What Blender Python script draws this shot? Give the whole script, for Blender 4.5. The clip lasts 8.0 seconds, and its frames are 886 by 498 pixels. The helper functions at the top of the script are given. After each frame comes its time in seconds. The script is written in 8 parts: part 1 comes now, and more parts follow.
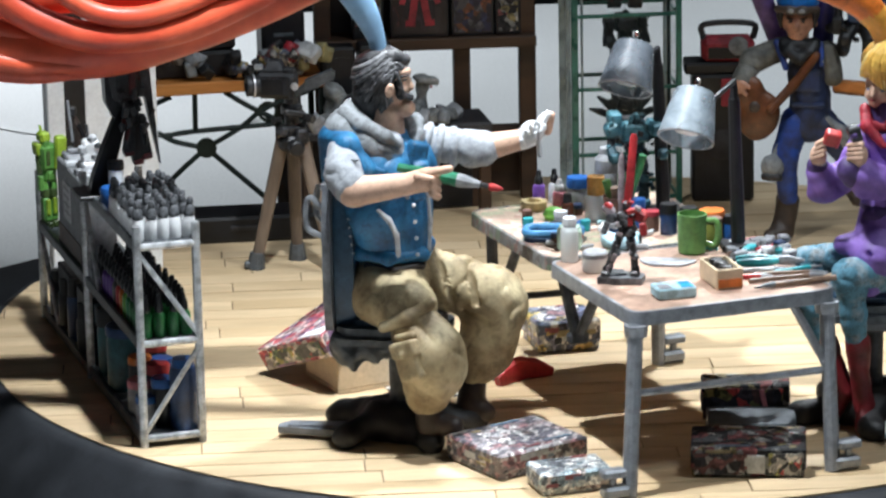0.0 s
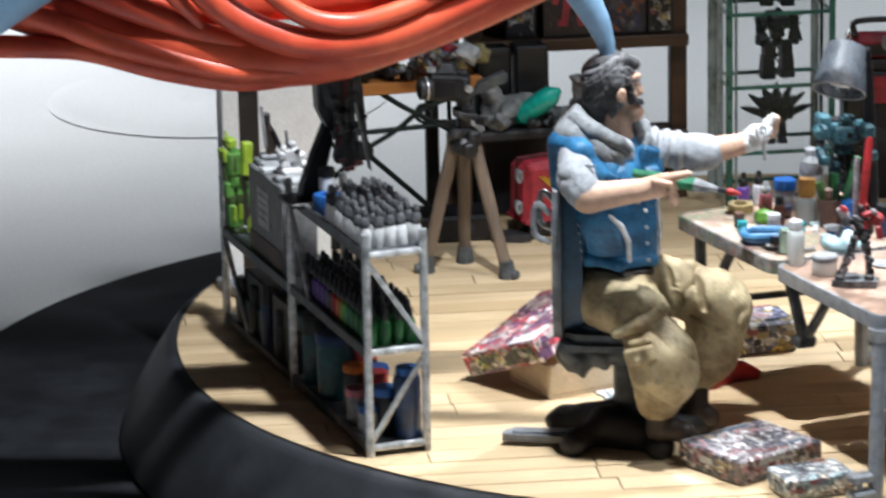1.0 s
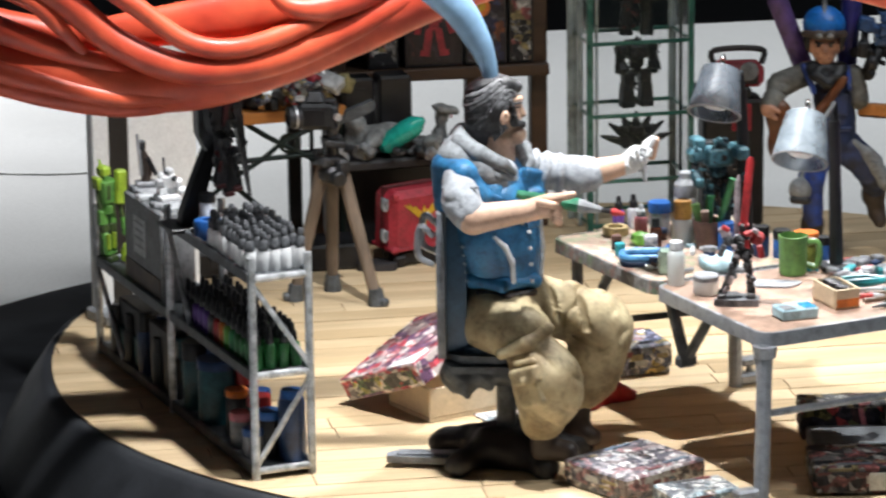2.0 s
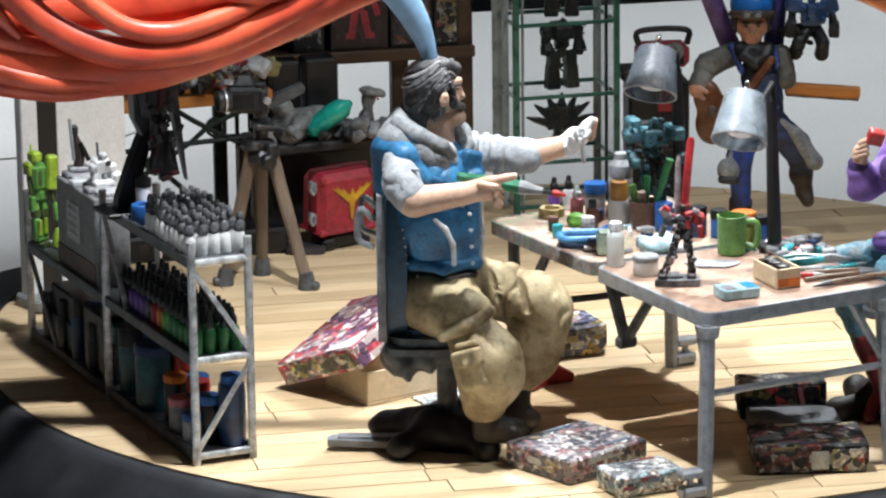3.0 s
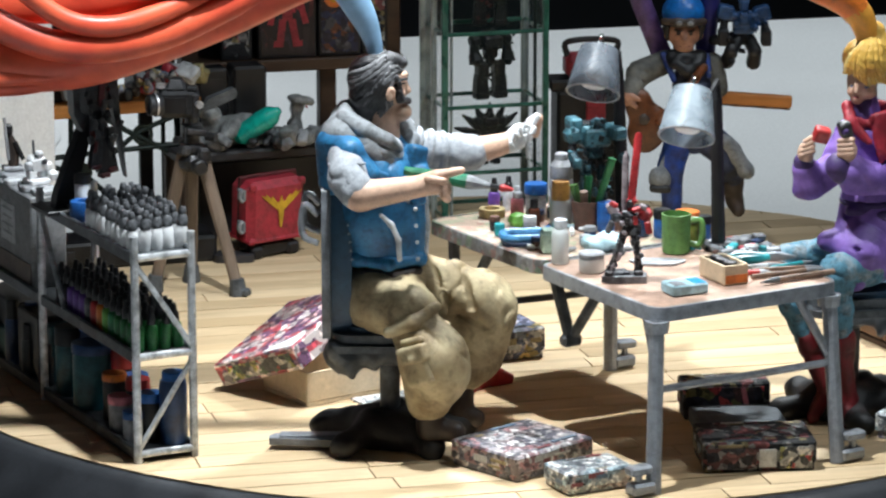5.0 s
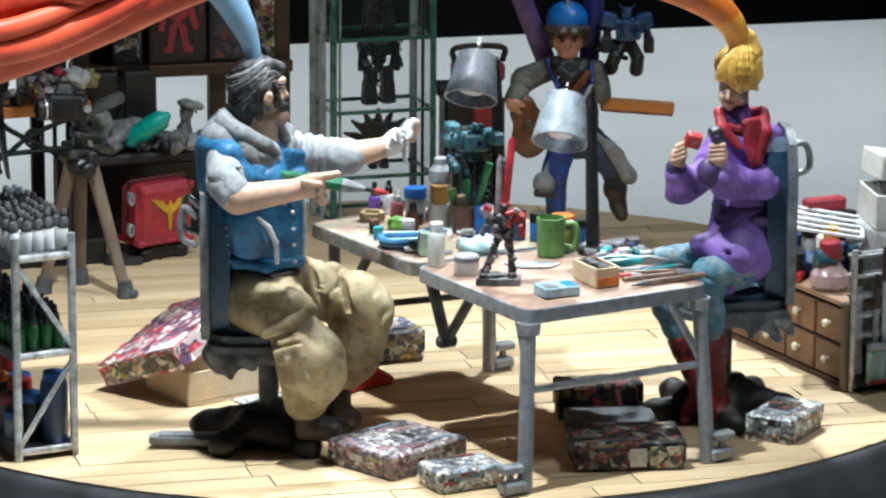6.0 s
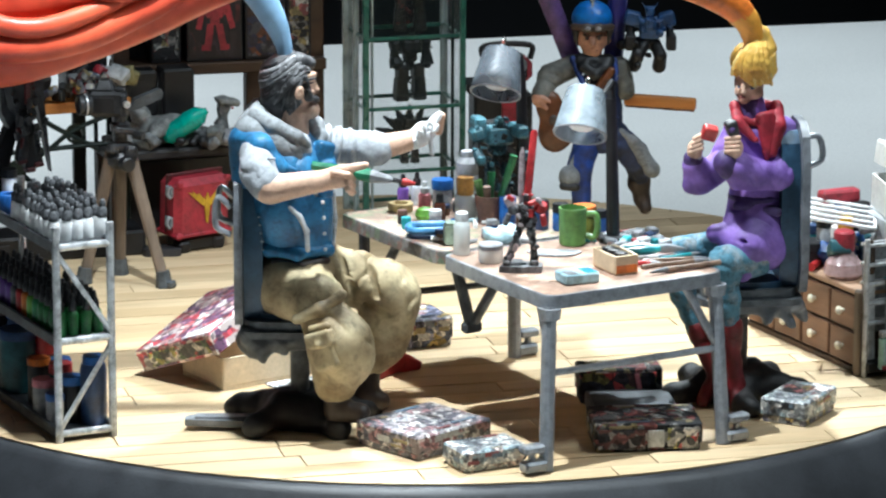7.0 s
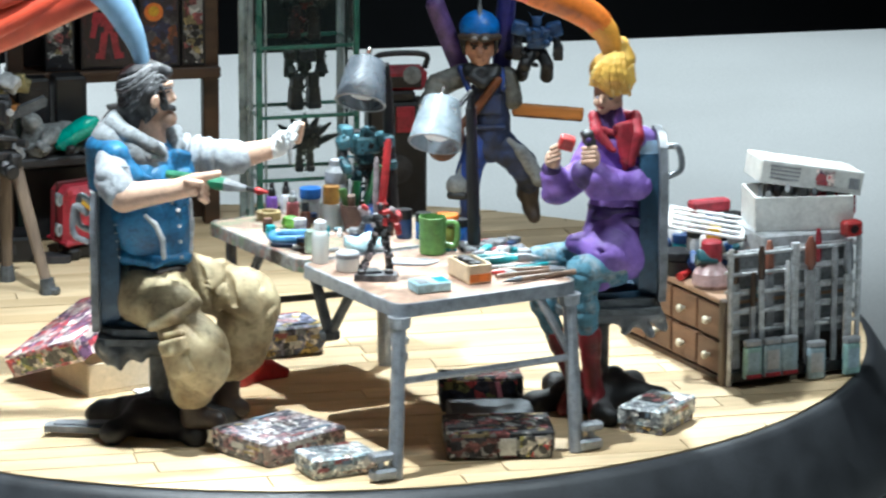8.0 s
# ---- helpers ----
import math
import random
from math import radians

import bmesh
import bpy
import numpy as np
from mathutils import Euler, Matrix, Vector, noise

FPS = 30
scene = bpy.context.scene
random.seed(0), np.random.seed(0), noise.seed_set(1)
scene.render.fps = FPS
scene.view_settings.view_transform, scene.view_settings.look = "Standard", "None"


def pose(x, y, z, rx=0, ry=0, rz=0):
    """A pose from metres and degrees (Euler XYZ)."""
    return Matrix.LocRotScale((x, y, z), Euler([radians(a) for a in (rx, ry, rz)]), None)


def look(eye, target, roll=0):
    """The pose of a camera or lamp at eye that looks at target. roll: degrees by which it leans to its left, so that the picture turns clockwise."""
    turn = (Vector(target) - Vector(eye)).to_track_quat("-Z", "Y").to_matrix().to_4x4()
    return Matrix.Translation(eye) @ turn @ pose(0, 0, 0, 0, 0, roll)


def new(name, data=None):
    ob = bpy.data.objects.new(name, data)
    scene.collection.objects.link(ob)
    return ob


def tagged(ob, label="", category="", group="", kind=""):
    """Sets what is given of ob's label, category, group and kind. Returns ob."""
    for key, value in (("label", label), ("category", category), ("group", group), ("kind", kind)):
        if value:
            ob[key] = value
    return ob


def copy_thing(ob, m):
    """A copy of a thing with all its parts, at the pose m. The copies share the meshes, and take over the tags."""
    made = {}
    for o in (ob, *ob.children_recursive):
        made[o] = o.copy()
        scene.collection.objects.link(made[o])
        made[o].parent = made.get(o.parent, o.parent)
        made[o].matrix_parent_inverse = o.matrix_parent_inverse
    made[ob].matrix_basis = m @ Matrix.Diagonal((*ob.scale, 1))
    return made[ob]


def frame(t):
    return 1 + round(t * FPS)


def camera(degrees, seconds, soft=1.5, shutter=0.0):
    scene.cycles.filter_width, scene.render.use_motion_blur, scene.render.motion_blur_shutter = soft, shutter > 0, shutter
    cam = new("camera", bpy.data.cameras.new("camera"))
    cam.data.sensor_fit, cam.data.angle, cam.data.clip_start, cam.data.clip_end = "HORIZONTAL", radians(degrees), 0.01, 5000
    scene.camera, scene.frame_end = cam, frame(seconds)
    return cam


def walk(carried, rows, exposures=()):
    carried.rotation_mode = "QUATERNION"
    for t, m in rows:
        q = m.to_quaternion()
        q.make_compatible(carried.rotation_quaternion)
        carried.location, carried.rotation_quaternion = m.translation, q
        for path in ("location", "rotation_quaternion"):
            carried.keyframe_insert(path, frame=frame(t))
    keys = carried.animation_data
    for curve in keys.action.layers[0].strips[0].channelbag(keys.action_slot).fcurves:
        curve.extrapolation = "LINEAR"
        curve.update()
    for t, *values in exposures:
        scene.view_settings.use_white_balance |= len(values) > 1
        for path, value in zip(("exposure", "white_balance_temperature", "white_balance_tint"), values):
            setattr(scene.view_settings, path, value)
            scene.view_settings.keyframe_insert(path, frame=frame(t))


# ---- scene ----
cam = camera(13.0, 8.0, soft=2.3, shutter=0.4)
K = 0.042  # one unit of the plan below, in metres: the diorama is about 23 cm across

PATH = [
    (0, (-1.864, -17.013, 4.877), (-0.756, -1.588, 0.773), -1.11),
    (0.5, (-2.449, -17.038, 4.975), (-1.019, -1.697, 0.663), -1.64),
    (1, (-3.394, -16.756, 4.984), (-1.665, -1.412, 0.792), -1.13),
    (1.5, (-3.662, -16.747, 5.028), (-1.632, -1.381, 1.057), -1.17),
    (2, (-3.837, -16.817, 4.877), (-1.197, -1.547, 0.899), -0.74),
    (3.5, (-4.260, -16.643, 4.856), (-1.010, -1.512, 0.797), -0.67),
    (4, (-4.426, -16.578, 4.677), (-0.979, -1.453, 0.762), -0.30),
    (5.5, (-4.427, -16.642, 4.551), (-0.561, -1.581, 0.781), 0.11),
    (6, (-4.261, -16.901, 4.598), (-0.267, -1.869, 0.844), 0.34),
    (6.5, (-4.284, -17.265, 4.613), (-0.285, -2.232, 0.869), 0.24),
    (7, (-4.320, -17.510, 4.664), (-0.516, -2.423, 0.937), 0.15),
    (7.5, (-4.028, -17.609, 4.668), (-0.277, -2.502, 0.964), 0.07),
    (8, (-3.533, -17.796, 4.696), (0.072, -2.653, 0.996), 0.20),
]
walk(cam, [(t, look([K * v for v in e], [K * v for v in g], r)) for t, e, g, r in PATH], [(0, 0.10, 6100, 7), (1, 0.10, 6200, 9), (2, 0.20, 6500, 10), (3.5, 0.12, 6350, 8), (5.5, 0.10, 6150, 5), (6, 0.12, 6100, 4), (6.5, 0.36, 5950, 3), (7, 0.38, 5950, 2), (8, 0.52, 5900, 0)])

# ---- world and light ----
world = bpy.data.worlds.new("room_air")
world.use_nodes = True
bg = world.node_tree.nodes["Background"]
bg.inputs[0].default_value, bg.inputs[1].default_value = (0.80, 0.90, 1.0, 1), 0.019
scene.world = world


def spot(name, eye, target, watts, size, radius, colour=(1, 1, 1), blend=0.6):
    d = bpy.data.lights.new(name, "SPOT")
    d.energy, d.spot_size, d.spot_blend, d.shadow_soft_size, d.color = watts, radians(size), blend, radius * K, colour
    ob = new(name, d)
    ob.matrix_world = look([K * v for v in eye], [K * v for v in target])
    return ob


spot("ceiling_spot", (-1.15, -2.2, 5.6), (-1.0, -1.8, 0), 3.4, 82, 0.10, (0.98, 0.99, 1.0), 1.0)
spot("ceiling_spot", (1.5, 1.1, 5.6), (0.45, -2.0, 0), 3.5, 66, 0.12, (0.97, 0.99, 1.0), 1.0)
# unseen fill spots, added to brighten the fronts and the white table
spot("fill_spot", (4.2, -4.2, 9.5), (-3.2, 0.3, 0), 3.5, 63, 1.0, (0.94, 0.98, 1.0), 1.0)
spot("fill_spot", (-6.0, 11.5, 10.0), (-5.3, 9.6, -0.5), 12.5, 66, 0.8, (0.97, 0.98, 1.0), 1.0)
spot("fill_spot", (4.6, 8.0, 11.0), (3.6, 7.2, -0.5), 6.6, 68, 0.8, (0.93, 0.97, 1.0), 1.0)

# ---- materials ----


def mat(name, colour, rough=0.6, metal=0.0, var=0.25, scale=9.0, bump=0.15, second=None, spec=0.5, fine=60.0, rand=0.0, clear=0.0, amount=0.5, wash=0.45):
    """A painted or bare surface: colour broken at two scales, uneven gloss and fine relief. Scales count per unit of the plan."""
    m = bpy.data.materials.new(name)
    m.use_nodes = True
    n, l = m.node_tree.nodes, m.node_tree.links
    p = n["Principled BSDF"]
    co = n.new("ShaderNodeTexCoord")
    a, b = n.new("ShaderNodeTexNoise"), n.new("ShaderNodeTexNoise")
    a.inputs["Scale"].default_value, a.inputs["Detail"].default_value = scale / K, 5
    b.inputs["Scale"].default_value, b.inputs["Detail"].default_value = fine / K, 3
    l.new(co.outputs["Object"], a.inputs["Vector"]), l.new(co.outputs["Object"], b.inputs["Vector"])
    ramp = n.new("ShaderNodeValToRGB")
    c2 = second or [c * (1 - var) for c in colour]
    c1 = [min(1, c * (1 + 0.4 * var)) for c in colour]
    ramp.color_ramp.elements[0].position, ramp.color_ramp.elements[1].position = amount - 0.14, amount + 0.14
    ramp.color_ramp.elements[0].color, ramp.color_ramp.elements[1].color = (*c2, 1), (*c1, 1)
    l.new(a.outputs["Fac"], ramp.inputs[0])
    mix = n.new("ShaderNodeMix")
    mix.data_type, mix.blend_type = "RGBA", "MULTIPLY"
    mix.inputs[0].default_value = 0.5
    r2 = n.new("ShaderNodeValToRGB")
    r2.color_ramp.elements[0].position, r2.color_ramp.elements[1].position = 0.3, 0.7
    r2.color_ramp.elements[0].color, r2.color_ramp.elements[1].color = (0.82, 0.82, 0.82, 1), (1.08, 1.08, 1.08, 1)
    l.new(b.outputs["Fac"], r2.inputs[0])
    l.new(ramp.outputs[0], mix.inputs["A"]), l.new(r2.outputs[0], mix.inputs["B"])
    out = mix.outputs["Result"]
    if wash:
        # thin dark paint wash and bare patches, in ragged specks
        w, wr, wm = n.new("ShaderNodeTexNoise"), n.new("ShaderNodeValToRGB"), n.new("ShaderNodeMix")
        w.inputs["Scale"].default_value, w.inputs["Detail"].default_value = 2.6 * scale / K, 8
        w.inputs["Roughness"].default_value, w.inputs["Distortion"].default_value = 0.72, 0.8
        l.new(co.outputs["Object"], w.inputs["Vector"])
        wr.color_ramp.elements[0].position, wr.color_ramp.elements[1].position = 0.38, 0.52
        wr.color_ramp.elements[0].color, wr.color_ramp.elements[1].color = (0.38, 0.37, 0.36, 1), (1, 1, 1, 1)
        top = wr.color_ramp.elements.new(0.70)
        top.color = (1.0, 1.0, 1.0, 1)
        hi = wr.color_ramp.elements.new(0.76)
        hi.color = (1.25, 1.25, 1.25, 1)
        wm.data_type, wm.blend_type = "RGBA", "MULTIPLY"
        wm.inputs[0].default_value = wash
        l.new(w.outputs["Fac"], wr.inputs[0]), l.new(out, wm.inputs["A"]), l.new(wr.outputs[0], wm.inputs["B"])
        out = wm.outputs["Result"]
    if rand:
        info, hsv, mr = n.new("ShaderNodeObjectInfo"), n.new("ShaderNodeHueSaturation"), n.new("ShaderNodeMapRange")
        mr.inputs["To Min"].default_value, mr.inputs["To Max"].default_value = 1 - rand, 1 + rand
        l.new(info.outputs["Random"], mr.inputs[0]), l.new(mr.outputs[0], hsv.inputs["Value"])
        l.new(out, hsv.inputs["Color"])
        out = hsv.outputs[0]
    l.new(out, p.inputs["Base Color"])
    rr = n.new("ShaderNodeMapRange")
    rr.inputs["To Min"].default_value, rr.inputs["To Max"].default_value = max(0.03, rough - 0.12), min(1, rough + 0.12)
    l.new(a.outputs["Fac"], rr.inputs[0]), l.new(rr.outputs[0], p.inputs["Roughness"])
    p.inputs["Metallic"].default_value = metal
    p.inputs["Specular IOR Level"].default_value = spec
    p.inputs["Coat Weight"].default_value = clear
    if bump:
        bp = n.new("ShaderNodeBump")
        bp.inputs["Strength"].default_value, bp.inputs["Distance"].default_value = bump, 0.01 * K
        l.new(b.outputs["Fac"], bp.inputs["Height"]), l.new(bp.outputs[0], p.inputs["Normal"])
    return m


def wood(name, dark, light, scale=5.0, stretch=(0.12, 1, 1), rough=0.55, rand=0.12, lines=0.5):
    """Wood with grain along the local x axis."""
    m = mat(name, light, rough, var=0.3, scale=scale, rand=rand, second=dark, bump=0.1, wash=0.2)
    n, l = m.node_tree.nodes, m.node_tree.links
    co = [x for x in n if x.type == "TEX_COORD"][0]
    mp = n.new("ShaderNodeMapping")
    mp.inputs["Scale"].default_value = stretch
    l.new(co.outputs["Object"], mp.inputs["Vector"])
    info = n.new("ShaderNodeObjectInfo")
    add = n.new("ShaderNodeVectorMath")
    l.new(mp.outputs[0], add.inputs[0]), l.new(info.outputs["Random"], add.inputs[1])
    for x in n:
        if x.type == "TEX_NOISE":
            l.new(add.outputs[0], x.inputs["Vector"])
    return m


def speckle(name, colours, scale=14.0, rough=0.45, clear=0.15, stretch=(1, 1, 1), fleck=1.0):
    """Printed packaging: patches of related inks, broken into small sharp-edged figures with pale and dark flecks."""
    m = bpy.data.materials.new(name)
    m.use_nodes = True
    n, l = m.node_tree.nodes, m.node_tree.links
    p = n["Principled BSDF"]
    co, mp, info, add = n.new("ShaderNodeTexCoord"), n.new("ShaderNodeMapping"), n.new("ShaderNodeObjectInfo"), n.new("ShaderNodeVectorMath")
    mp.inputs["Scale"].default_value = stretch
    l.new(co.outputs["Object"], mp.inputs["Vector"]), l.new(mp.outputs[0], add.inputs[0]), l.new(info.outputs["Random"], add.inputs[1])
    warp, push = n.new("ShaderNodeTexNoise"), n.new("ShaderNodeMix")
    warp.inputs["Scale"].default_value, warp.inputs["Detail"].default_value = 3.5 * scale / K, 4
    l.new(add.outputs[0], warp.inputs["Vector"])
    push.data_type = "VECTOR"
    push.inputs[0].default_value = 0.0011
    l.new(add.outputs[0], push.inputs["A"]), l.new(warp.outputs["Color"], push.inputs["B"])

    def cells(size, metric):
        v, sp = n.new("ShaderNodeTexVoronoi"), n.new("ShaderNodeSeparateColor")
        v.distance = metric
        v.inputs["Scale"].default_value = size * scale / K
        l.new(push.outputs["Result"], v.inputs["Vector"]), l.new(v.outputs["Color"], sp.inputs[0])
        return sp

    patch, bits, flecks = cells(0.7, "MANHATTAN"), cells(2.7, "EUCLIDEAN"), cells(5.5, "CHEBYCHEV")
    mixer, wrap = n.new("ShaderNodeMath"), n.new("ShaderNodeMath")
    mixer.operation, wrap.operation = "MULTIPLY_ADD", "FRACT"
    mixer.inputs[1].default_value = 0.62
    l.new(bits.outputs[0], mixer.inputs[0]), l.new(patch.outputs[1], mixer.inputs[2]), l.new(mixer.outputs[0], wrap.inputs[0])
    ramp = n.new("ShaderNodeValToRGB")
    ramp.color_ramp.interpolation = "CONSTANT"
    e = ramp.color_ramp.elements
    for i, c in enumerate(colours):
        at = i / len(colours)
        el = e[i] if i < 2 else e.new(at)
        el.position, el.color = at, (*c, 1)
    l.new(wrap.outputs[0], ramp.inputs[0])
    tone = n.new("ShaderNodeValToRGB")
    tone.color_ramp.interpolation = "CONSTANT"
    te = tone.color_ramp.elements
    te[0].position, te[0].color = 0.0, (0.38, 0.38, 0.40, 1)
    te[1].position, te[1].color = 0.20, (0.95, 0.95, 0.95, 1)
    top = te.new(0.78)
    top.color = (1.9, 1.85, 1.8, 1)
    l.new(flecks.outputs[2], tone.inputs[0])
    mul = n.new("ShaderNodeMix")
    mul.data_type, mul.blend_type = "RGBA", "MULTIPLY"
    mul.inputs[0].default_value = fleck
    l.new(ramp.outputs[0], mul.inputs["A"]), l.new(tone.outputs[0], mul.inputs["B"])
    l.new(mul.outputs["Result"], p.inputs["Base Color"])
    p.inputs["Roughness"].default_value, p.inputs["Coat Weight"].default_value = rough, clear
    return m


def clear(name, colour, rough=0.1, alpha=0.3, haze=0.0):
    """Clear sheet: mostly let through, with a gloss; haze clouds it in patches of that scale."""
    m = bpy.data.materials.new(name)
    m.use_nodes = True
    p = m.node_tree.nodes["Principled BSDF"]
    p.inputs["Base Color"].default_value, p.inputs["Roughness"].default_value = (*colour, 1), rough
    p.inputs["Alpha"].default_value = alpha
    p.inputs["IOR"].default_value = 1.45
    if haze:
        nt = m.node_tree
        co, no, ra = nt.nodes.new("ShaderNodeTexCoord"), nt.nodes.new("ShaderNodeTexNoise"), nt.nodes.new("ShaderNodeMapRange")
        no.inputs["Scale"].default_value, no.inputs["Detail"].default_value, no.inputs["Distortion"].default_value = haze / K, 6, 0.6
        ra.inputs["From Min"].default_value, ra.inputs["From Max"].default_value = 0.35, 0.68
        ra.inputs["To Min"].default_value, ra.inputs["To Max"].default_value = alpha - 0.22, alpha + 0.22
        nt.links.new(co.outputs["Object"], no.inputs["Vector"])
        nt.links.new(no.outputs["Fac"], ra.inputs["Value"])
        nt.links.new(ra.outputs["Result"], p.inputs["Alpha"])
    return m


FLOORWOOD = wood("pale_floor_wood", (0.545, 0.395, 0.225), (0.66, 0.505, 0.315), 3.0, rand=0.05)
JOINT = mat("floor_joint", (0.17, 0.10, 0.055), 0.8)
BLACK = mat("satin_black_base", (0.034, 0.037, 0.043), 0.50, var=0.25, scale=5, fine=110, bump=0.12, wash=0.30)
WHITE = mat("white_table", (0.80, 0.80, 0.79), 0.5, var=0.03, scale=0.8, bump=0.02, wash=0)
DARK = mat("dark_backdrop", (0.012, 0.013, 0.016), 0.9, var=0.5, scale=0.5, wash=0.08)
STEEL = mat("brushed_grey_paint", (0.28, 0.295, 0.32), 0.40, 0.35, var=0.30, scale=22, wash=0.15, fine=90, bump=0.25, amount=0.42)
RACKMETAL = mat("worn_silver_paint", (0.52, 0.54, 0.56), 0.34, 0.5, var=0.5, scale=20, bump=0.25, amount=0.45)
DSTEEL = mat("dark_grey_paint", (0.10, 0.11, 0.12), 0.5, 0.3, var=0.5, scale=12)
TABLETOP = mat("stained_tabletop", (0.44, 0.29, 0.215), 0.5, var=0.35, scale=7, fine=40)
SEAT = mat("blue_vinyl", (0.035, 0.085, 0.15), 0.4, var=0.4, scale=8)
DKGREY = mat("dark_rubber", (0.035, 0.033, 0.036), 0.6, var=0.5, scale=10, bump=0.3)
REDHAIR = mat("red_paint", (0.72, 0.115, 0.05), 0.40, var=0.3, scale=3, second=(0.52, 0.055, 0.03), bump=0.05, fine=20, wash=0.08)
BLUEHAIR = mat("pale_blue_paint", (0.30, 0.50, 0.72), 0.4, var=0.2, scale=4, bump=0.04, fine=20, wash=0.08)

# ---- kit ----


def turn(rx=0, ry=0, rz=0):
    return Euler([radians(a) for a in (rx, ry, rz)]).to_matrix()


def thing(name, at=(0, 0, 0), rz=0.0, label="", category="", group="", kind="", tilt=(0, 0)):
    ob = new(name)
    ob.empty_display_size = 0.1 * K
    ob.matrix_world = pose(*[K * v for v in at], tilt[0], tilt[1], rz)
    return tagged(ob, label, category, group, kind)


class Shape:
    """Collects faces in plan units; done() makes one mesh object of them."""

    def __init__(self):
        self.v, self.f, self.m, self.now = [], [], [], 0

    def add(self, verts, faces):
        o = len(self.v)
        self.v += [tuple(p) for p in verts]
        self.f += [tuple(i + o for i in f) for f in faces]
        self.m += [self.now] * len(faces)
        return self

    def use(self, i):
        self.now = i
        return self

    def box(self, c, s, b=0.008, rot=None, taper=1.0):
        """A block with chamfered edges: centre, size, chamfer, rotation matrix; taper narrows its top."""
        h = [x / 2 for x in s]
        b = min(b, *(0.45 * x for x in h))
        vs, ix = [], {}
        for sx in (-1, 1):
            for sy in (-1, 1):
                for sz in (-1, 1):
                    for ax in range(3):
                        p = [sx * (h[0] - (b if ax != 0 else 0)), sy * (h[1] - (b if ax != 1 else 0)), sz * (h[2] - (b if ax != 2 else 0))]
                        if sz > 0:
                            p[0] *= taper
                            p[1] *= taper
                        ix[sx, sy, sz, ax] = len(vs)
                        vs.append(p)
        fs = []
        for ax in range(3):
            o = [k for k in range(3) if k != ax]
            for s1 in (-1, 1):
                q = []
                for a, d in ((-1, -1), (1, -1), (1, 1), (-1, 1)):
                    k = [0, 0, 0]
                    k[ax], k[o[0]], k[o[1]] = s1, a, d
                    q.append(ix[(*k, ax)])
                fs.append(q if (s1 > 0) ^ (ax == 1) else q[::-1])
        for ax in range(3):
            o = [k for k in range(3) if k != ax]
            for a in (-1, 1):
                for d in (-1, 1):
                    k0, k1 = [0, 0, 0], [0, 0, 0]
                    k0[ax], k1[ax] = -1, 1
                    for k in (k0, k1):
                        k[o[0]], k[o[1]] = a, d
                    fs.append([ix[(*k0, o[0])], ix[(*k1, o[0])], ix[(*k1, o[1])], ix[(*k0, o[1])]])
        for sx in (-1, 1):
            for sy in (-1, 1):
                for sz in (-1, 1):
                    fs.append([ix[sx, sy, sz, a] for a in range(3)])
        out = []
        for f in fs:
            p = [Vector(vs[i]) for i in f]
            nrm = (p[1] - p[0]).cross(p[2] - p[0])
            mid = sum(p, Vector()) / len(p)
            out.append(f if nrm.dot(mid) > 0 else f[::-1])
        c = Vector(c)
        return self.add([c + (rot @ Vector(p) if rot else Vector(p)) for p in vs], out)

    def tube(self, pts, radii, n=10, flat=1.0, caps=True, side=None):
        """A round bar along points, with a radius at each; flat squeezes it along its second cross axis."""
        pts = [Vector(p) for p in pts]
        if not hasattr(radii, "__len__"):
            radii = [radii] * len(pts)
        radii = [float(r) for r in radii]
        vs, fs, ref = [], [], Vector(side) if side else None
        for i, p in enumerate(pts):
            t = (pts[min(i + 1, len(pts) - 1)] - pts[max(i - 1, 0)]).normalized()
            if ref is None:
                ref = Vector((0, 0, 1)) if abs(t.z) < 0.9 else Vector((1, 0, 0))
            u = (ref - t * ref.dot(t)).normalized()
            w = t.cross(u)
            ref = u
            vs += [p + radii[i] * (math.cos(2 * math.pi * k / n) * u + flat * math.sin(2 * math.pi * k / n) * w) for k in range(n)]
        for i in range(len(pts) - 1):
            fs += [(i * n + k, i * n + (k + 1) % n, (i + 1) * n + (k + 1) % n, (i + 1) * n + k) for k in range(n)]
        if caps:
            fs += [tuple(range(n))[::-1], tuple(range((len(pts) - 1) * n, len(pts) * n))]
        return self.add(vs, fs)

    def cyl(self, a, b, r, r2=None, n=12):
        return self.tube([a, b], [r, r if r2 is None else r2], n)

    def lathe(self, profile, c=(0, 0, 0), n=24, rot=None, close=True):
        """Turns (radius, height) pairs, from bottom to top, about a standing axis."""
        vs, fs = [], []
        c = Vector(c)
        for r, z in profile:
            for k in range(n):
                p = Vector((r * math.cos(2 * math.pi * k / n), r * math.sin(2 * math.pi * k / n), z))
                vs.append(c + (rot @ p if rot else p))
        for i in range(len(profile) - 1):
            fs += [(i * n + k, i * n + (k + 1) % n, (i + 1) * n + (k + 1) % n, (i + 1) * n + k) for k in range(n)]
        if close:
            fs += [tuple(range(n))[::-1], tuple(range((len(profile) - 1) * n, len(profile) * n))]
        return self.add(vs, fs)

    def prism(self, poly, z0, z1, rot=None, c=(0, 0, 0)):
        """A flat slab over an outline, counter-clockwise."""
        n, c = len(poly), Vector(c)
        vs = [Vector((x, y, z0)) for x, y in poly] + [Vector((x, y, z1)) for x, y in poly]
        vs = [c + (rot @ p if rot else p) for p in vs]
        fs = [tuple(range(n))[::-1], tuple(range(n, 2 * n))] + [(k, (k + 1) % n, n + (k + 1) % n, n + k) for k in range(n)]
        return self.add(vs, fs)

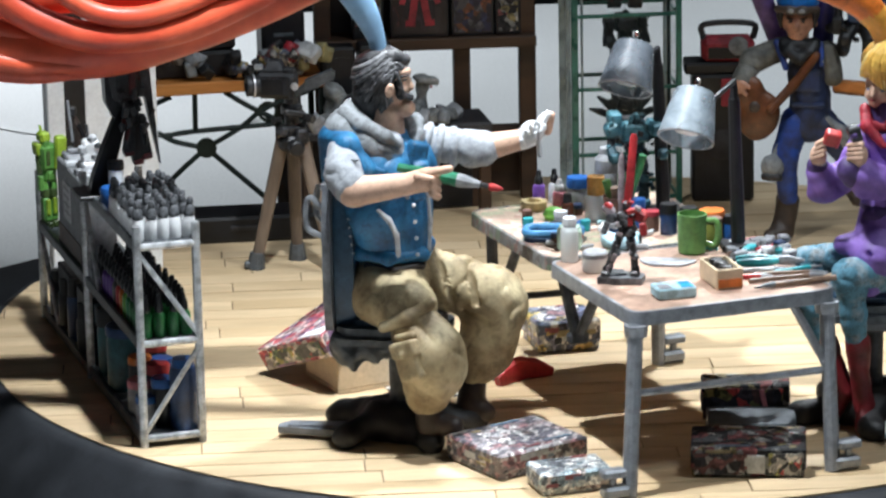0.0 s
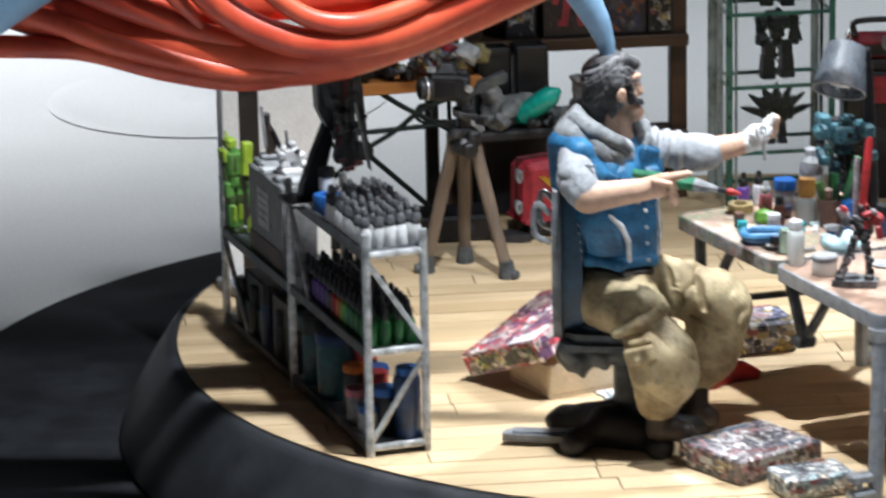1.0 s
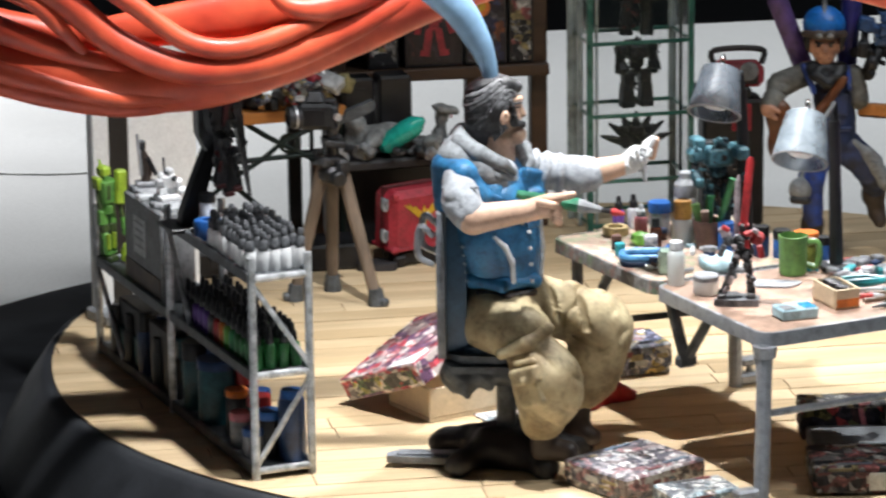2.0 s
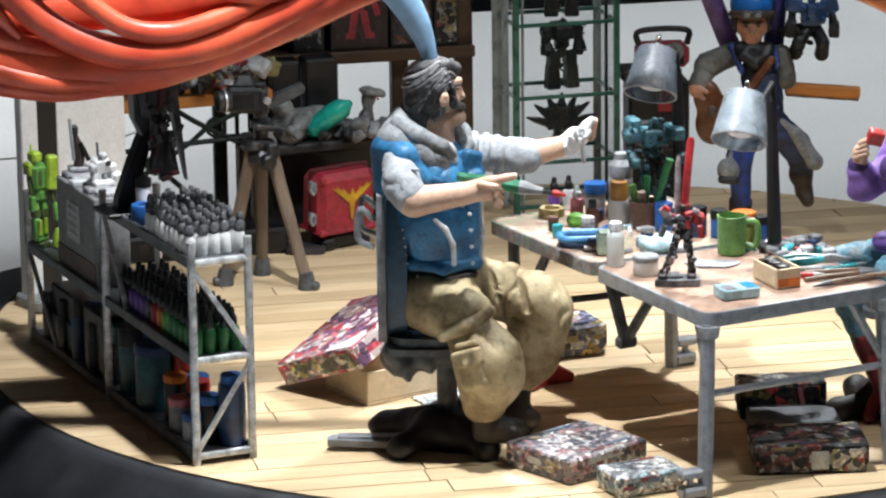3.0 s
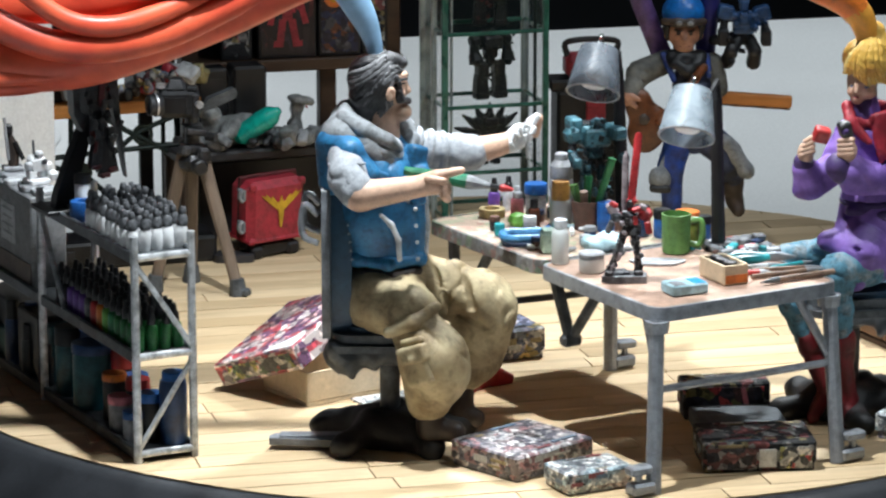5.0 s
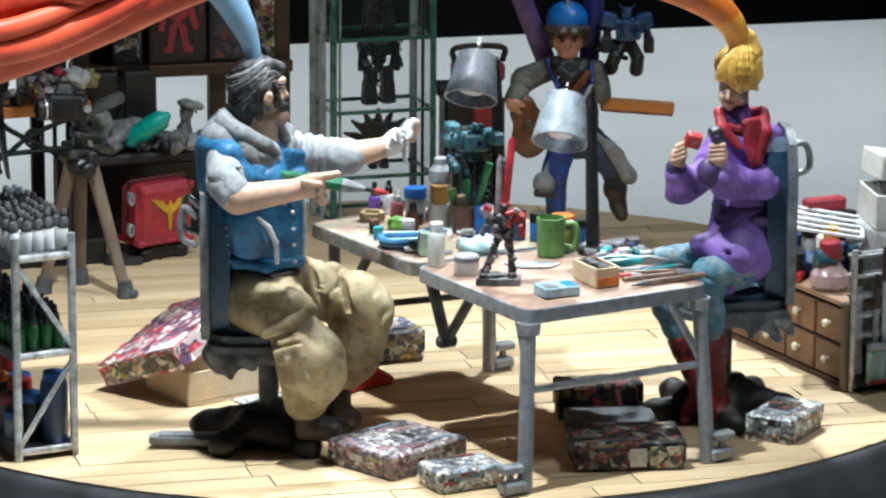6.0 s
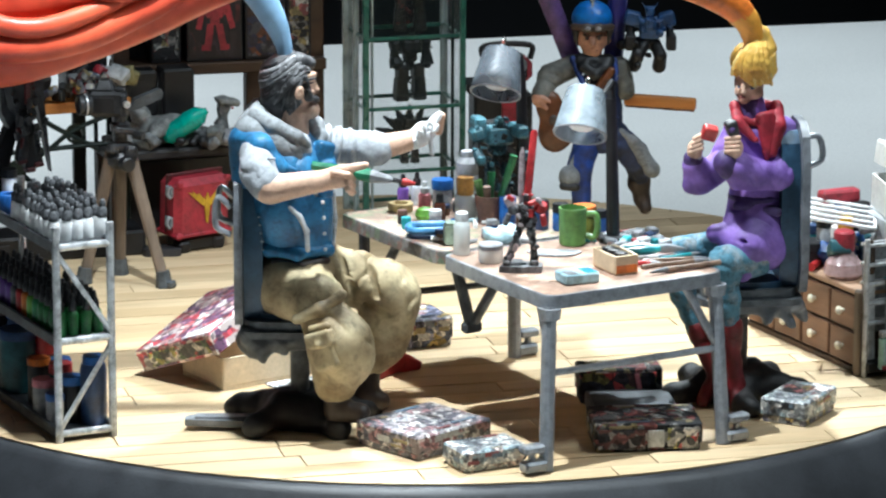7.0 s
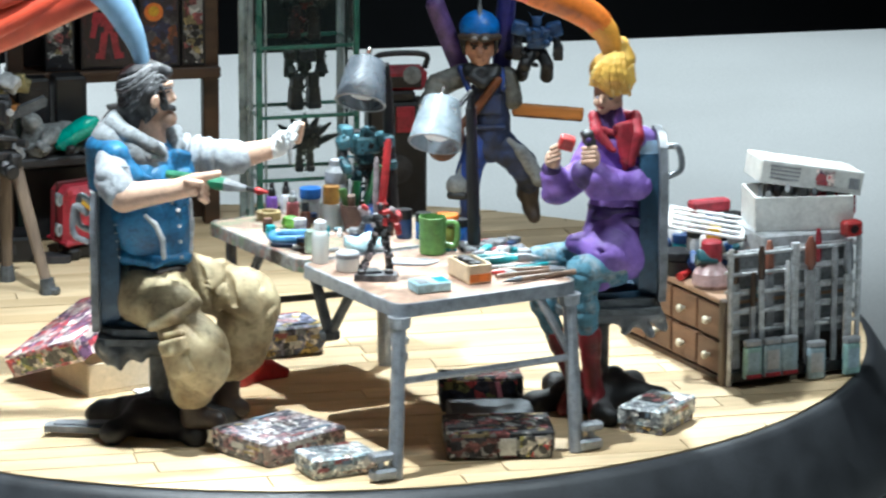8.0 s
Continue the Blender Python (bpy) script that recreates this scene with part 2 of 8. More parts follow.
    def done(self, name, mats, parent=None, label="", angle=35, at=(0, 0, 0), rz=0.0, category="", group="", kind="", tilt=(0, 0)):
        me = bpy.data.meshes.new(name)
        me.from_pydata([[K * x for x in p] for p in self.v], [], self.f)
        mats = mats if isinstance(mats, (list, tuple)) else [mats]
        for m in mats:
            me.materials.append(m)
        if len(mats) > 1:
            me.polygons.foreach_set("material_index", self.m)
        me.polygons.foreach_set("use_smooth", [True] * len(me.polygons))
        me.set_sharp_from_angle(angle=radians(angle))
        ob = new(name, me)
        ob.parent = parent
        ob.matrix_basis = pose(*[K * v for v in at], tilt[0], tilt[1], rz)
        return tagged(ob, label, category, group, kind)


def curve(points, steps=8):
    """A smooth line through points (Catmull-Rom); each point may carry extra numbers."""
    p = [np.array(q, float) for q in points]
    p = [2 * p[0] - p[1], *p, 2 * p[-1] - p[-2]]
    out = []
    for i in range(1, len(p) - 2):
        for s in range(steps):
            t = s / steps
            out.append(0.5 * (2 * p[i] + (p[i + 1] - p[i - 1]) * t + (2 * p[i - 1] - 5 * p[i] + 4 * p[i + 1] - p[i + 2]) * t**2 + (3 * p[i] - p[i - 1] - 3 * p[i + 1] + p[i + 2]) * t**3))
    return out + [p[-2]]


def strand(shape, points, n=14, flat=0.8, steps=8):
    """A tapering lock through (x, y, z, radius)."""
    c = curve(points, steps)
    return shape.tube([q[:3] for q in c], [max(0.003, q[3]) for q in c], n, flat)


def rounded(w, d, r, n=5):
    """Outline of a w by d rectangle with round corners, about the origin."""
    out = []
    for cx, cy, a0 in ((w / 2 - r, d / 2 - r, 0), (-w / 2 + r, d / 2 - r, 90), (-w / 2 + r, -d / 2 + r, 180), (w / 2 - r, -d / 2 + r, 270)):
        for k in range(n + 1):
            a = radians(a0 + 90 * k / n)
            out.append((cx + r * math.cos(a), cy + r * math.sin(a)))
    return out


class Blob:
    """Rounded bodies melted into one skin, for modelled figures. Each group keeps its own paint."""

    def __init__(self):
        self.groups, self.cur = [], None

    def group(self, mat_index, k=0.03, folds=0.0, freq=18.0, crease=0.0, axis=(0.3, 0.2, 1.0)):
        """folds are soft swells; crease carves narrow wandering grooves across the given axis."""
        self.cur = []
        self.groups.append((mat_index, k, folds, freq, self.cur, crease, axis))
        return self

    def cut(self, a, b, r1, r2=None):
        self.cur.append(("x", np.array(a, float), np.array(b, float), r1, r1 if r2 is None else r2))
        return self

    def cone(self, a, b, r1, r2=None):
        self.cur.append(("c", np.array(a, float), np.array(b, float), r1, r1 if r2 is None else r2))
        return self

    def ell(self, c, r, rot=None):
        self.cur.append(("e", np.array(c, float), np.array(r if hasattr(r, "__len__") else (r, r, r), float), np.array(rot or Matrix.Identity(3)), 0))
        return self

    def box(self, c, h, r=0.01, rot=None):
        self.cur.append(("b", np.array(c, float), np.array(h, float), np.array(rot or Matrix.Identity(3)), r))
        return self

    @staticmethod
    def dist(q, p):
        if q[0] in "cx":
            ab = q[2] - q[1]
            t = np.clip(((p - q[1]) @ ab) / max(1e-9, ab @ ab), 0, 1)
            return np.linalg.norm(p - q[1] - t[..., None] * ab, axis=-1) - (q[3] + (q[4] - q[3]) * t)
        d = (p - q[1]) @ q[3]
        if q[0] == "e":
            k0, k1 = np.linalg.norm(d / q[2], axis=-1), np.linalg.norm(d / q[2] ** 2, axis=-1)
            return k0 * (k0 - 1) / np.maximum(k1, 1e-9)
        e = np.abs(d) - q[2] + q[4]
        return np.linalg.norm(np.maximum(e, 0), axis=-1) + np.minimum(e.max(-1), 0) - q[4]

    @staticmethod
    def bounds(q):
        if q[0] in "cx":
            r = max(q[3], q[4])
            return np.minimum(q[1], q[2]) - r, np.maximum(q[1], q[2]) + r
        e = np.abs(q[3]) @ q[2]
        return q[1] - e, q[1] + e

    def spin(self, first, about, degrees):
        """Turns all groups from the given one on about a standing axis."""
        r, o = np.array(turn(0, 0, degrees)), np.array(about, float)
        for g in self.groups[first:]:
            for i, q in enumerate(g[4]):
                if q[0] in "cx":
                    g[4][i] = (q[0], o + r @ (q[1] - o), o + r @ (q[2] - o), q[3], q[4])
                else:
                    g[4][i] = (q[0], o + r @ (q[1] - o), q[2], r @ q[3], q[4])

    def skin(self, shape, res):
        for index, k, folds, freq, prims, crease, axis in self.groups:
            pad = k + 3 * res + folds
            lo = np.min([self.bounds(q)[0] for q in prims], 0) - pad
            hi = np.max([self.bounds(q)[1] for q in prims], 0) + pad
            n = np.ceil((hi - lo) / res).astype(int) + 1
            axes = [lo[i] + res * np.arange(n[i]) for i in range(3)]
            field = np.full(n, 1.0)
            for q in prims:
                a, b = self.bounds(q)
                s = [slice(max(0, int((a[i] - pad - lo[i]) / res)), min(n[i], int((b[i] + pad - lo[i]) / res) + 2)) for i in range(3)]
                g = np.stack(np.meshgrid(*[axes[i][s[i]] for i in range(3)], indexing="ij"), -1)
                d, old = self.dist(q, g), field[tuple(s)]
                if q[0] == "x":
                    field[tuple(s)] = np.maximum(old, -d)
                    continue
                h = np.clip(0.5 + 0.5 * (old - d) / k, 0, 1)
                field[tuple(s)] = old * (1 - h) + d * h - k * h * (1 - h)
            if folds:
                x, y, z = np.meshgrid(*axes, indexing="ij")
                w = np.sin(freq * (x + 0.6 * z) + 2.2 * np.sin(0.5 * freq * y)) + np.sin(freq * (0.8 * y - 1.1 * z) + 1.7 * np.sin(0.6 * freq * x))
                w2 = np.sin(2.3 * freq * (x - 0.5 * y + 0.7 * z) + 2.0 * np.sin(1.1 * freq * z + freq * y))
                field = field + folds * (0.5 * w + 0.25 * w2)
            if crease:
                x, y, z = np.meshgrid(*axes, indexing="ij")
                w = freq * (axis[0] * x + axis[1] * y + axis[2] * z) + 1.3 * np.sin(0.45 * freq * (x - y)) + 0.9 * np.sin(0.7 * freq * (y + 0.6 * z) + 1.0)
                live = 0.5 + 0.5 * np.sin(0.38 * freq * (x + 1.7 * y - 0.8 * z) + 0.6)
                field = field + crease * live * (1 - np.abs(np.sin(0.5 * w))) ** 3
            shape.use(index)
            self.net(shape, field, lo, res)
        return shape

    @staticmethod
    def net(shape, f, lo, res):
        """Surface nets: one point in each cell that the skin crosses, one face at each crossed edge."""
        s = f < 0
        c = [s[a : s.shape[0] - 1 + a, b : s.shape[1] - 1 + b, d : s.shape[2] - 1 + d] for a in (0, 1) for b in (0, 1) for d in (0, 1)]
        cnt = sum(x.astype(int) for x in c)
        cell = (cnt > 0) & (cnt < 8)
        idx = np.full(cell.shape, -1)
        at = np.argwhere(cell)
        idx[cell] = np.arange(len(at))
        tot, num = np.zeros((len(at), 3)), np.zeros(len(at))
        corner = [(a, b, d) for a in (0, 1) for b in (0, 1) for d in (0, 1)]
        val = [f[at[:, 0] + a, at[:, 1] + b, at[:, 2] + d] for a, b, d in corner]
        for i in range(8):
            for j in range(i + 1, 8):
                if sum(abs(x - y) for x, y in zip(corner[i], corner[j])) == 1:
                    cross = (val[i] < 0) != (val[j] < 0)
                    t = np.where(cross, val[i] / np.where(cross, val[i] - val[j], 1), 0)
                    p = np.array(corner[i]) + t[:, None] * (np.array(corner[j]) - np.array(corner[i]))
                    tot += np.where(cross[:, None], p, 0)
                    num += cross
        pts = lo + res * (at + tot / num[:, None])
        faces = []
        for ax in range(3):
            o1, o2 = (ax + 1) % 3, (ax + 2) % 3
            sl = [slice(1, m - 1) for m in f.shape]
            sl[ax] = slice(0, f.shape[ax] - 1)
            up = list(sl)
            up[ax] = slice(1, f.shape[ax])
            x0, x1 = s[tuple(sl)], s[tuple(up)]
            e = np.argwhere(x0 != x1)
            if not len(e):
                continue
            flip = x0[tuple(e.T)]
            base = e + np.array([0 if i == ax else 1 for i in range(3)])
            q = []
            for d1, d2 in ((-1, -1), (0, -1), (0, 0), (-1, 0)):
                b = base.copy()
                b[:, o1] += d1
                b[:, o2] += d2
                q.append(idx[tuple(b.T)])
            q = np.stack(q, 1)
            q[~flip] = q[~flip][:, ::-1]
            faces.append(q)
        if faces:
            shape.add(pts.tolist(), np.concatenate(faces).tolist())


# ---- setting: base, floor, table below, backdrop ----
FLOOR_R = 2.71


def build_setting():
    s = Shape().box((0, -2, -0.78), (44, 24, 0.5), 0.05)
    s.done("table_surface", WHITE, label="large plain white display table top", category="table", kind="structure")
    s = Shape().prism([(-24, 13), (24, 13), (24, 13.6), (-24, 13.6)], -8, 14)
    s.done("backdrop", DARK, label="dark hall far behind the white table", category="backdrop", kind="structure")
    base = thing("round_base", (0, 0, -0.53), label="round satin black display base with a stepped rim", category="base", kind="structure")
    Shape().lathe([(3.22, 0), (3.26, 0.02), (3.26, 0.06), (3.23, 0.075)], c=(-0.6, 0.6, 0), n=160).done("plate", BLACK, base)
    Shape().lathe([(2.97, 0.078), (2.985, 0.10), (2.95, 0.20), (2.86, 0.36), (2.775, 0.49), (2.755, 0.512), (2.735, 0.520), (2.70, 0.520), (2.70, 0.49)], n=160).done("rim", BLACK, base)


def clip(poly, nx, ny, d):
    out = []
    for i, a in enumerate(poly):
        b = poly[(i + 1) % len(poly)]
        da, db = a[0] * nx + a[1] * ny - d, b[0] * nx + b[1] * ny - d
        if da <= 0:
            out.append(a)
        if da * db < 0:
            t = da / (da - db)
            out.append((a[0] + t * (b[0] - a[0]), a[1] + t * (b[1] - a[1])))
    return out


def build_floor():
    rng = random.Random(4)
    floor = Shape().lathe([(FLOOR_R - 0.01, -0.04), (FLOOR_R - 0.01, -0.008)], n=128).done("floor", JOINT, label="round floor of pale wooden planks with dark joints", category="floor", kind="structure")
    w, gap, sides = 0.155, 0.0055, 128
    y = -FLOOR_R - 0.02
    while y < FLOOR_R:
        x = -FLOOR_R - rng.uniform(0, 1.2)
        while x < FLOOR_R:
            ln = rng.uniform(0.95, 1.5)
            poly = [(x + gap / 2, y + gap / 2), (x + ln - gap / 2, y + gap / 2), (x + ln - gap / 2, y + w - gap / 2), (x + gap / 2, y + w - gap / 2)]
            if any(px * px + py * py < FLOOR_R**2 for px, py in poly):
                for k in range(sides):
                    a = 2 * math.pi * (k + 0.5) / sides
                    if len(poly) > 2:
                        poly = clip(poly, math.cos(a), math.sin(a), FLOOR_R)
                if len(poly) > 2:
                    h = rng.uniform(-0.002, 0.001)
                    Shape().prism(poly, -0.008, h).done("plank", FLOORWOOD, floor)
            x += ln
        y += w


build_setting()

# ---- work tables, chairs, figures ----
VIEW = -14.4  # the figures' common turn

SKIN = mat("painted_skin", (0.66, 0.43, 0.31), 0.5, var=0.18, scale=10, bump=0.05, wash=0.25)
SHIRT = mat("grey_white_cloth", (0.37, 0.39, 0.42), 0.8, var=0.2, scale=20, bump=0.2, wash=0.35)
HOOD = mat("grey_cloth", (0.235, 0.25, 0.265), 0.8, var=0.3, scale=20, bump=0.2, wash=0.5)
VEST = mat("blue_vest_paint", (0.026, 0.16, 0.33), 0.5, var=0.4, scale=12, second=(0.014, 0.09, 0.20), bump=0.15, wash=0.6)
KHAKI = mat("khaki_cloth", (0.45, 0.375, 0.225), 0.7, var=0.40, scale=6, second=(0.24, 0.17, 0.085), bump=0.12, wash=0.55)
BLACKHAIR = mat("black_grey_hair", (0.075, 0.075, 0.08), 0.5, var=0.7, scale=14, second=(0.014, 0.014, 0.016), bump=0.3, amount=0.56)
GREYHAIR = mat("grey_hair_streak", (0.19, 0.19, 0.20), 0.5, var=0.5, scale=18, bump=0.2)
BROWNSHOE = mat("brown_leather", (0.055, 0.038, 0.030), 0.5, var=0.4)
PURPLE = mat("purple_cloth", (0.24, 0.135, 0.46), 0.6, var=0.35, scale=10, second=(0.15, 0.075, 0.32), bump=0.1, wash=0.3)
DKPURPLE = mat("dark_purple", (0.075, 0.04, 0.16), 0.6, var=0.4)
YELLOW = mat("yellow_hair", (0.74, 0.46, 0.09), 0.5, var=0.3, scale=10, second=(0.62, 0.32, 0.05), bump=0.1, wash=0.15)
PALEHAIR = mat("pale_yellow_hair", (0.80, 0.58, 0.20), 0.5, var=0.2, scale=12, wash=0.1)
ORANGE = mat("orange_paint", (0.85, 0.22, 0.03), 0.4, var=0.3, scale=4, bump=0.04)
SCARF = mat("red_scarf", (0.34, 0.018, 0.034), 0.55, var=0.45, scale=9, bump=0.15)
DENIM = mat("torn_denim", (0.075, 0.19, 0.26), 0.7, var=0.5, scale=16, second=(0.36, 0.36, 0.35), bump=0.2, wash=0.8, amount=0.36)
REDBOOT = mat("red_boot", (0.17, 0.012, 0.016), 0.45, var=0.4)
GREY = mat("grey_plastic", (0.33, 0.34, 0.36), 0.5, var=0.35, scale=12)
LTGREY = mat("pale_grey_plastic", (0.56, 0.58, 0.60), 0.5, var=0.25, scale=12)
GREEN = mat("green_plastic", (0.04, 0.26, 0.09), 0.4, var=0.3, scale=12)
REDP = mat("red_plastic", (0.48, 0.03, 0.03), 0.4, var=0.3, scale=12)
BLUEP = mat("blue_plastic", (0.025, 0.12, 0.40), 0.35, var=0.3, scale=12)
WHITEP = mat("white_plastic", (0.78, 0.79, 0.80), 0.45, var=0.06, scale=6, wash=0.10)
BLACKP = mat("black_plastic", (0.010, 0.010, 0.012), 0.45, var=0.5, scale=12)
MUGGREEN = mat("mug_green", (0.12, 0.27, 0.07), 0.4, var=0.25, scale=10)
CREAM = mat("cream_card", (0.66, 0.53, 0.36), 0.65, var=0.12, scale=6, wash=0.12)
PAINTED = speckle("paint_spattered_top", [(0.46, 0.34, 0.26), (0.50, 0.37, 0.28), (0.44, 0.33, 0.25), (0.36, 0.36, 0.24), (0.52, 0.40, 0.30), (0.47, 0.35, 0.27), (0.52, 0.48, 0.42), (0.44, 0.27, 0.21), (0.48, 0.35, 0.27)], 8, fleck=0.22)
PAINTED_RIM = speckle("paint_spattered_rim", [(0.17, 0.17, 0.17), (0.14, 0.13, 0.12), (0.14, 0.18, 0.12), (0.22, 0.21, 0.20), (0.20, 0.12, 0.10), (0.17, 0.17, 0.17)], 12, fleck=0.3)

SHELL = mat("worn_grey_shell", (0.20, 0.215, 0.24), 0.45, var=0.45, scale=10)


def folding_table(at, rz, w, d, h, top_mat, rim_mat, label, legs):
    t = thing("folding_table", at, rz, label, "table", "work tables")
    Shape().prism(rounded(w - 0.03, d - 0.03, 0.05), h - 0.03, h, c=(0, 0, 0)).done("tabletop", top_mat, t)
    s = Shape()
    o, i = rounded(w, d, 0.07), rounded(w - 0.032, d - 0.032, 0.054)
    n = len(o)
    vs = [(x, y, h - 0.055) for x, y in o] + [(x, y, h - 0.006) for x, y in o] + [(x * 0.995, y * 0.995, h + 0.002) for x, y in o] + [(x, y, h + 0.003) for x, y in i] + [(x, y, h - 0.055) for x, y in i]
    fs = [(r * n + k, r * n + (k + 1) % n, (r + 1) % 5 * n + (k + 1) % n, (r + 1) % 5 * n + k) for r in range(5) for k in range(n)]
    s.add(vs, fs).done("edge_band", rim_mat, t)
    for x, y, fx, fy, side in legs:
        Shape().tube([(x, y, h - 0.05), (fx, fy, 0.0)], 0.031, 10).cyl((x, y, h - 0.10), (x, y, h - 0.052), 0.045, 0.05, 10).done("leg", STEEL, t)
        foot = Shape().box((fx + 0.06 * side, fy, 0.032), (0.11, 0.07, 0.05), 0.018).cyl((fx + 0.07 * side, fy, 0.05), (fx + 0.07 * side, fy, 0.10), 0.015)
        foot.box((fx + 0.07 * side, fy, 0.108), (0.10, 0.06, 0.035), 0.014).done("foot_clamp", STEEL, t)
    return t


T1 = folding_table((0.22, -1.94, 0), 16.5, 0.90, 0.88, 0.72, TABLETOP, STEEL, "grey folding work table with a stained pinkish top", [(-0.42, -0.41, -0.50, -0.52, -1), (0.41, -0.41, 0.372, -0.55, 1)])
Shape().tube([(-0.45, -0.455, 0.40), (0.395, -0.465, 0.40)], 0.016, 8).done("cross_bar", STEEL, T1)
Shape().tube([(-0.40, -0.30, 0.67), (-0.44, -0.44, 0.47)], 0.018, 8).done("brace", STEEL, T1)
Shape().tube([(0.27, -0.40, 0.66), (0.385, -0.46, 0.42)], 0.018, 8).done("brace", STEEL, T1)
Shape().tube([(-0.41, 0.36, 0.67), (-0.375, 0.30, 0.43)], 0.026, 8).tube([(-0.36, 0.10, 0.67), (-0.365, 0.28, 0.45)], 0.022, 8).box((-0.37, 0.30, 0.42), (0.09, 0.05, 0.05), 0.014).done("folded_leg", DSTEEL, T1)
T2 = folding_table((-0.035, -1.06, 0), 17.0, 0.89, 0.90, 0.72, PAINTED, PAINTED_RIM, "grey folding table spattered with many paints", [(0.33, 0.18, 0.345, 0.187, 1)])
Shape().tube([(-0.385, 0.31, 0.67), (-0.395, 0.27, 0.0)], 0.026, 8).tube([(-0.375, 0.02, 0.67), (-0.395, 0.27, 0.30)], 0.022, 8).done("leg", DSTEEL, T2)
Shape().tube([(-0.385, 0.29, 0.36), (0.335, 0.18, 0.36)], 0.016, 8).done("cross_bar", DSTEEL, T2)

FOOTBLACK = mat("black_foot_rubber", (0.014, 0.013, 0.014), 0.6, var=0.5, scale=10, bump=0.3)


def swivel_chair(at, rz, seat_z, back_h, label, lean=0.0, skirt=1.0):
    """A swivel chair whose backrest stands at local -x."""
    c = thing("swivel_chair", at, rz, label, "chair", "swivel chairs")
    Shape().prism(rounded(0.46, 0.44, 0.07), 0, 0.03, c=(-0.02, 0, seat_z - 0.03)).prism(rounded(0.42, 0.40, 0.08), 0, 0.045, c=(-0.02, 0, seat_z - 0.005)).done("seat", DSTEEL, c)
    Shape().prism(rounded(0.36, 0.34, 0.08), 0, 0.03, c=(0, 0, seat_z + 0.036)).done("cushion", SEAT, c)
    s = Shape()
    b = [(-0.16, 0), (-0.19, 0.12), (-0.19, back_h - 0.18), (-0.15, back_h - 0.05), (-0.08, back_h), (0.08, back_h), (0.15, back_h - 0.05), (0.19, back_h - 0.18), (0.19, 0.12), (0.16, 0)]
    r = Matrix(((0, 0, 1), (1, 0, 0), (0, 1, 0)))
    s.prism([(x * 1.06, y) for x, y in b][::-1], -0.035, 0.0, rot=turn(0, -lean, 0) @ r, c=(-0.235, 0, seat_z + 0.02)).done("back_shell", SHELL, c)
    Shape().prism([(x * 0.84, y * 0.92 + 0.02) for x, y in b][::-1], 0.002, 0.085, rot=turn(0, -lean, 0) @ r, c=(-0.235, 0, seat_z + 0.02)).done("back_cushion", SEAT, c)
    Shape().cyl((0, 0, 0.10), (0, 0, seat_z - 0.02), 0.042, n=14).cyl((0, 0, seat_z - 0.12), (0, 0, seat_z - 0.028), 0.05, 0.12, 14).done("post", DSTEEL, c)
    foot = Blob().group(0, 0.07, 0.010, 22)
    foot.ell((0, 0, 0.06), (0.17, 0.16, 0.10))
    for a in (18, 88, 160, 232, 304):
        ca, sa = math.cos(radians(a)), math.sin(radians(a))
        foot.cone((0.12 * ca, 0.12 * sa, 0.075), (0.29 * ca, 0.27 * sa, 0.045), 0.065, 0.045)
        foot.ell((0.31 * ca, 0.29 * sa, 0.04), (0.05, 0.045, 0.04))
    foot.skin(Shape(), 0.014).done("foot", FOOTBLACK, c, angle=180)
    return c


CH1 = swivel_chair((-0.95, -1.62, 0), VIEW, 0.46, 0.66, "blue padded swivel chair with grey shell and dark foot")
for k, y in enumerate((-0.10, 0.10)):
    Shape().tube(curve([(-0.285, y, 0.98), (-0.34, y, 1.02), (-0.35, y, 0.90), (-0.285, y, 0.86)], 5), 0.014, 8).done("handle", STEEL, CH1)
sk = Blob().group(0, 0.04, 0.006, 50, 0.010)
sk.box((-0.08, -0.04, 0.425), (0.17, 0.16, 0.045), 0.03).cone((-0.20, -0.14, 0.41), (-0.14, -0.17, 0.385), 0.04, 0.035).cone((0.0, -0.17, 0.42), (0.08, -0.15, 0.42), 0.04).cone((-0.235, -0.10, 0.40), (-0.20, -0.17, 0.345), 0.030, 0.018).cone((-0.17, -0.18, 0.40), (-0.15, -0.20, 0.330), 0.034, 0.014).cone((-0.10, -0.19, 0.41), (-0.06, -0.20, 0.365), 0.032, 0.016)
sk.skin(Shape(), 0.012).done("seat_skirt", DSTEEL, CH1, "ragged grey skirt", angle=180)
Shape().prism([(-0.49, -0.135), (-0.20, -0.165), (-0.18, -0.03), (-0.47, -0.055), (-0.495, -0.09)], 0.022, 0.050).box((-0.33, -0.095, 0.054), (0.24, 0.06, 0.014), 0.006).done("pedal", SHELL, CH1)
CH2 = swivel_chair((1.02, -1.683, 0), 180 + VIEW + 6, 0.50, 0.74, "blue padded swivel chair with steel handle behind")
Shape().tube(curve([(-0.27, 0.05, 1.19), (-0.33, 0.05, 1.185), (-0.345, 0.05, 1.09), (-0.275, 0.05, 1.05)], 6), 0.014, 8).done("handle", STEEL, CH2)
sk = Blob().group(0, 0.04, 0.006, 50, 0.010)
sk.box((-0.08, 0.03, 0.46), (0.18, 0.15, 0.040), 0.03).cone((-0.22, 0.10, 0.45), (-0.27, 0.13, 0.39), 0.036, 0.020).cone((-0.16, 0.15, 0.45), (-0.20, 0.18, 0.375), 0.036, 0.018).cone((-0.08, 0.16, 0.45), (-0.09, 0.19, 0.40), 0.034, 0.020)
sk.skin(Shape(), 0.012).done("seat_skirt", SHELL, CH2, "ragged grey skirt", angle=180)


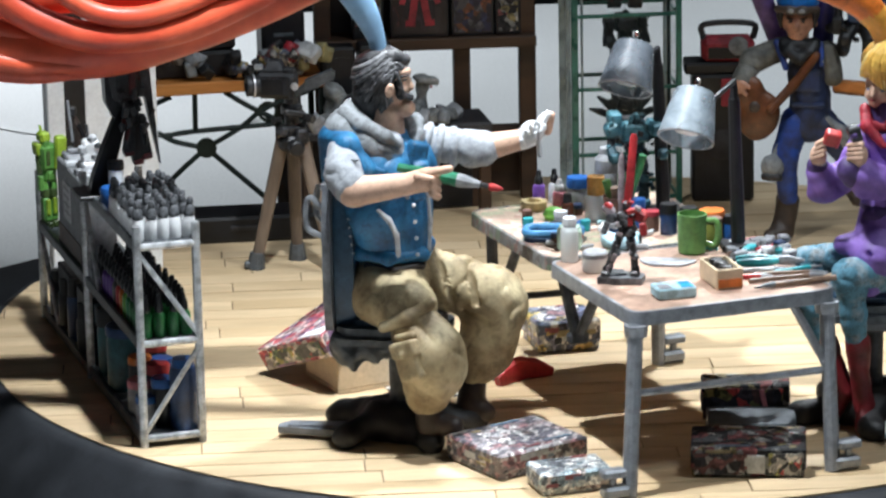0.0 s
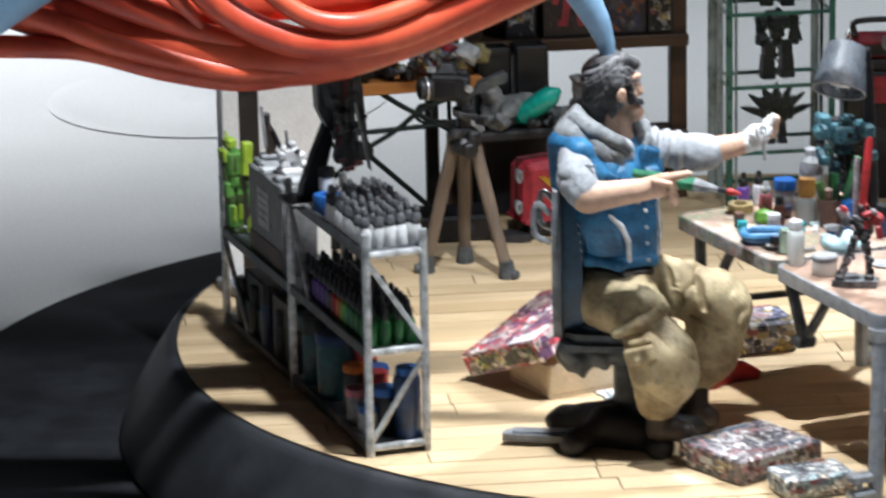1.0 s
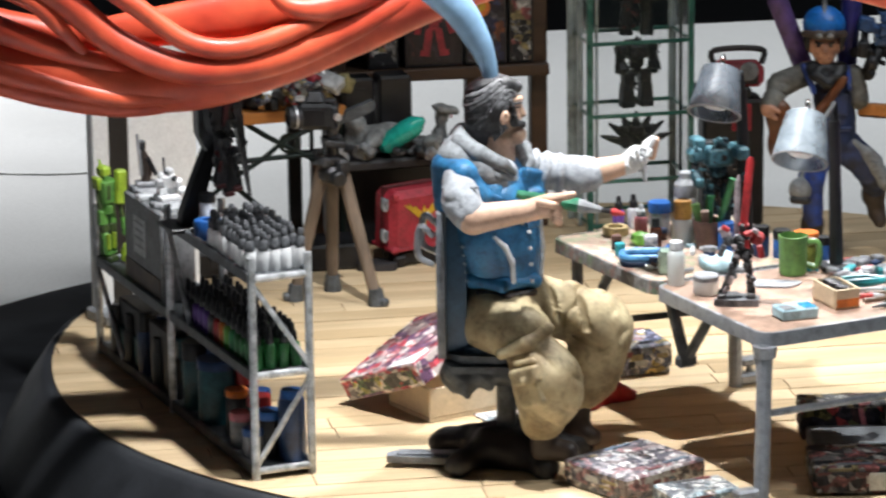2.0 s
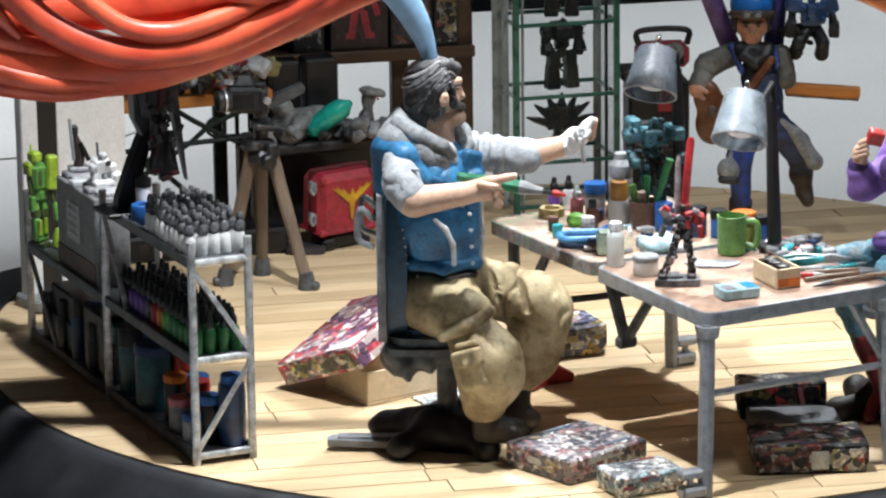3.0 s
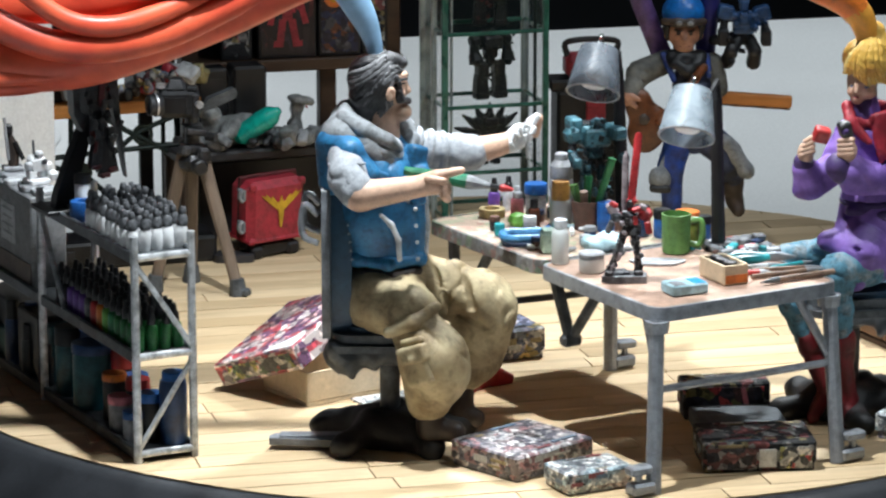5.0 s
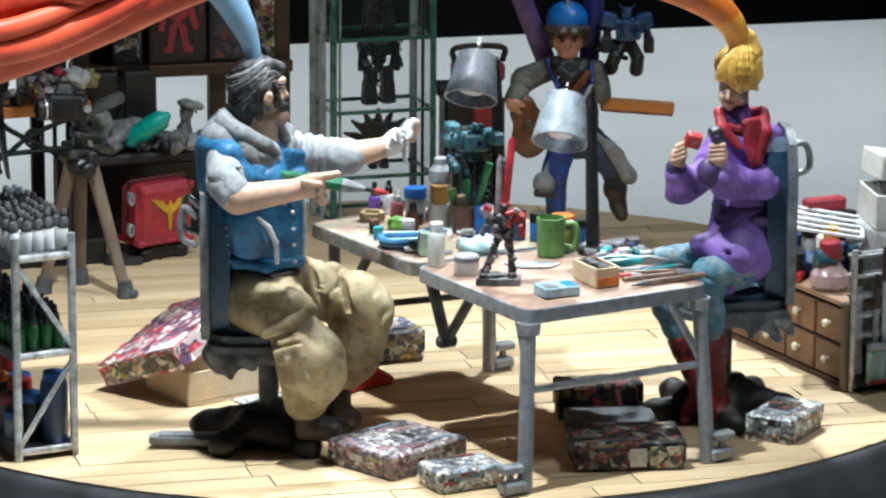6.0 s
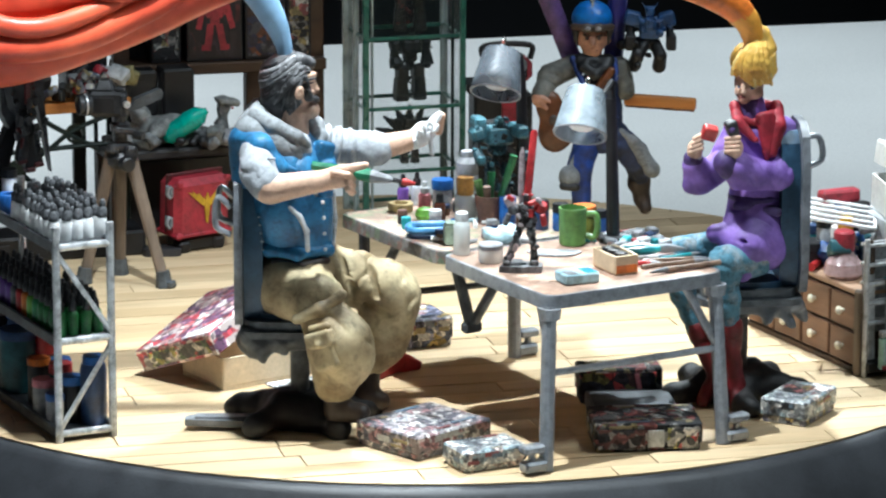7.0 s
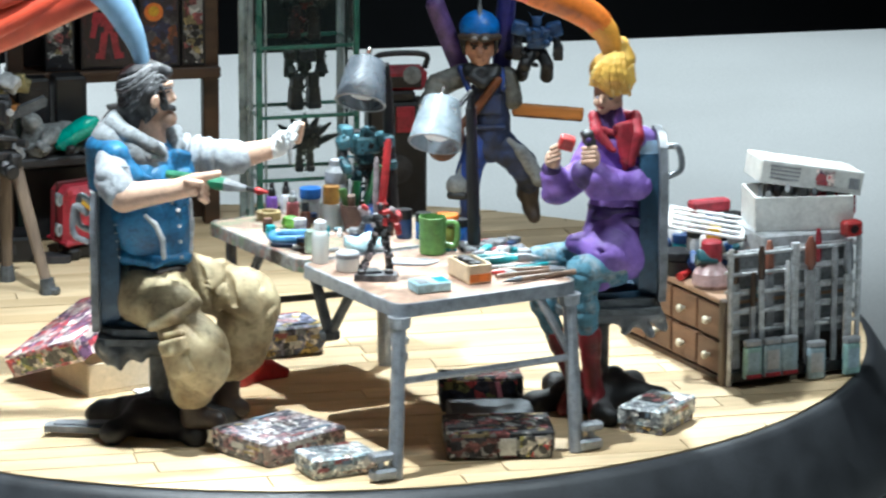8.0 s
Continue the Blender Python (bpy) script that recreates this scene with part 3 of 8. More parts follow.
def man_figure():
    b = Blob()
    # trousers: seat with near thigh, near shin, far leg
    b.group(0, 0.07, 0.0, 46, 0.007, (1.0, 0.3, 0.4)).ell((-0.01, 0.0, 0.69), (0.165, 0.19, 0.095)).cone((-0.05, -0.09, 0.61), (0.085, -0.195, 0.60), 0.128, 0.118)
    b.cut((0.00, -0.335, 0.52), (0.13, -0.33, 0.50), 0.010, 0.016).cut((0.13, -0.33, 0.50), (0.21, -0.27, 0.57), 0.016, 0.010)
    b.group(0, 0.05, 0.0, 52, 0.016, (0.6, 0.1, 1.0)).cone((0.075, -0.185, 0.56), (0.13, -0.24, 0.51), 0.085, 0.098).cone((0.13, -0.24, 0.51), (0.18, -0.265, 0.43), 0.098, 0.130).cone((0.18, -0.265, 0.43), (0.19, -0.25, 0.36), 0.134, 0.129).cone((0.188, -0.25, 0.36), (0.163, -0.233, 0.265), 0.128, 0.096)
    b.group(0, 0.02, 0.003, 40).cone((0.163, -0.233, 0.262), (0.163, -0.231, 0.248), 0.100, 0.094)
    b.group(0, 0.07, 0.0, 58, 0.018, (0.9, 0.0, -0.4)).cone((0.06, 0.06, 0.655), (0.35, 0.11, 0.585), 0.112, 0.118).ell((0.385, 0.12, 0.54), (0.122, 0.12, 0.125)).cone((0.395, 0.12, 0.52), (0.345, 0.12, 0.34), 0.113, 0.105).cone((0.345, 0.12, 0.34), (0.30, 0.12, 0.265), 0.105, 0.085)
    b.cone((0.13, 0.05, 0.73), (0.21, 0.0, 0.63), 0.050, 0.036).cone((0.25, 0.06, 0.70), (0.32, 0.005, 0.60), 0.052, 0.040).cone((0.36, 0.05, 0.62), (0.44, 0.05, 0.50), 0.050, 0.044).cone((0.32, 0.05, 0.42), (0.43, 0.07, 0.40), 0.045, 0.040)
    for x0, z0, x1, z1 in ((0.165, 0.775, 0.235, 0.60), (0.30, 0.735, 0.335, 0.58), (0.275, 0.545, 0.42, 0.470), (0.27, 0.385, 0.40, 0.350)):
        b.cut((x0, 0.005, z0), (x1, -0.035, z1), 0.012, 0.020)
    # sculpted folds: lip of the near thigh over the shin, ridges across the far thigh and knee
    b.group(0, 0.03, 0.0, 46, 0.006).cone((0.0, -0.315, 0.545), (0.10, -0.315, 0.585), 0.024, 0.030).cone((0.10, -0.315, 0.585), (0.19, -0.265, 0.640), 0.030, 0.024)
    # pocket with flap on the shin
    r = turn(0, -20, -32)
    b.group(0, 0.012, 0.003, 40, 0.006).box((0.120, -0.372, 0.42), (0.058, 0.030, 0.080), 0.014, r)
    b.group(0, 0.012, 0.003, 24).box((0.103, -0.390, 0.475), (0.068, 0.026, 0.034), 0.010, r).ell((0.095, -0.420, 0.46), 0.011)
    b.group(0, 0.015).cone((0.06, -0.34, 0.51), (0.13, -0.375, 0.53), 0.014, 0.018)
    # shoes
    b.group(1, 0.03).cone((0.17, -0.23, 0.12), (0.268, -0.25, 0.115), 0.048, 0.044).cone((0.165, -0.23, 0.24), (0.165, -0.23, 0.12), 0.060, 0.052)
    b.group(1, 0.03).cone((0.28, 0.11, 0.09), (0.35, 0.08, 0.075), 0.045, 0.040).cone((0.29, 0.12, 0.20), (0.28, 0.11, 0.10), 0.055, 0.06)
    # shirt: near short sleeve, far sleeve with rolled cuffs
    b.group(2, 0.03, 0.0, 58, 0.010, (0.2, -0.6, 0.8)).ell((-0.06, 0, 1.14), (0.15, 0.18, 0.14)).cone((-0.165, -0.18, 1.235), (-0.160, -0.26, 1.17), 0.076, 0.074).cone((-0.160, -0.26, 1.17), (-0.140, -0.285, 1.145), 0.074, 0.070)
    b.group(2, 0.012, 0.005, 36, 0.010, (1, 0, 0)).cone((-0.150, -0.280, 1.155), (-0.128, -0.295, 1.13), 0.075, 0.073)
    for k in range(3):
        b.group(2, 0.010).cone((-0.235 + 0.01 * k, -0.235 - 0.012 * k, 1.215 - 0.042 * k), (-0.09 + 0.006 * k, -0.30, 1.235 - 0.040 * k), 0.010, 0.008)
    b.group(2, 0.03, 0.0, 70, 0.012, (1.0, 0.1, 0.1)).cone((0.05, 0.15, 1.20), (0.20, 0.19, 1.185), 0.080, 0.070).cone((0.20, 0.19, 1.185), (0.30, 0.205, 1.172), 0.068, 0.066)
    b.group(2, 0.01, 0.004, 36).cone((0.285, 0.20, 1.172), (0.325, 0.21, 1.170), 0.080, 0.076)
    for k in range(4):
        x = 0.095 + 0.058 * k
        b.group(2, 0.010, 0.0, 60, 0.006, (0.3, 0.3, 1.0)).ell((x, 0.165 + 0.012 * k, 1.196 - 0.008 * k), (0.033, 0.094 - 0.004 * k, 0.098 - 0.005 * k), turn(0, 20 - 9 * k, 8))
    # vest: back and front halves with an open edge, quilted in panels
    b.group(3, 0.05, 0.0, 75, 0.010, (1.0, 0.3, 0.25)).ell((-0.05, 0.0, 0.97), (0.195, 0.20, 0.19)).cone((-0.01, 0.0, 0.835), (-0.05, 0, 1.12), 0.155, 0.18).ell((-0.06, -0.01, 1.15), (0.185, 0.205, 0.13)).cone((-0.15, -0.15, 1.235), (0.0, -0.15, 1.13), 0.072, 0.07).cone((0.04, 0.11, 1.20), (0.08, 0.10, 1.12), 0.085, 0.08)
    b.cut((0.085, -0.20, 0.78), (0.080, -0.205, 0.98), 0.014).cut((0.080, -0.205, 0.98), (0.02, -0.19, 1.16), 0.014).cut((-0.20, -0.13, 0.80), (-0.23, -0.12, 1.08), 0.010).cut((-0.11, -0.21, 0.82), (-0.12, -0.235, 1.02), 0.006)
    b.group(3, 0.02, 0.003, 20).cone((-0.13, -0.10, 0.80), (0.0, -0.165, 0.79), 0.026, 0.026).cone((0.0, -0.165, 0.79), (0.12, -0.08, 0.795), 0.026, 0.026).cone((0.125, -0.08, 0.79), (0.12, 0.08, 0.80), 0.03).cone((-0.13, -0.10, 0.795), (-0.14, 0.1, 0.80), 0.03)
    b.group(3, 0.015, 0.003, 24).box((0.118, -0.135, 1.07), (0.035, 0.02, 0.04), 0.012, turn(0, 0, 45)).box((-0.03, -0.19, 1.115), (0.05, 0.018, 0.032), 0.012, turn(0, 10, 10))
    # yoke over the near shoulder, far lapel and collar points
    b.group(3, 0.03, 0.0, 60, 0.006).cone((-0.225, -0.115, 1.285), (-0.150, -0.195, 1.265), 0.058, 0.052).cone((-0.150, -0.195, 1.265), (-0.070, -0.215, 1.175), 0.052, 0.042).cone((-0.235, -0.09, 1.26), (-0.225, -0.10, 1.12), 0.060, 0.060)
    b.group(3, 0.012, 0.0, 40).box((0.110, -0.085, 1.215), (0.042, 0.030, 0.050), 0.016, turn(0, 14, 30)).box((0.128, -0.105, 1.145), (0.036, 0.028, 0.040), 0.014, turn(0, -6, 30)).box((-0.045, -0.215, 1.165), (0.050, 0.020, 0.030), 0.012, turn(0, 24, 12))
    # piping, zip and studs
    b.group(4, 0.008).cone((0.045, -0.188, 0.815), (0.040, -0.198, 0.90), 0.012).cone((0.040, -0.198, 0.90), (0.012, -0.207, 0.965), 0.012).cone((0.012, -0.207, 0.965), (-0.030, -0.212, 1.005), 0.012, 0.010)
    b.group(4, 0.008).cone((0.150, -0.075, 0.81), (0.158, -0.07, 0.93), 0.010).cone((0.158, -0.07, 0.93), (0.150, -0.09, 1.05), 0.010)
    for k in range(4):
        b.group(4, 0.01).ell((0.118 - 0.003 * k, -0.155 - 0.006 * k, 0.81 + 0.07 * k), 0.011)
    for k in range(5):
        b.group(4, 0.01).ell((-0.148 - 0.004 * k, -0.165 - 0.002 * k, 0.81 + 0.036 * k), 0.008)
    # belt
    b.group(1, 0.01).cone((-0.10, -0.12, 0.745), (0.02, -0.165, 0.74), 0.018).cone((0.02, -0.165, 0.74), (0.12, -0.08, 0.745), 0.018)
    # hood: stacked rolls round the neck
    b.group(5, 0.05, 0.0, 70, 0.008, (0.6, 0, 1.0)).cone((-0.16, 0.03, 1.35), (-0.18, -0.09, 1.30), 0.075, 0.085).cone((-0.18, -0.09, 1.30), (-0.08, -0.15, 1.26), 0.075, 0.06).cone((-0.08, -0.15, 1.26), (0.02, -0.155, 1.19), 0.055, 0.03)
    for k in range(4):
        z, e = 1.385 - 0.048 * k, 0.012 * k
        b.group(5, 0.010, 0.0, 60, 0.004, (0.5, 0, 1.0)).cone((-0.06, 0.12, z + 0.01), (-0.17 - e, 0.03, z), 0.034, 0.042).cone((-0.17 - e, 0.03, z), (-0.17 - e, -0.10 - e, z - 0.015), 0.042, 0.044).cone((-0.17 - e, -0.10 - e, z - 0.015), (-0.09, -0.165 - 0.5 * e, z - 0.045), 0.042, 0.038).cone((-0.09, -0.165 - 0.5 * e, z - 0.045), (0.0 - 0.016 * k, -0.17, z - 0.085 + 0.004 * k), 0.038, 0.030)
        b.cone((0.0 - 0.016 * k, -0.17, z - 0.085 + 0.004 * k), (0.045 - 0.02 * k, -0.14, z - 0.125 + 0.012 * k), 0.03, 0.016)
    b.group(5, 0.03, 0.0, 100, 0.012).cone((-0.05, 0.13, 1.33), (0.06, 0.10, 1.30), 0.055, 0.042).cone((0.06, 0.10, 1.30), (0.09, 0.02, 1.26), 0.042, 0.03).cone((0.09, 0.02, 1.26), (0.08, -0.05, 1.20), 0.03, 0.02)
    # shirt showing at the neck
    b.group(2, 0.02).cone((0.0, -0.10, 1.25), (0.06, -0.12, 1.05), 0.06, 0.035)
    # head: long face in profile, ear, brow and nose
    h = Blob()
    h.group(6, 0.016).ell((-0.012, 0, 1.480), (0.084, 0.080, 0.100)).cone((0.062, -0.004, 1.510), (0.078, -0.004, 1.472), 0.009, 0.013).ell((0.052, -0.008, 1.385), (0.040, 0.048, 0.038)).cone((-0.02, -0.01, 1.38), (-0.02, 0, 1.27), 0.062, 0.066).cone((0.040, -0.052, 1.540), (0.064, -0.010, 1.538), 0.016, 0.016).ell((0.048, -0.046, 1.470), (0.020, 0.020, 0.018))
    h.cut((0.064, -0.056, 1.508), (0.080, -0.030, 1.508), 0.011).cut((0.078, -0.045, 1.408), (0.094, -0.020, 1.406), 0.006)
    h.group(6, 0.008).ell((0.010, -0.116, 1.480), (0.019, 0.014, 0.031), turn(0, 14, 0)).cut((0.016, -0.134, 1.488), (0.017, -0.134, 1.474), 0.010)
    # eye and brow
    h.group(7, 0.004).cone((0.054, -0.062, 1.512), (0.068, -0.048, 1.511), 0.005, 0.004).cone((0.048, -0.066, 1.528), (0.074, -0.036, 1.526), 0.006, 0.005)
    # mass of swept-back hair, then locks laid over it in waves
    h.group(7, 0.02, 0.003, 30).ell((-0.060, 0.005, 1.515), (0.108, 0.106, 0.118)).cone((-0.085, -0.015, 1.44), (-0.095, -0.005, 1.385), 0.082, 0.062).cone((0.00, -0.03, 1.595), (0.050, 0.0, 1.585), 0.045, 0.026)
    rs = random.Random(8)
    for side in (-1, 1):
        for k in range(30 if side < 0 else 14):
            u = k / (29 if side < 0 else 13)
            x0, z0 = 0.076 - 0.052 * u, 1.598 - 0.072 * u
            x1, z1 = -0.170 + 0.150 * u ** 1.4, 1.560 - 0.185 * u ** 0.6
            ph, lift, pts = rs.uniform(0, 6), rs.uniform(0.0, 0.030), []
            for i in range(9):
                t = i / 8
                x = x0 + (x1 - x0) * t + rs.uniform(-0.002, 0.002)
                z = z0 + (z1 - z0) * t ** 1.25 + (0.055 - 0.035 * u + lift) * math.sin(math.pi * t) * (1 - t) + 0.010 * math.sin(7 * t + ph)
                x, z = x + 0.050, z - 1.500
                out = math.hypot(x / 0.118, z / 0.132)
                if out > 1:
                    x, z = x / out, z / out
                pts.append((x - 0.050, side * (0.016 + 0.094 * math.sqrt(max(0.0, 1 - min(1.0, out) ** 2.6))), z + 1.500))
            h.group(9 if k % 4 == 1 else 7, 0.004)
            fat = rs.uniform(0.8, 1.35)
            for i, (p0, p1) in enumerate(zip(pts, pts[1:])):
                f = lambda j: fat * (0.004 + 0.0065 * math.sin(math.pi * min(1.0, (j + 0.8) / 9)))
                h.cone(p0, p1, f(i), f(i + 1))
    # bushy sideburn running into the moustache, hair tucked behind the ear
    for k in range(12):
        u = k / 11
        p0 = Vector((0.034 + 0.012 * math.sin(3 * u), -0.094 + 0.010 * u, 1.545 - 0.085 * u))
        p1 = Vector((0.046 + 0.024 * u, -0.082 + 0.034 * u, 1.490 - 0.052 * u))
        h.group(9 if k % 5 == 2 else 7, 0.005).cone(p0, p1, 0.010, 0.006)
    h.group(7, 0.010, 0.003, 60).cone((0.038, -0.076, 1.500), (0.046, -0.070, 1.452), 0.016, 0.018).cone((0.046, -0.068, 1.450), (0.078, -0.030, 1.436), 0.017, 0.010).cone((0.078, -0.030, 1.436), (0.084, -0.008, 1.424), 0.010, 0.005)
    for k in range(7):
        u = k / 6
        h.group(7 if k % 3 else 9, 0.006).cone((0.004 - 0.012 * u, -0.110 + 0.02 * u, 1.470 - 0.045 * u), (0.016 - 0.050 * u, -0.098 + 0.01 * u, 1.432 - 0.050 * u), 0.012, 0.007)
    # near arm
    b.group(6, 0.025).cone((-0.105, -0.305, 1.105), (0.13, -0.328, 1.150), 0.062, 0.044).ell((-0.115, -0.303, 1.112), (0.068, 0.062, 0.062)).ell((0.185, -0.333, 1.165), (0.062, 0.042, 0.048)).cone((0.20, -0.35, 1.20), (0.295, -0.36, 1.222), 0.021, 0.016)
    for k in range(3):
        b.group(6, 0.008).cone((0.222, -0.372, 1.178 - 0.027 * k), (0.238, -0.335, 1.155 - 0.027 * k), 0.018)
    b.group(6, 0.010).cone((0.16, -0.365, 1.19), (0.225, -0.385, 1.185), 0.016, 0.014)
    # far arm in a torn white glove
    b.group(6, 0.025).cone((0.30, 0.21, 1.165), (0.49, 0.25, 1.205), 0.062, 0.042)
    b.group(8, 0.02, 0.008, 40, 0.010).ell((0.535, 0.255, 1.235), (0.055, 0.036, 0.045)).cone((0.49, 0.25, 1.205), (0.53, 0.255, 1.23), 0.048)
    for k in range(3):
        b.group(8, 0.010).cone((0.545 + 0.014 * k, 0.225, 1.25 + 0.012 * k), (0.575 + 0.012 * k, 0.235, 1.30 + 0.008 * k), 0.017)
    for k in range(11):
        x, z = 0.50 + 0.009 * k, 1.20 + 0.008 * k
        b.group(8, 0.004).box((x, 0.205 + rs.uniform(-0.008, 0.008), z + rs.uniform(-0.02, 0.035)), (rs.uniform(0.006, 0.012), 0.008, rs.uniform(0.014, 0.028)), 0.004, turn(rs.uniform(-20, 20), rs.uniform(-50, 40), 0))
    b.group(6, 0.012).box((0.598, 0.25, 1.275), (0.022, 0.022, 0.050), 0.014, turn(0, 12, 0))
    b.group(4, 0.01).box((0.560, 0.215, 1.215), (0.010, 0.010, 0.080), 0.005, turn(0, -6, 0))
    s = Shape()
    b.skin(s, 0.0085)
    h.skin(s, 0.0055)
    return s.done("seated_man_statue", [KHAKI, BROWNSHOE, SHIRT, VEST, LTGREY, HOOD, SKIN, BLACKHAIR, WHITEP, GREYHAIR], at=(-0.95, -1.62, 0), rz=VIEW, angle=180, label="painted miniature of a seated man in blue vest and khaki trousers", category="figurine", group="painted figurines")


def girl_figure():
    b = Blob()
    # jeans
    b.group(0, 0.03, 0.002, 80, 0.010).cone((-0.08, 0.02, 0.70), (-0.35, -0.06, 0.69), 0.072, 0.060).cone((-0.355, -0.07, 0.68), (-0.335, -0.09, 0.50), 0.058, 0.054).cone((-0.335, -0.09, 0.50), (-0.26, -0.10, 0.30), 0.052, 0.042)
    b.group(0, 0.04, 0.002, 80, 0.012).cone((-0.03, -0.14, 0.67), (-0.165, -0.235, 0.675), 0.085, 0.070).cone((-0.165, -0.235, 0.67), (-0.150, -0.22, 0.50), 0.064, 0.052).cone((-0.150, -0.22, 0.50), (-0.130, -0.21, 0.36), 0.050, 0.042)
    # boots
    b.group(1, 0.025, 0.005, 24, 0.008).cone((-0.265, -0.10, 0.33), (-0.19, -0.12, 0.15), 0.048, 0.040).cone((-0.19, -0.12, 0.13), (-0.24, -0.17, 0.035), 0.040, 0.030)
    b.group(1, 0.025, 0.005, 24, 0.008).cone((-0.130, -0.205, 0.37), (-0.110, -0.19, 0.12), 0.050, 0.040).cone((-0.105, -0.19, 0.10), (-0.110, -0.265, 0.035), 0.040, 0.030)
    b.group(1, 0.02).cone((-0.131, -0.205, 0.385), (-0.128, -0.203, 0.355), 0.053).cone((-0.268, -0.10, 0.345), (-0.258, -0.102, 0.315), 0.051)
    # coat: skirt over the lap, torso, two bell sleeves
    b.group(2, 0.06, 0.0, 50, 0.010, (0.9, 0.5, 0.25)).ell((-0.02, -0.05, 0.74), (0.14, 0.145, 0.13)).cone((-0.11, -0.10, 0.775), (-0.20, -0.12, 0.775), 0.07, 0.042).cone((-0.06, -0.16, 0.72), (-0.085, -0.19, 0.63), 0.10, 0.055).ell((0.03, -0.08, 0.69), (0.088, 0.10, 0.085))
    b.cone((-0.005, 0, 1.17), (-0.015, -0.01, 0.90), 0.122, 0.112).cone((-0.105, -0.03, 1.205), (0.100, 0.02, 1.205), 0.068, 0.062).cone((-0.015, -0.01, 0.90), (-0.02, -0.04, 0.80), 0.112, 0.125)
    b.cut((-0.16, -0.255, 0.80), (-0.02, -0.215, 0.735), 0.014, 0.010).cut((0.00, -0.22, 0.84), (0.07, -0.20, 0.66), 0.012, 0.010).cut((-0.13, -0.10, 0.885), (0.10, -0.10, 0.865), 0.022, 0.016).cut((-0.09, -0.125, 0.925), (0.08, -0.12, 0.935), 0.008)
    b.group(2, 0.03, 0.0, 62, 0.014, (0.8, 0.2, 0.6)).cone((0.100, 0.01, 1.195), (0.085, -0.11, 1.035), 0.064, 0.060).cone((0.070, -0.11, 1.035), (-0.05, -0.18, 1.06), 0.054, 0.062).cone((-0.05, -0.18, 1.06), (-0.115, -0.205, 1.09), 0.062, 0.074).cone((0.06, -0.13, 1.01), (-0.12, -0.20, 1.02), 0.032, 0.030)
    b.group(2, 0.03, 0.0, 62, 0.014, (0.8, 0.2, 0.6)).cone((-0.125, -0.05, 1.185), (-0.20, -0.10, 1.06), 0.060, 0.060).cone((-0.20, -0.10, 1.06), (-0.275, -0.13, 1.02), 0.055, 0.060).cone((-0.22, -0.11, 1.01), (-0.325, -0.13, 0.985), 0.03, 0.028).cone((-0.275, -0.13, 1.02), (-0.298, -0.15, 1.085), 0.062, 0.055)
    # dark lining in the sleeves
    b.group(3, 0.01).cone((-0.15, -0.215, 1.10), (-0.165, -0.22, 1.115), 0.063, 0.058).cone((-0.30, -0.155, 1.09), (-0.305, -0.16, 1.115), 0.048, 0.044)
    # collar and scarf
    b.group(2, 0.02).cone((-0.035, -0.01, 1.26), (-0.045, -0.01, 1.335), 0.065, 0.056)
    b.group(4, 0.012, 0.0, 110, 0.010, (1, 0.2, 0.2)).cone((-0.122, -0.040, 1.330), (-0.108, -0.100, 1.270), 0.024, 0.027).cone((-0.108, -0.100, 1.270), (-0.035, -0.132, 1.195), 0.027, 0.016)
    b.group(4, 0.012, 0.0, 110, 0.010, (1, 0.2, 0.2)).cone((0.060, -0.040, 1.325), (0.066, -0.090, 1.250), 0.032, 0.036).cone((0.066, -0.090, 1.250), (0.040, -0.116, 1.140), 0.036, 0.026)
    b.group(4, 0.012, 0.0, 110, 0.010, (1, 0.2, 0.2)).cone((0.030, -0.085, 1.285), (0.018, -0.120, 1.150), 0.020, 0.022).cone((0.018, -0.120, 1.150), (0.020, -0.122, 1.115), 0.022, 0.014)
    b.group(4, 0.012, 0.0, 110, 0.008, (1, 0.2, 0.2)).cone((-0.10, 0.0, 1.310), (0.0, 0.06, 1.315), 0.024, 0.026).cone((0.0, 0.06, 1.315), (0.066, -0.02, 1.315), 0.026, 0.028)
    # belt, and the coat fold under it with its shading put into the dark purple
    b.group(3, 0.02, 0.0, 60, 0.006).ell((-0.018, -0.022, 0.925), (0.126, 0.120, 0.036)).cone((-0.11, -0.12, 0.90), (0.07, -0.13, 0.875), 0.020, 0.024)
    # shirt cuff at the far wrist
    b.group(8, 0.008).cone((-0.300, -0.160, 1.100), (-0.300, -0.166, 1.125), 0.037, 0.036)
    # head bent forward over the hands: face, lips, eyes with lids and brows
    h = Blob()
    h.group(5, 0.016).ell((-0.058, -0.012, 1.430), (0.064, 0.070, 0.090)).ell((-0.080, -0.048, 1.364), (0.028, 0.028, 0.027)).cone((-0.086, -0.078, 1.425), (-0.090, -0.090, 1.398), 0.008, 0.011).cone((-0.04, 0, 1.37), (-0.04, 0, 1.31), 0.046).ell((-0.030, -0.060, 1.388), (0.026, 0.022, 0.024)).ell((-0.108, -0.052, 1.395), (0.016, 0.020, 0.022))
    h.cut((-0.058, -0.092, 1.418), (-0.034, -0.086, 1.420), 0.010).cut((-0.112, -0.084, 1.422), (-0.102, -0.086, 1.420), 0.008)
    h.group(4, 0.004).cone((-0.100, -0.079, 1.374), (-0.078, -0.083, 1.373), 0.0055, 0.005)
    h.group(8, 0.004).ell((-0.047, -0.081, 1.417), (0.015, 0.006, 0.0085)).ell((-0.107, -0.078, 1.421), (0.008, 0.006, 0.008))
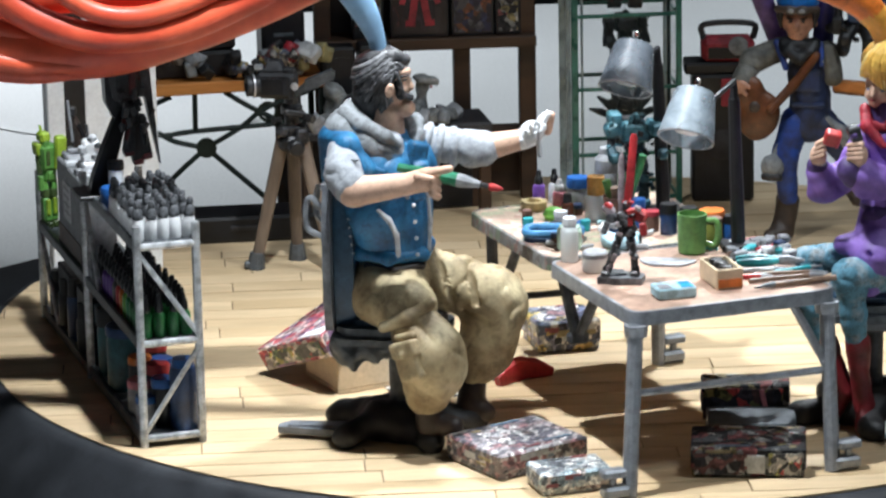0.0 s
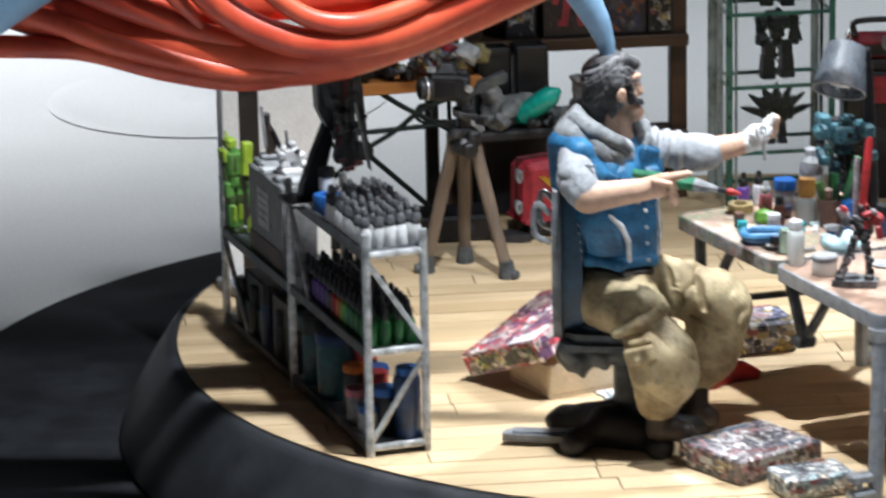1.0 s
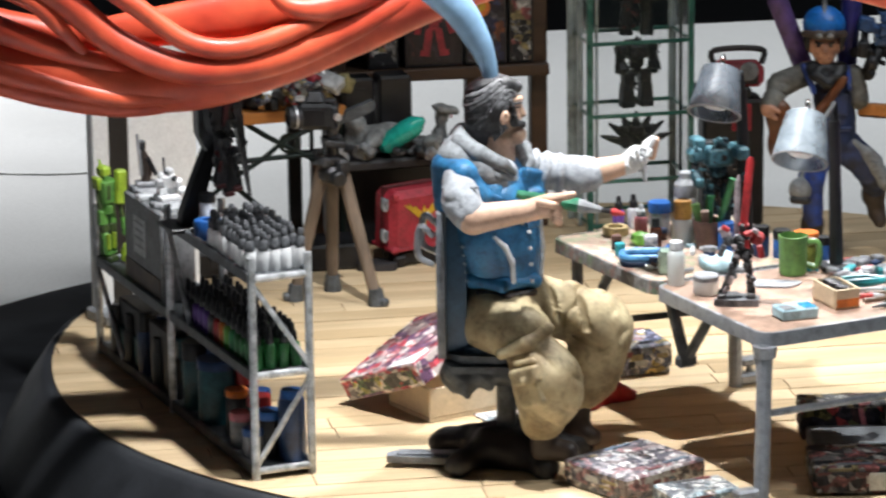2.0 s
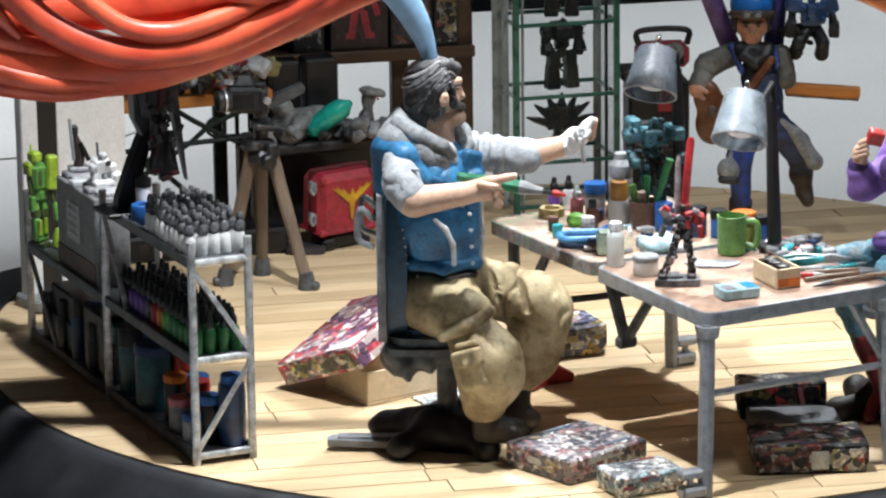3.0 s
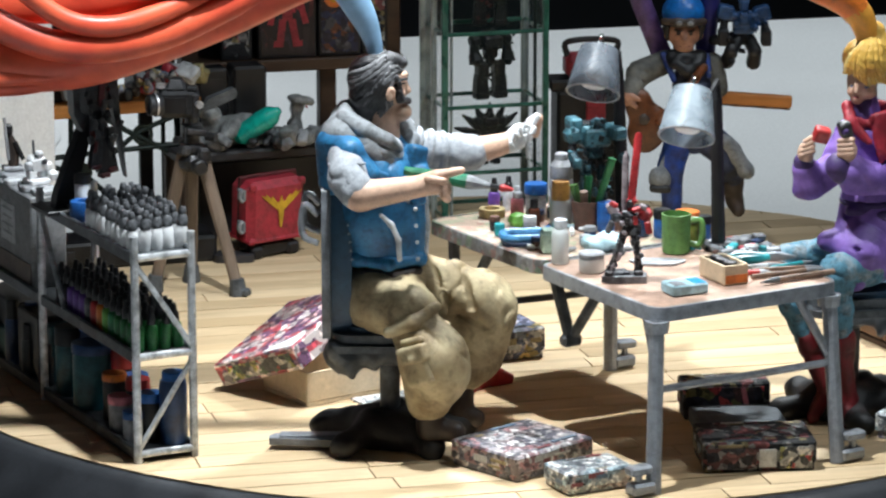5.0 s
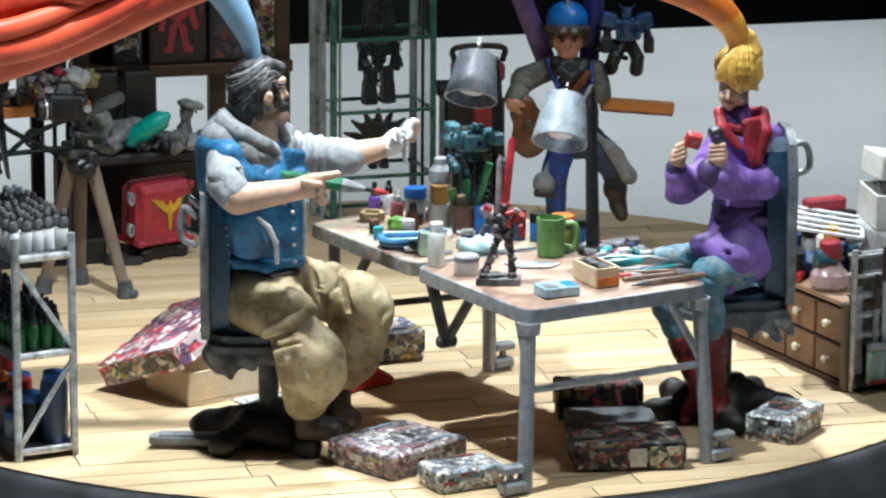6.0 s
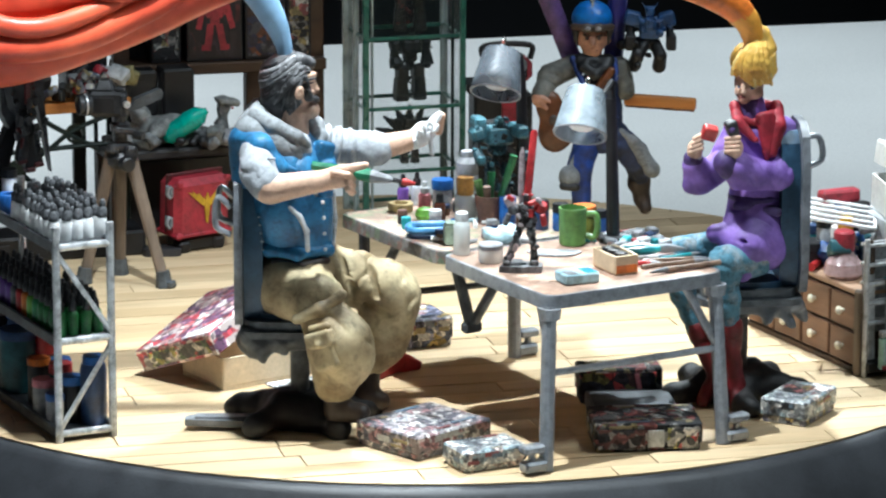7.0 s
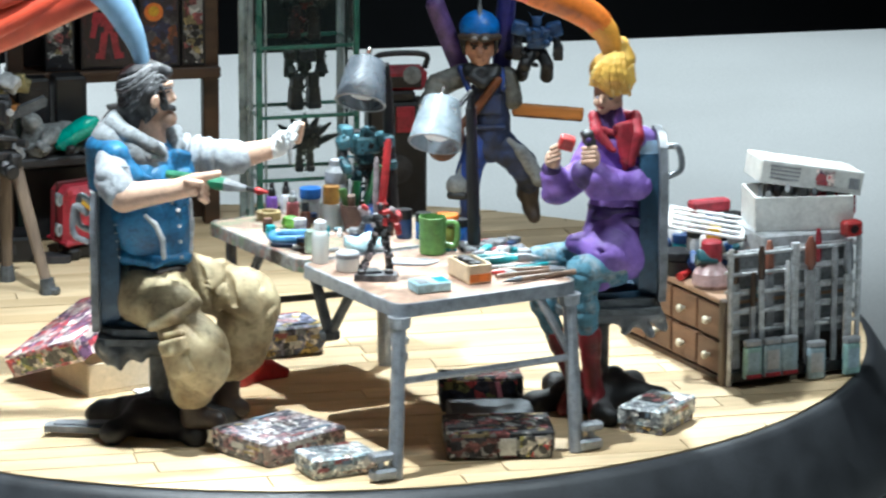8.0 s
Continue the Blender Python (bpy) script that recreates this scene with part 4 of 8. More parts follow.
    h.group(10, 0.004).ell((-0.050, -0.086, 1.416), (0.0075, 0.004, 0.0075)).ell((-0.108, -0.083, 1.420), (0.005, 0.004, 0.007))
    h.group(11, 0.003).cone((-0.032, -0.081, 1.424), (-0.062, -0.088, 1.425), 0.0040, 0.0035).cone((-0.100, -0.086, 1.428), (-0.114, -0.079, 1.427), 0.0035, 0.003)
    h.group(3, 0.008).cone((-0.045, -0.006, 1.285), (-0.050, -0.010, 1.335), 0.068, 0.058)
    # hair combed over the brow in long flat locks, gathered upwards at the crown
    h.group(6, 0.025, 0.002, 40).ell((-0.047, -0.004, 1.527), (0.097, 0.090, 0.082)).ell((0.008, 0.010, 1.475), (0.044, 0.075, 0.062)).cone((-0.008, 0.0, 1.580), (-0.014, 0.0, 1.632), 0.070, 0.048)
    rs = random.Random(3)
    for k in range(34):
        u, n = k / 33, []
        x1, z1 = -0.140 + 0.180 * u, 1.468 - 0.050 * u + 0.010 * math.sin(9 * u) + rs.uniform(-0.006, 0.006)
        bow = rs.uniform(-0.012, 0.012)
        for i in range(8):
            t = i / 7
            x = -0.006 + (x1 + 0.006) * t ** 0.85 - (0.022 + bow) * math.sin(math.pi * t)
            z = 1.622 + (z1 - 1.622) * t ** 1.35 + 0.004 * math.sin(9 * t + 5 * u)
            inside = 1 - ((x + 0.047) / 0.108) ** 2 - (max(-0.035, z - 1.515) / 0.118) ** 2
            n.append((x, -0.014 - 0.086 * math.sqrt(max(0.0, inside)), z))
        h.group(9 if k % 6 == 1 else 6, 0.010)
        for i, (p0, p1) in enumerate(zip(n, n[1:])):
            r0, r1 = [0.0045 + (0.0055 + 0.004 * (k % 3)) * math.sin(math.pi * (j + 0.5) / 8) for j in (i, i + 1)]
            h.cone(p0, p1, r0, r1)
    for k in range(12):
        u = k / 11
        h.group(9 if k % 5 == 1 else 6, 0.010).cone((0.046 - 0.030 * u, -0.045 - 0.035 * u, 1.560 - 0.03 * u), (0.050 - 0.022 * u, -0.050 - 0.026 * u, 1.490 - 0.02 * u), 0.009, 0.011).cone((0.050 - 0.022 * u, -0.050 - 0.026 * u, 1.490 - 0.02 * u), (0.026 - 0.012 * u, -0.052 - 0.018 * u, 1.426 + 0.010 * u), 0.011, 0.005)
    # hanging end of the scarf, laid flat over the shoulder
    b.group(4, 0.014, 0.0, 90, 0.012, (1, 0.2, 0.1)).box((0.020, -0.112, 1.235), (0.045, 0.018, 0.085), 0.014, turn(-8, -12, 14)).box((-0.045, -0.096, 1.268), (0.075, 0.012, 0.020), 0.010, turn(-6, 10, -6))
    # hands
    b.group(5, 0.014).ell((-0.300, -0.18, 1.165), (0.034, 0.032, 0.042)).cone((-0.30, -0.16, 1.10), (-0.30, -0.175, 1.15), 0.030)
    for k in range(4):
        b.group(5, 0.006).cone((-0.322 + 0.006 * k, -0.205, 1.155 + 0.020 * k), (-0.272, -0.215, 1.175 + 0.020 * k), 0.012)
    b.group(5, 0.014).ell((-0.135, -0.235, 1.185), (0.042, 0.034, 0.045)).cone((-0.14, -0.22, 1.11), (-0.138, -0.23, 1.16), 0.034)
    for k in range(4):
        b.group(5, 0.006).cone((-0.170, -0.255, 1.17 + 0.019 * k), (-0.115, -0.275, 1.18 + 0.019 * k), 0.012)
    b.group(7, 0.01).box((-0.240, -0.215, 1.245), (0.034, 0.026, 0.032), 0.010, turn(20, 15, 10))
    b.group(11, 0.01).box((-0.148, -0.25, 1.275), (0.026, 0.024, 0.034), 0.010, turn(10, -20, 20)).cone((-0.165, -0.25, 1.29), (-0.13, -0.255, 1.25), 0.016)
    b.group(3, 0.01).ell((-0.15, -0.275, 1.27), (0.018, 0.008, 0.016))
    s = Shape()
    b.skin(s, 0.0085)
    h.skin(s, 0.006)
    return s.done("seated_woman_statue", [DENIM, REDBOOT, PURPLE, DKPURPLE, SCARF, SKIN, YELLOW, REDP, GREY, PALEHAIR, BLUEP, BLACKHAIR], at=(1.10, -1.70, 0), rz=VIEW, angle=180, label="painted miniature of a seated woman in purple coat and red scarf", category="figurine", group="painted figurines")


man_figure()
girl_figure()

# ---- storage rack with bottles ----
RACK_AT, RACK_RZ = (-2.01, -1.68), 12.5


def in_rack(x, y, z):
    p = turn(0, 0, RACK_RZ) @ Vector((x, y, 0))
    return (RACK_AT[0] + p.x, RACK_AT[1] + p.y, z)


def storage_rack():
    r = thing("storage_rack", (*RACK_AT, 0), RACK_RZ, "long silver-grey metal rack full of paint bottles", "rack")
    W, L = 0.245, 2.10
    for y, h in ((0, 0.94), (1.06, 0.93), (L, 0.70)):
        for x in (0, W):
            Shape().tube([(x, y, 0), (x, y, h)], 0.018, 8).done("post", RACKMETAL, r)
    for z, y0, y1 in ((0.035, 0, L), (0.44, 0, L), (0.85, 0, 1.06)):
        Shape().box((W / 2, (y0 + y1) / 2, z), (W - 0.02, y1 - y0, 0.018), 0.004).done("shelf", DSTEEL, r)
        for x in (0, W):
            Shape().box((x, (y0 + y1) / 2, z), (0.022, y1 - y0, 0.05), 0.006).done("side_rail", DSTEEL, r)
        for y in (y0, y1):
            Shape().tube([(0, y, z), (W, y, z)], 0.016, 8).done("end_rail", RACKMETAL, r)
    for a, b in (((0, 0, 0.83), (W, 0, 0.46)), ((W, 0, 0.41), (0, 0, 0.05)), ((0, 1.06, 0.84), (0, 0.80, 0.46)), ((0, L, 0.42), (0, 1.75, 0.05))):
        Shape().tube([a, b], 0.012, 8).done("brace", RACKMETAL, r)


def bottle(name, r, h, body, cap, label, cap_r=0.6, cap_h=0.4, group="paint bottles", at=(0, 0, 0), nozzle=True):
    b = thing(name, at, 0, label, "bottle", group)
    hb = h * (1 - cap_h)
    Shape().lathe([(r * 0.92, 0), (r, 0.006), (r, hb * 0.82), (r * 0.9, hb * 0.93), (r * cap_r, hb)], n=12).done("body", body, b)
    pr = [(r * cap_r, hb), (r * cap_r * 1.15, hb + 0.004), (r * cap_r * 1.12, hb + (h - hb) * 0.45)]
    pr += [(r * cap_r * 0.7, hb + (h - hb) * 0.6), (r * cap_r * 0.75, hb + (h - hb) * 0.8), (r * cap_r * 0.5, h)] if nozzle else [(r * cap_r * 1.1, h - 0.005), (r * cap_r * 0.95, h)]
    Shape().lathe(pr, n=12).done("cap", cap, b)
    return b


def jar(at, r, h, body, lid, label, lid_h=0.3, lid_r=1.04, category="jar", group="jars and pots"):
    j = thing("paint_jar", at, 0, label, category, group)
    hb = h * (1 - lid_h)
    Shape().lathe([(r * 0.93, 0), (r, 0.006), (r, hb * 0.9), (r * 0.9, hb)], n=18).done("body", body, j)
    Shape().lathe([(r * lid_r, hb - 0.002), (r * lid_r, h - 0.008), (r * lid_r * 0.94, h)], n=18).done("lid", lid, j)
    return j


storage_rack()
rng = random.Random(11)
DKGREEN = mat("dark_green_paint", (0.03, 0.20, 0.05), 0.4, var=0.4, scale=14)
LIME = mat("lime_paint", (0.20, 0.50, 0.08), 0.4, var=0.3, scale=14)
VIOLET = mat("violet_paint", (0.16, 0.07, 0.36), 0.4, var=0.3, scale=14)
ORANGEP = mat("orange_plastic", (0.75, 0.20, 0.03), 0.4, var=0.3, scale=14)
CAPGREY = mat("grey_cap", (0.13, 0.135, 0.145), 0.4, var=0.5, scale=30, second=(0.03, 0.032, 0.035), amount=0.53)
TEALP = mat("teal_plastic", (0.04, 0.36, 0.40), 0.4, var=0.35, scale=12)
GUNP = mat("gunmetal_plastic", (0.05, 0.055, 0.06), 0.4, 0.2, var=0.4, scale=12)
DKTEALP = mat("dark_teal_plastic", (0.02, 0.09, 0.11), 0.4, var=0.35, scale=12)
PINK = mat("pink_plastic", (0.66, 0.22, 0.26), 0.45, var=0.25, scale=12)
DKBLUE = mat("navy_plastic", (0.02, 0.05, 0.14), 0.4, var=0.35, scale=12)
white_one = bottle("paint_bottle", 0.0255, 0.165, WHITEP, CAPGREY, "small white paint bottle with grey dropper cap", at=in_rack(0.024, 0.08, 0.859), cap_r=0.80, cap_h=0.46)
for i in range(10):
    for j in range(5):
        if i + j and not (i > 8 and j < 2):
            p = in_rack(0.024 + 0.0525 * j + rng.uniform(-0.001, 0.001), 0.08 + 0.056 * i + rng.uniform(-0.002, 0.002), 0.859)
            copy_thing(white_one, pose(*[K * v for v in p], rng.uniform(-5, 5), rng.uniform(-5, 5), rng.uniform(0, 90)))
row = [DKGREEN, DKGREEN, DKGREEN, DKGREEN, GREEN, LIME, ORANGEP, REDP, CAPGREY, VIOLET, VIOLET, VIOLET, BLACKP, BLACKP]
names = {"dark_green_paint": "dark green", "green_plastic": "green", "lime_paint": "lime green", "orange_plastic": "orange", "red_plastic": "red", "grey_cap": "grey", "violet_paint": "violet", "black_plastic": "black"}
for i, m in enumerate(row):
    y0 = 0.07 + 0.066 * i
    first = bottle("paint_bottle", 0.026, 0.18, m, BLACKP, "small " + names[m.name] + " paint bottle with black cap", at=in_rack(0.04, y0, 0.449), cap_r=0.62, cap_h=0.42)
    for j in range(1, 4):
        p = in_rack(0.04 + 0.056 * j, y0 + rng.uniform(-0.006, 0.006), 0.449)
        copy_thing(first, pose(*[K * v for v in p], rng.uniform(-4, 4), rng.uniform(-4, 4), 0))
# larger pots on the lowest shelf
jar(in_rack(0.06, 0.33, 0.044), 0.052, 0.15, GREY, PINK, "grey paint jar with a pink lid", 0.2)
jar(in_rack(0.045, 0.16, 0.044), 0.042, 0.13, GREY, BLUEP, "grey paint jar with a blue lid", 0.22)
jar(in_rack(0.19, 0.08, 0.044), 0.058, 0.30, DKBLUE, BLUEP, "tall navy bottle with a blue screw cap", 0.12, 0.8)
jar(in_rack(0.12, 0.16, 0.044), 0.048, 0.20, BLACKP, BLUEP, "black bottle with a blue cap", 0.18)
jar(in_rack(0.19, 0.22, 0.044), 0.05, 0.17, BLACKP, BLACKP, "squat black jar with a black lid", 0.25)
jar(in_rack(0.14, 0.34, 0.044), 0.05, 0.21, BLACKP, REDP, "black jar with a bright red lid", 0.2)
jar(in_rack(0.19, 0.48, 0.044), 0.05, 0.19, DKBLUE, BLUEP, "navy jar with a blue lid", 0.2)
jar(in_rack(0.10, 0.50, 0.044), 0.05, 0.20, BLACKP, ORANGEP, "black jar with an orange lid", 0.14)
jar(in_rack(0.09, 0.72, 0.044), 0.085, 0.28, DKTEALP, DKBLUE, "large dark teal thinner can with a navy lid", 0.14)
jar(in_rack(0.17, 0.90, 0.044), 0.075, 0.33, DKBLUE, BLUEP, "large navy thinner can with blue lid", 0.12)
jar(in_rack(0.20, 0.66, 0.044), 0.05, 0.35, BLACKP, REDP, "tall black spray can with a red cap", 0.5)
jar(in_rack(0.07, 0.94, 0.044), 0.06, 0.30, DKTEALP, BLACKP, "dark teal spray can with a black cap", 0.25)
for y, z, s, m, lab in ((1.75, 0.044, (0.20, 0.34, 0.14), DKTEALP, "flat dark teal box on the lowest shelf"), (1.70, 0.185, (0.19, 0.40, 0.13), BLACKP, "black box stacked on a teal box"), (1.32, 0.044, (0.20, 0.26, 0.28), BLACKP, "black box on the lowest shelf"), (1.14, 0.044, (0.16, 0.08, 0.26), DKTEALP, "narrow dark teal box on the lowest shelf")):
    Shape().box((0, 0, s[2] / 2), s, 0.008).done("storage_box", m, at=in_rack(0.125, y, z), rz=RACK_RZ, label=lab, category="box")
for k in range(9):
    jar(in_rack(0.03 + 0.05 * (k % 2), 1.12 + 0.10 * k, 0.044), 0.036, rng.uniform(0.17, 0.30), (BLACKP, DKBLUE, GUNP)[k % 3], (BLACKP, HOOD, BLACKP, DKBLUE)[k % 4], ("black", "navy", "gunmetal")[k % 3] + " spray bottle on the lowest rack shelf", 0.3, 0.8)
BANDCARD = mat("brown_band_card", (0.12, 0.085, 0.065), 0.6, var=0.4, scale=10)
gb = thing("cardboard_box", in_rack(0.092, 1.46, 0.449), RACK_RZ, "grey box with white label on the rack", "box")
Shape().box((0, 0, 0.20), (0.16, 0.50, 0.40), 0.006).done("carton", mat("grey_carton", (0.25, 0.26, 0.27), 0.6, var=0.2), gb)
Shape().box((-0.082, 0.03, 0.24), (0.004, 0.17, 0.17), 0.001).done("label_panel", LTGREY, gb)
for k in range(4):
    Shape().box((-0.0855, 0.03, 0.30 - 0.035 * k), (0.002, 0.13 - 0.02 * (k % 2), 0.010), 0.0005).done("print_line", GREY, gb)
for k in range(6):
    Shape().box((rng.uniform(-0.02, 0.02), -0.205 + 0.082 * k, 0.413), (0.13, 0.066, 0.026), 0.008, rot=turn(rng.uniform(-4, 4), rng.uniform(-4, 4), 0)).done("top_flap", (LTGREY, GREY, HOOD)[k % 3], gb)
Shape().box((-0.0825, 0.0, 0.055), (0.004, 0.49, 0.10), 0.001).done("lower_band", BANDCARD, gb, "brown band")
q = Shape().tube([(0, 0, 0), (0.01, 0, 0.09), (-0.015, 0, 0.16)], [0.022, 0.026, 0.016], 8).use(1).box((-0.015, -0.01, 0.185), (0.035, 0.04, 0.045), 0.010).tube([(0.01, -0.02, 0.13), (0.045, -0.03, 0.05)], 0.010, 6).use(2).tube([(-0.02, -0.02, 0.05), (-0.035, -0.03, 0.24)], 0.007, 6).box((0, 0, 0.01), (0.09, 0.07, 0.02), 0.006)
q.done("robot_statue", [BROWNSHOE, BLACKP, GREY], at=in_rack(0.10, 1.66, 0.875), rz=0, label="tiny brown and black model on the grey box", category="robot model")
tr = thing("parts_tray", in_rack(0.12, 0.93, 0.869), RACK_RZ, "shallow white parts tray with loose grey bits", "tray")
Shape().box((0, 0, 0.015), (0.17, 0.16, 0.03), 0.006).done("tray_body", WHITEP, tr)
Shape().box((-0.03, 0.01, 0.04), (0.05, 0.06, 0.02), 0.006, rot=turn(0, 0, 20)).box((0.04, -0.02, 0.04), (0.04, 0.05, 0.018), 0.006).done("loose_bits", GREY, tr)
roll = thing("tape_roll", in_rack(0.06, 0.70, 0.859), 0, "bright blue round tape roll lying on the rack", "tape")
Shape().lathe([(0.055, 0), (0.06, 0.01), (0.06, 0.07), (0.055, 0.08), (0.03, 0.08), (0.028, 0.0)], n=20).done("tape", BLUEP, roll)
jar(in_rack(0.09, 0.79, 0.859), 0.034, 0.17, WHITEP, BLACKP, "white bottle with a black lid", 0.2)


def robot(name, at, rz, s, mats, label, arms=(0.5, 0.5), wide=1.0, extra=None, category="robot model", bulk=1.0):
    """A model robot as one plain shape: mats are body, armour and joints."""
    q, stance = Shape(), 1 + 0.75 * (bulk - 1)
    q.use(2)
    q.box((0, 0, 0.50 * s), (0.10 * s * wide, 0.08 * s, 0.12 * s), 0.01 * s)
    for e in (-1, 1):
        q.use(1).box((0.075 * s * e * wide * stance, 0.0, 0.06 * s), (0.11 * s * bulk, 0.17 * s, 0.10 * s), 0.02 * s)
        q.use(0).box((0.075 * s * e * wide * stance, 0.005 * s, 0.21 * s), (0.10 * s * bulk, 0.11 * s * bulk, 0.24 * s), 0.02 * s, taper=0.85)
        q.use(1).box((0.075 * s * e * wide * stance, -0.05 * s, 0.30 * s), (0.08 * s, 0.06 * s, 0.08 * s), 0.02 * s)
        q.use(0).box((0.065 * s * e * wide * stance, 0, 0.40 * s), (0.09 * s * bulk, 0.10 * s * bulk, 0.17 * s), 0.02 * s)
        q.use(1).box((0.19 * s * e * wide, 0, 0.76 * s), (0.14 * s, 0.17 * s, 0.14 * s), 0.035 * s, rot=turn(0, 12 * e, 0))
        a = arms[0 if e < 0 else 1]
        el = Vector((0.21 * s * e * wide, -0.10 * s * a, 0.60 * s))
        ha = Vector((0.20 * s * e * wide, -0.28 * s * a, (0.46 + 0.14 * a) * s))
        q.use(2).tube([(0.19 * s * e * wide, 0, 0.74 * s), el], 0.04 * s * bulk, 8)
        q.use(0).tube([el, ha], [0.045 * s * bulk, 0.06 * s * bulk], 8).use(1).box(ha, (0.09 * s, 0.10 * s, 0.10 * s), 0.02 * s)
    q.use(0).box((0, 0, 0.60 * s), (0.16 * s * wide, 0.13 * s, 0.12 * s), 0.02 * s)
    q.use(1).box((0, -0.02 * s, 0.74 * s), (0.26 * s * wide, 0.20 * s, 0.18 * s), 0.03 * s, taper=0.9)
    q.use(0).box((0, -0.05 * s, 0.86 * s), (0.09 * s, 0.10 * s, 0.10 * s), 0.02 * s).use(1).box((0, -0.08 * s, 0.90 * s), (0.04 * s, 0.08 * s, 0.05 * s), 0.01 * s)
    q.use(2).box((0, 0.12 * s, 0.74 * s), (0.22 * s, 0.10 * s, 0.24 * s), 0.02 * s)
    # small raised panels, vents and pipes all over
    r = random.Random(label)
    for k in range(70):
        z = r.uniform(0.04, 0.92)
        half_w = (0.14 if z < 0.45 else 0.10 if z < 0.62 else 0.26 if z < 0.84 else 0.06) * wide
        x = r.uniform(-half_w, half_w)
        y = (-0.075 if z < 0.45 else -0.075 if z < 0.62 else -0.11 if abs(x) < 0.13 * wide else -0.085) + r.uniform(0, 0.03)
        q.use(r.choice((0, 0, 1, 1, 2, 2)))
        if k % 4:
            q.box((x * s, y * s, z * s), [r.uniform(0.02, 0.055) * s for i in range(3)], 0.006 * s, rot=turn(r.uniform(-25, 25), r.uniform(-25, 25), r.uniform(-25, 25)))
        else:
            q.tube([(x * s, y * s, z * s), ((x + r.uniform(-0.07, 0.07)) * s, (y - 0.02) * s, (z + r.uniform(-0.07, 0.07)) * s)], 0.012 * s, 6)
    if extra:
        extra(q, s)
    return q.done(name, mats, at=at, rz=rz, label=label, category=category)


DKOLIVE = mat("dark_olive_plastic", (0.045, 0.075, 0.018), 0.5, var=0.5, scale=14)
YGREEN = mat("yellow_green_plastic", (0.34, 0.50, 0.04), 0.45, var=0.35, scale=12)
MIDGREEN = mat("mid_green_plastic", (0.12, 0.32, 0.06), 0.45, var=0.35, scale=12)
DKTEAL = mat("dark_teal_metal", (0.025, 0.065, 0.085), 0.45, 0.2, var=0.5, scale=12, wash=0.9)
TEALARM = mat("teal_armour", (0.075, 0.20, 0.25), 0.45, 0.1, var=0.6, scale=14, wash=0.9)
GUN = mat("gunmetal_model", (0.024, 0.025, 0.028), 0.45, 0.3, var=0.6, scale=12)
DKRED = mat("dark_red_model", (0.10, 0.012, 0.015), 0.5, var=0.5, scale=14)


def lime_robot():
    """A slim robot with one tall shoulder plate and a spare round part at its foot."""
    q = Shape()
    for e in (-1, 1):
        q.use(2).box((0.020 * e, 0.01 * e, 0.016), (0.036, 0.085, 0.032), 0.010)
        q.use(0).box((0.021 * e, 0.01 * e, 0.085), (0.040, 0.055, 0.110), 0.010, taper=0.85, rot=turn(4 * e, 2 * e, 0)).use(1).box((0.020 * e, 0.01 * e - 0.028, 0.100), (0.020, 0.014, 0.075), 0.006)
        q.use(2).box((0.019 * e, 0.0, 0.160), (0.036, 0.045, 0.05), 0.010).use(0).box((0.022 * e, 0.0, 0.205), (0.030, 0.045, 0.060), 0.010, taper=0.85)
    q.use(0).box((0, 0, 0.250), (0.066, 0.060, 0.07), 0.012).use(0).box((0, -0.026, 0.245), (0.030, 0.02, 0.040), 0.006)
    q.use(0).box((-0.004, -0.005, 0.330), (0.080, 0.075, 0.12), 0.014, taper=1.12).use(2).box((-0.014, -0.042, 0.330), (0.020, 0.012, 0.070), 0.004)
    q.use(1).box((-0.020, -0.01, 0.425), (0.052, 0.062, 0.050), 0.014).use(0).box((-0.018, -0.018, 0.395), (0.034, 0.045, 0.036), 0.010).use(1).tube([(-0.020, 0.01, 0.44), (-0.024, 0.02, 0.475)], [0.009, 0.005], 6)
    q.use(1).box((0.044, -0.045, 0.350), (0.054, 0.045, 0.160), 0.012, rot=turn(0, 3, -8)).use(0).box((0.040, -0.062, 0.352), (0.020, 0.006, 0.100), 0.003, rot=turn(0, 3, -8))
    q.use(1).box((-0.048, 0.0, 0.370), (0.030, 0.060, 0.060), 0.010, rot=turn(0, -6, 0))
    q.use(2).tube([(-0.048, 0, 0.34), (-0.050, -0.02, 0.255)], 0.012, 8).use(0).box((-0.050, -0.028, 0.215), (0.026, 0.036, 0.070), 0.008)
    q.use(2).tube([(0.044, -0.03, 0.28), (0.050, -0.05, 0.20)], 0.011, 8).use(0).tube([(0.050, -0.05, 0.21), (0.056, -0.065, 0.13)], [0.012, 0.016], 8)
    q.use(1).tube([(0.056, -0.075, 0.012), (0.060, -0.080, 0.060), (0.056, -0.075, 0.095)], [0.034, 0.036, 0.018], 10)
    return q.done("robot_statue", [MIDGREEN, YGREEN, DKOLIVE], at=in_rack(0.03, 2.02, 0.449), rz=24, label="lime green model robot standing on the rack", category="robot model")


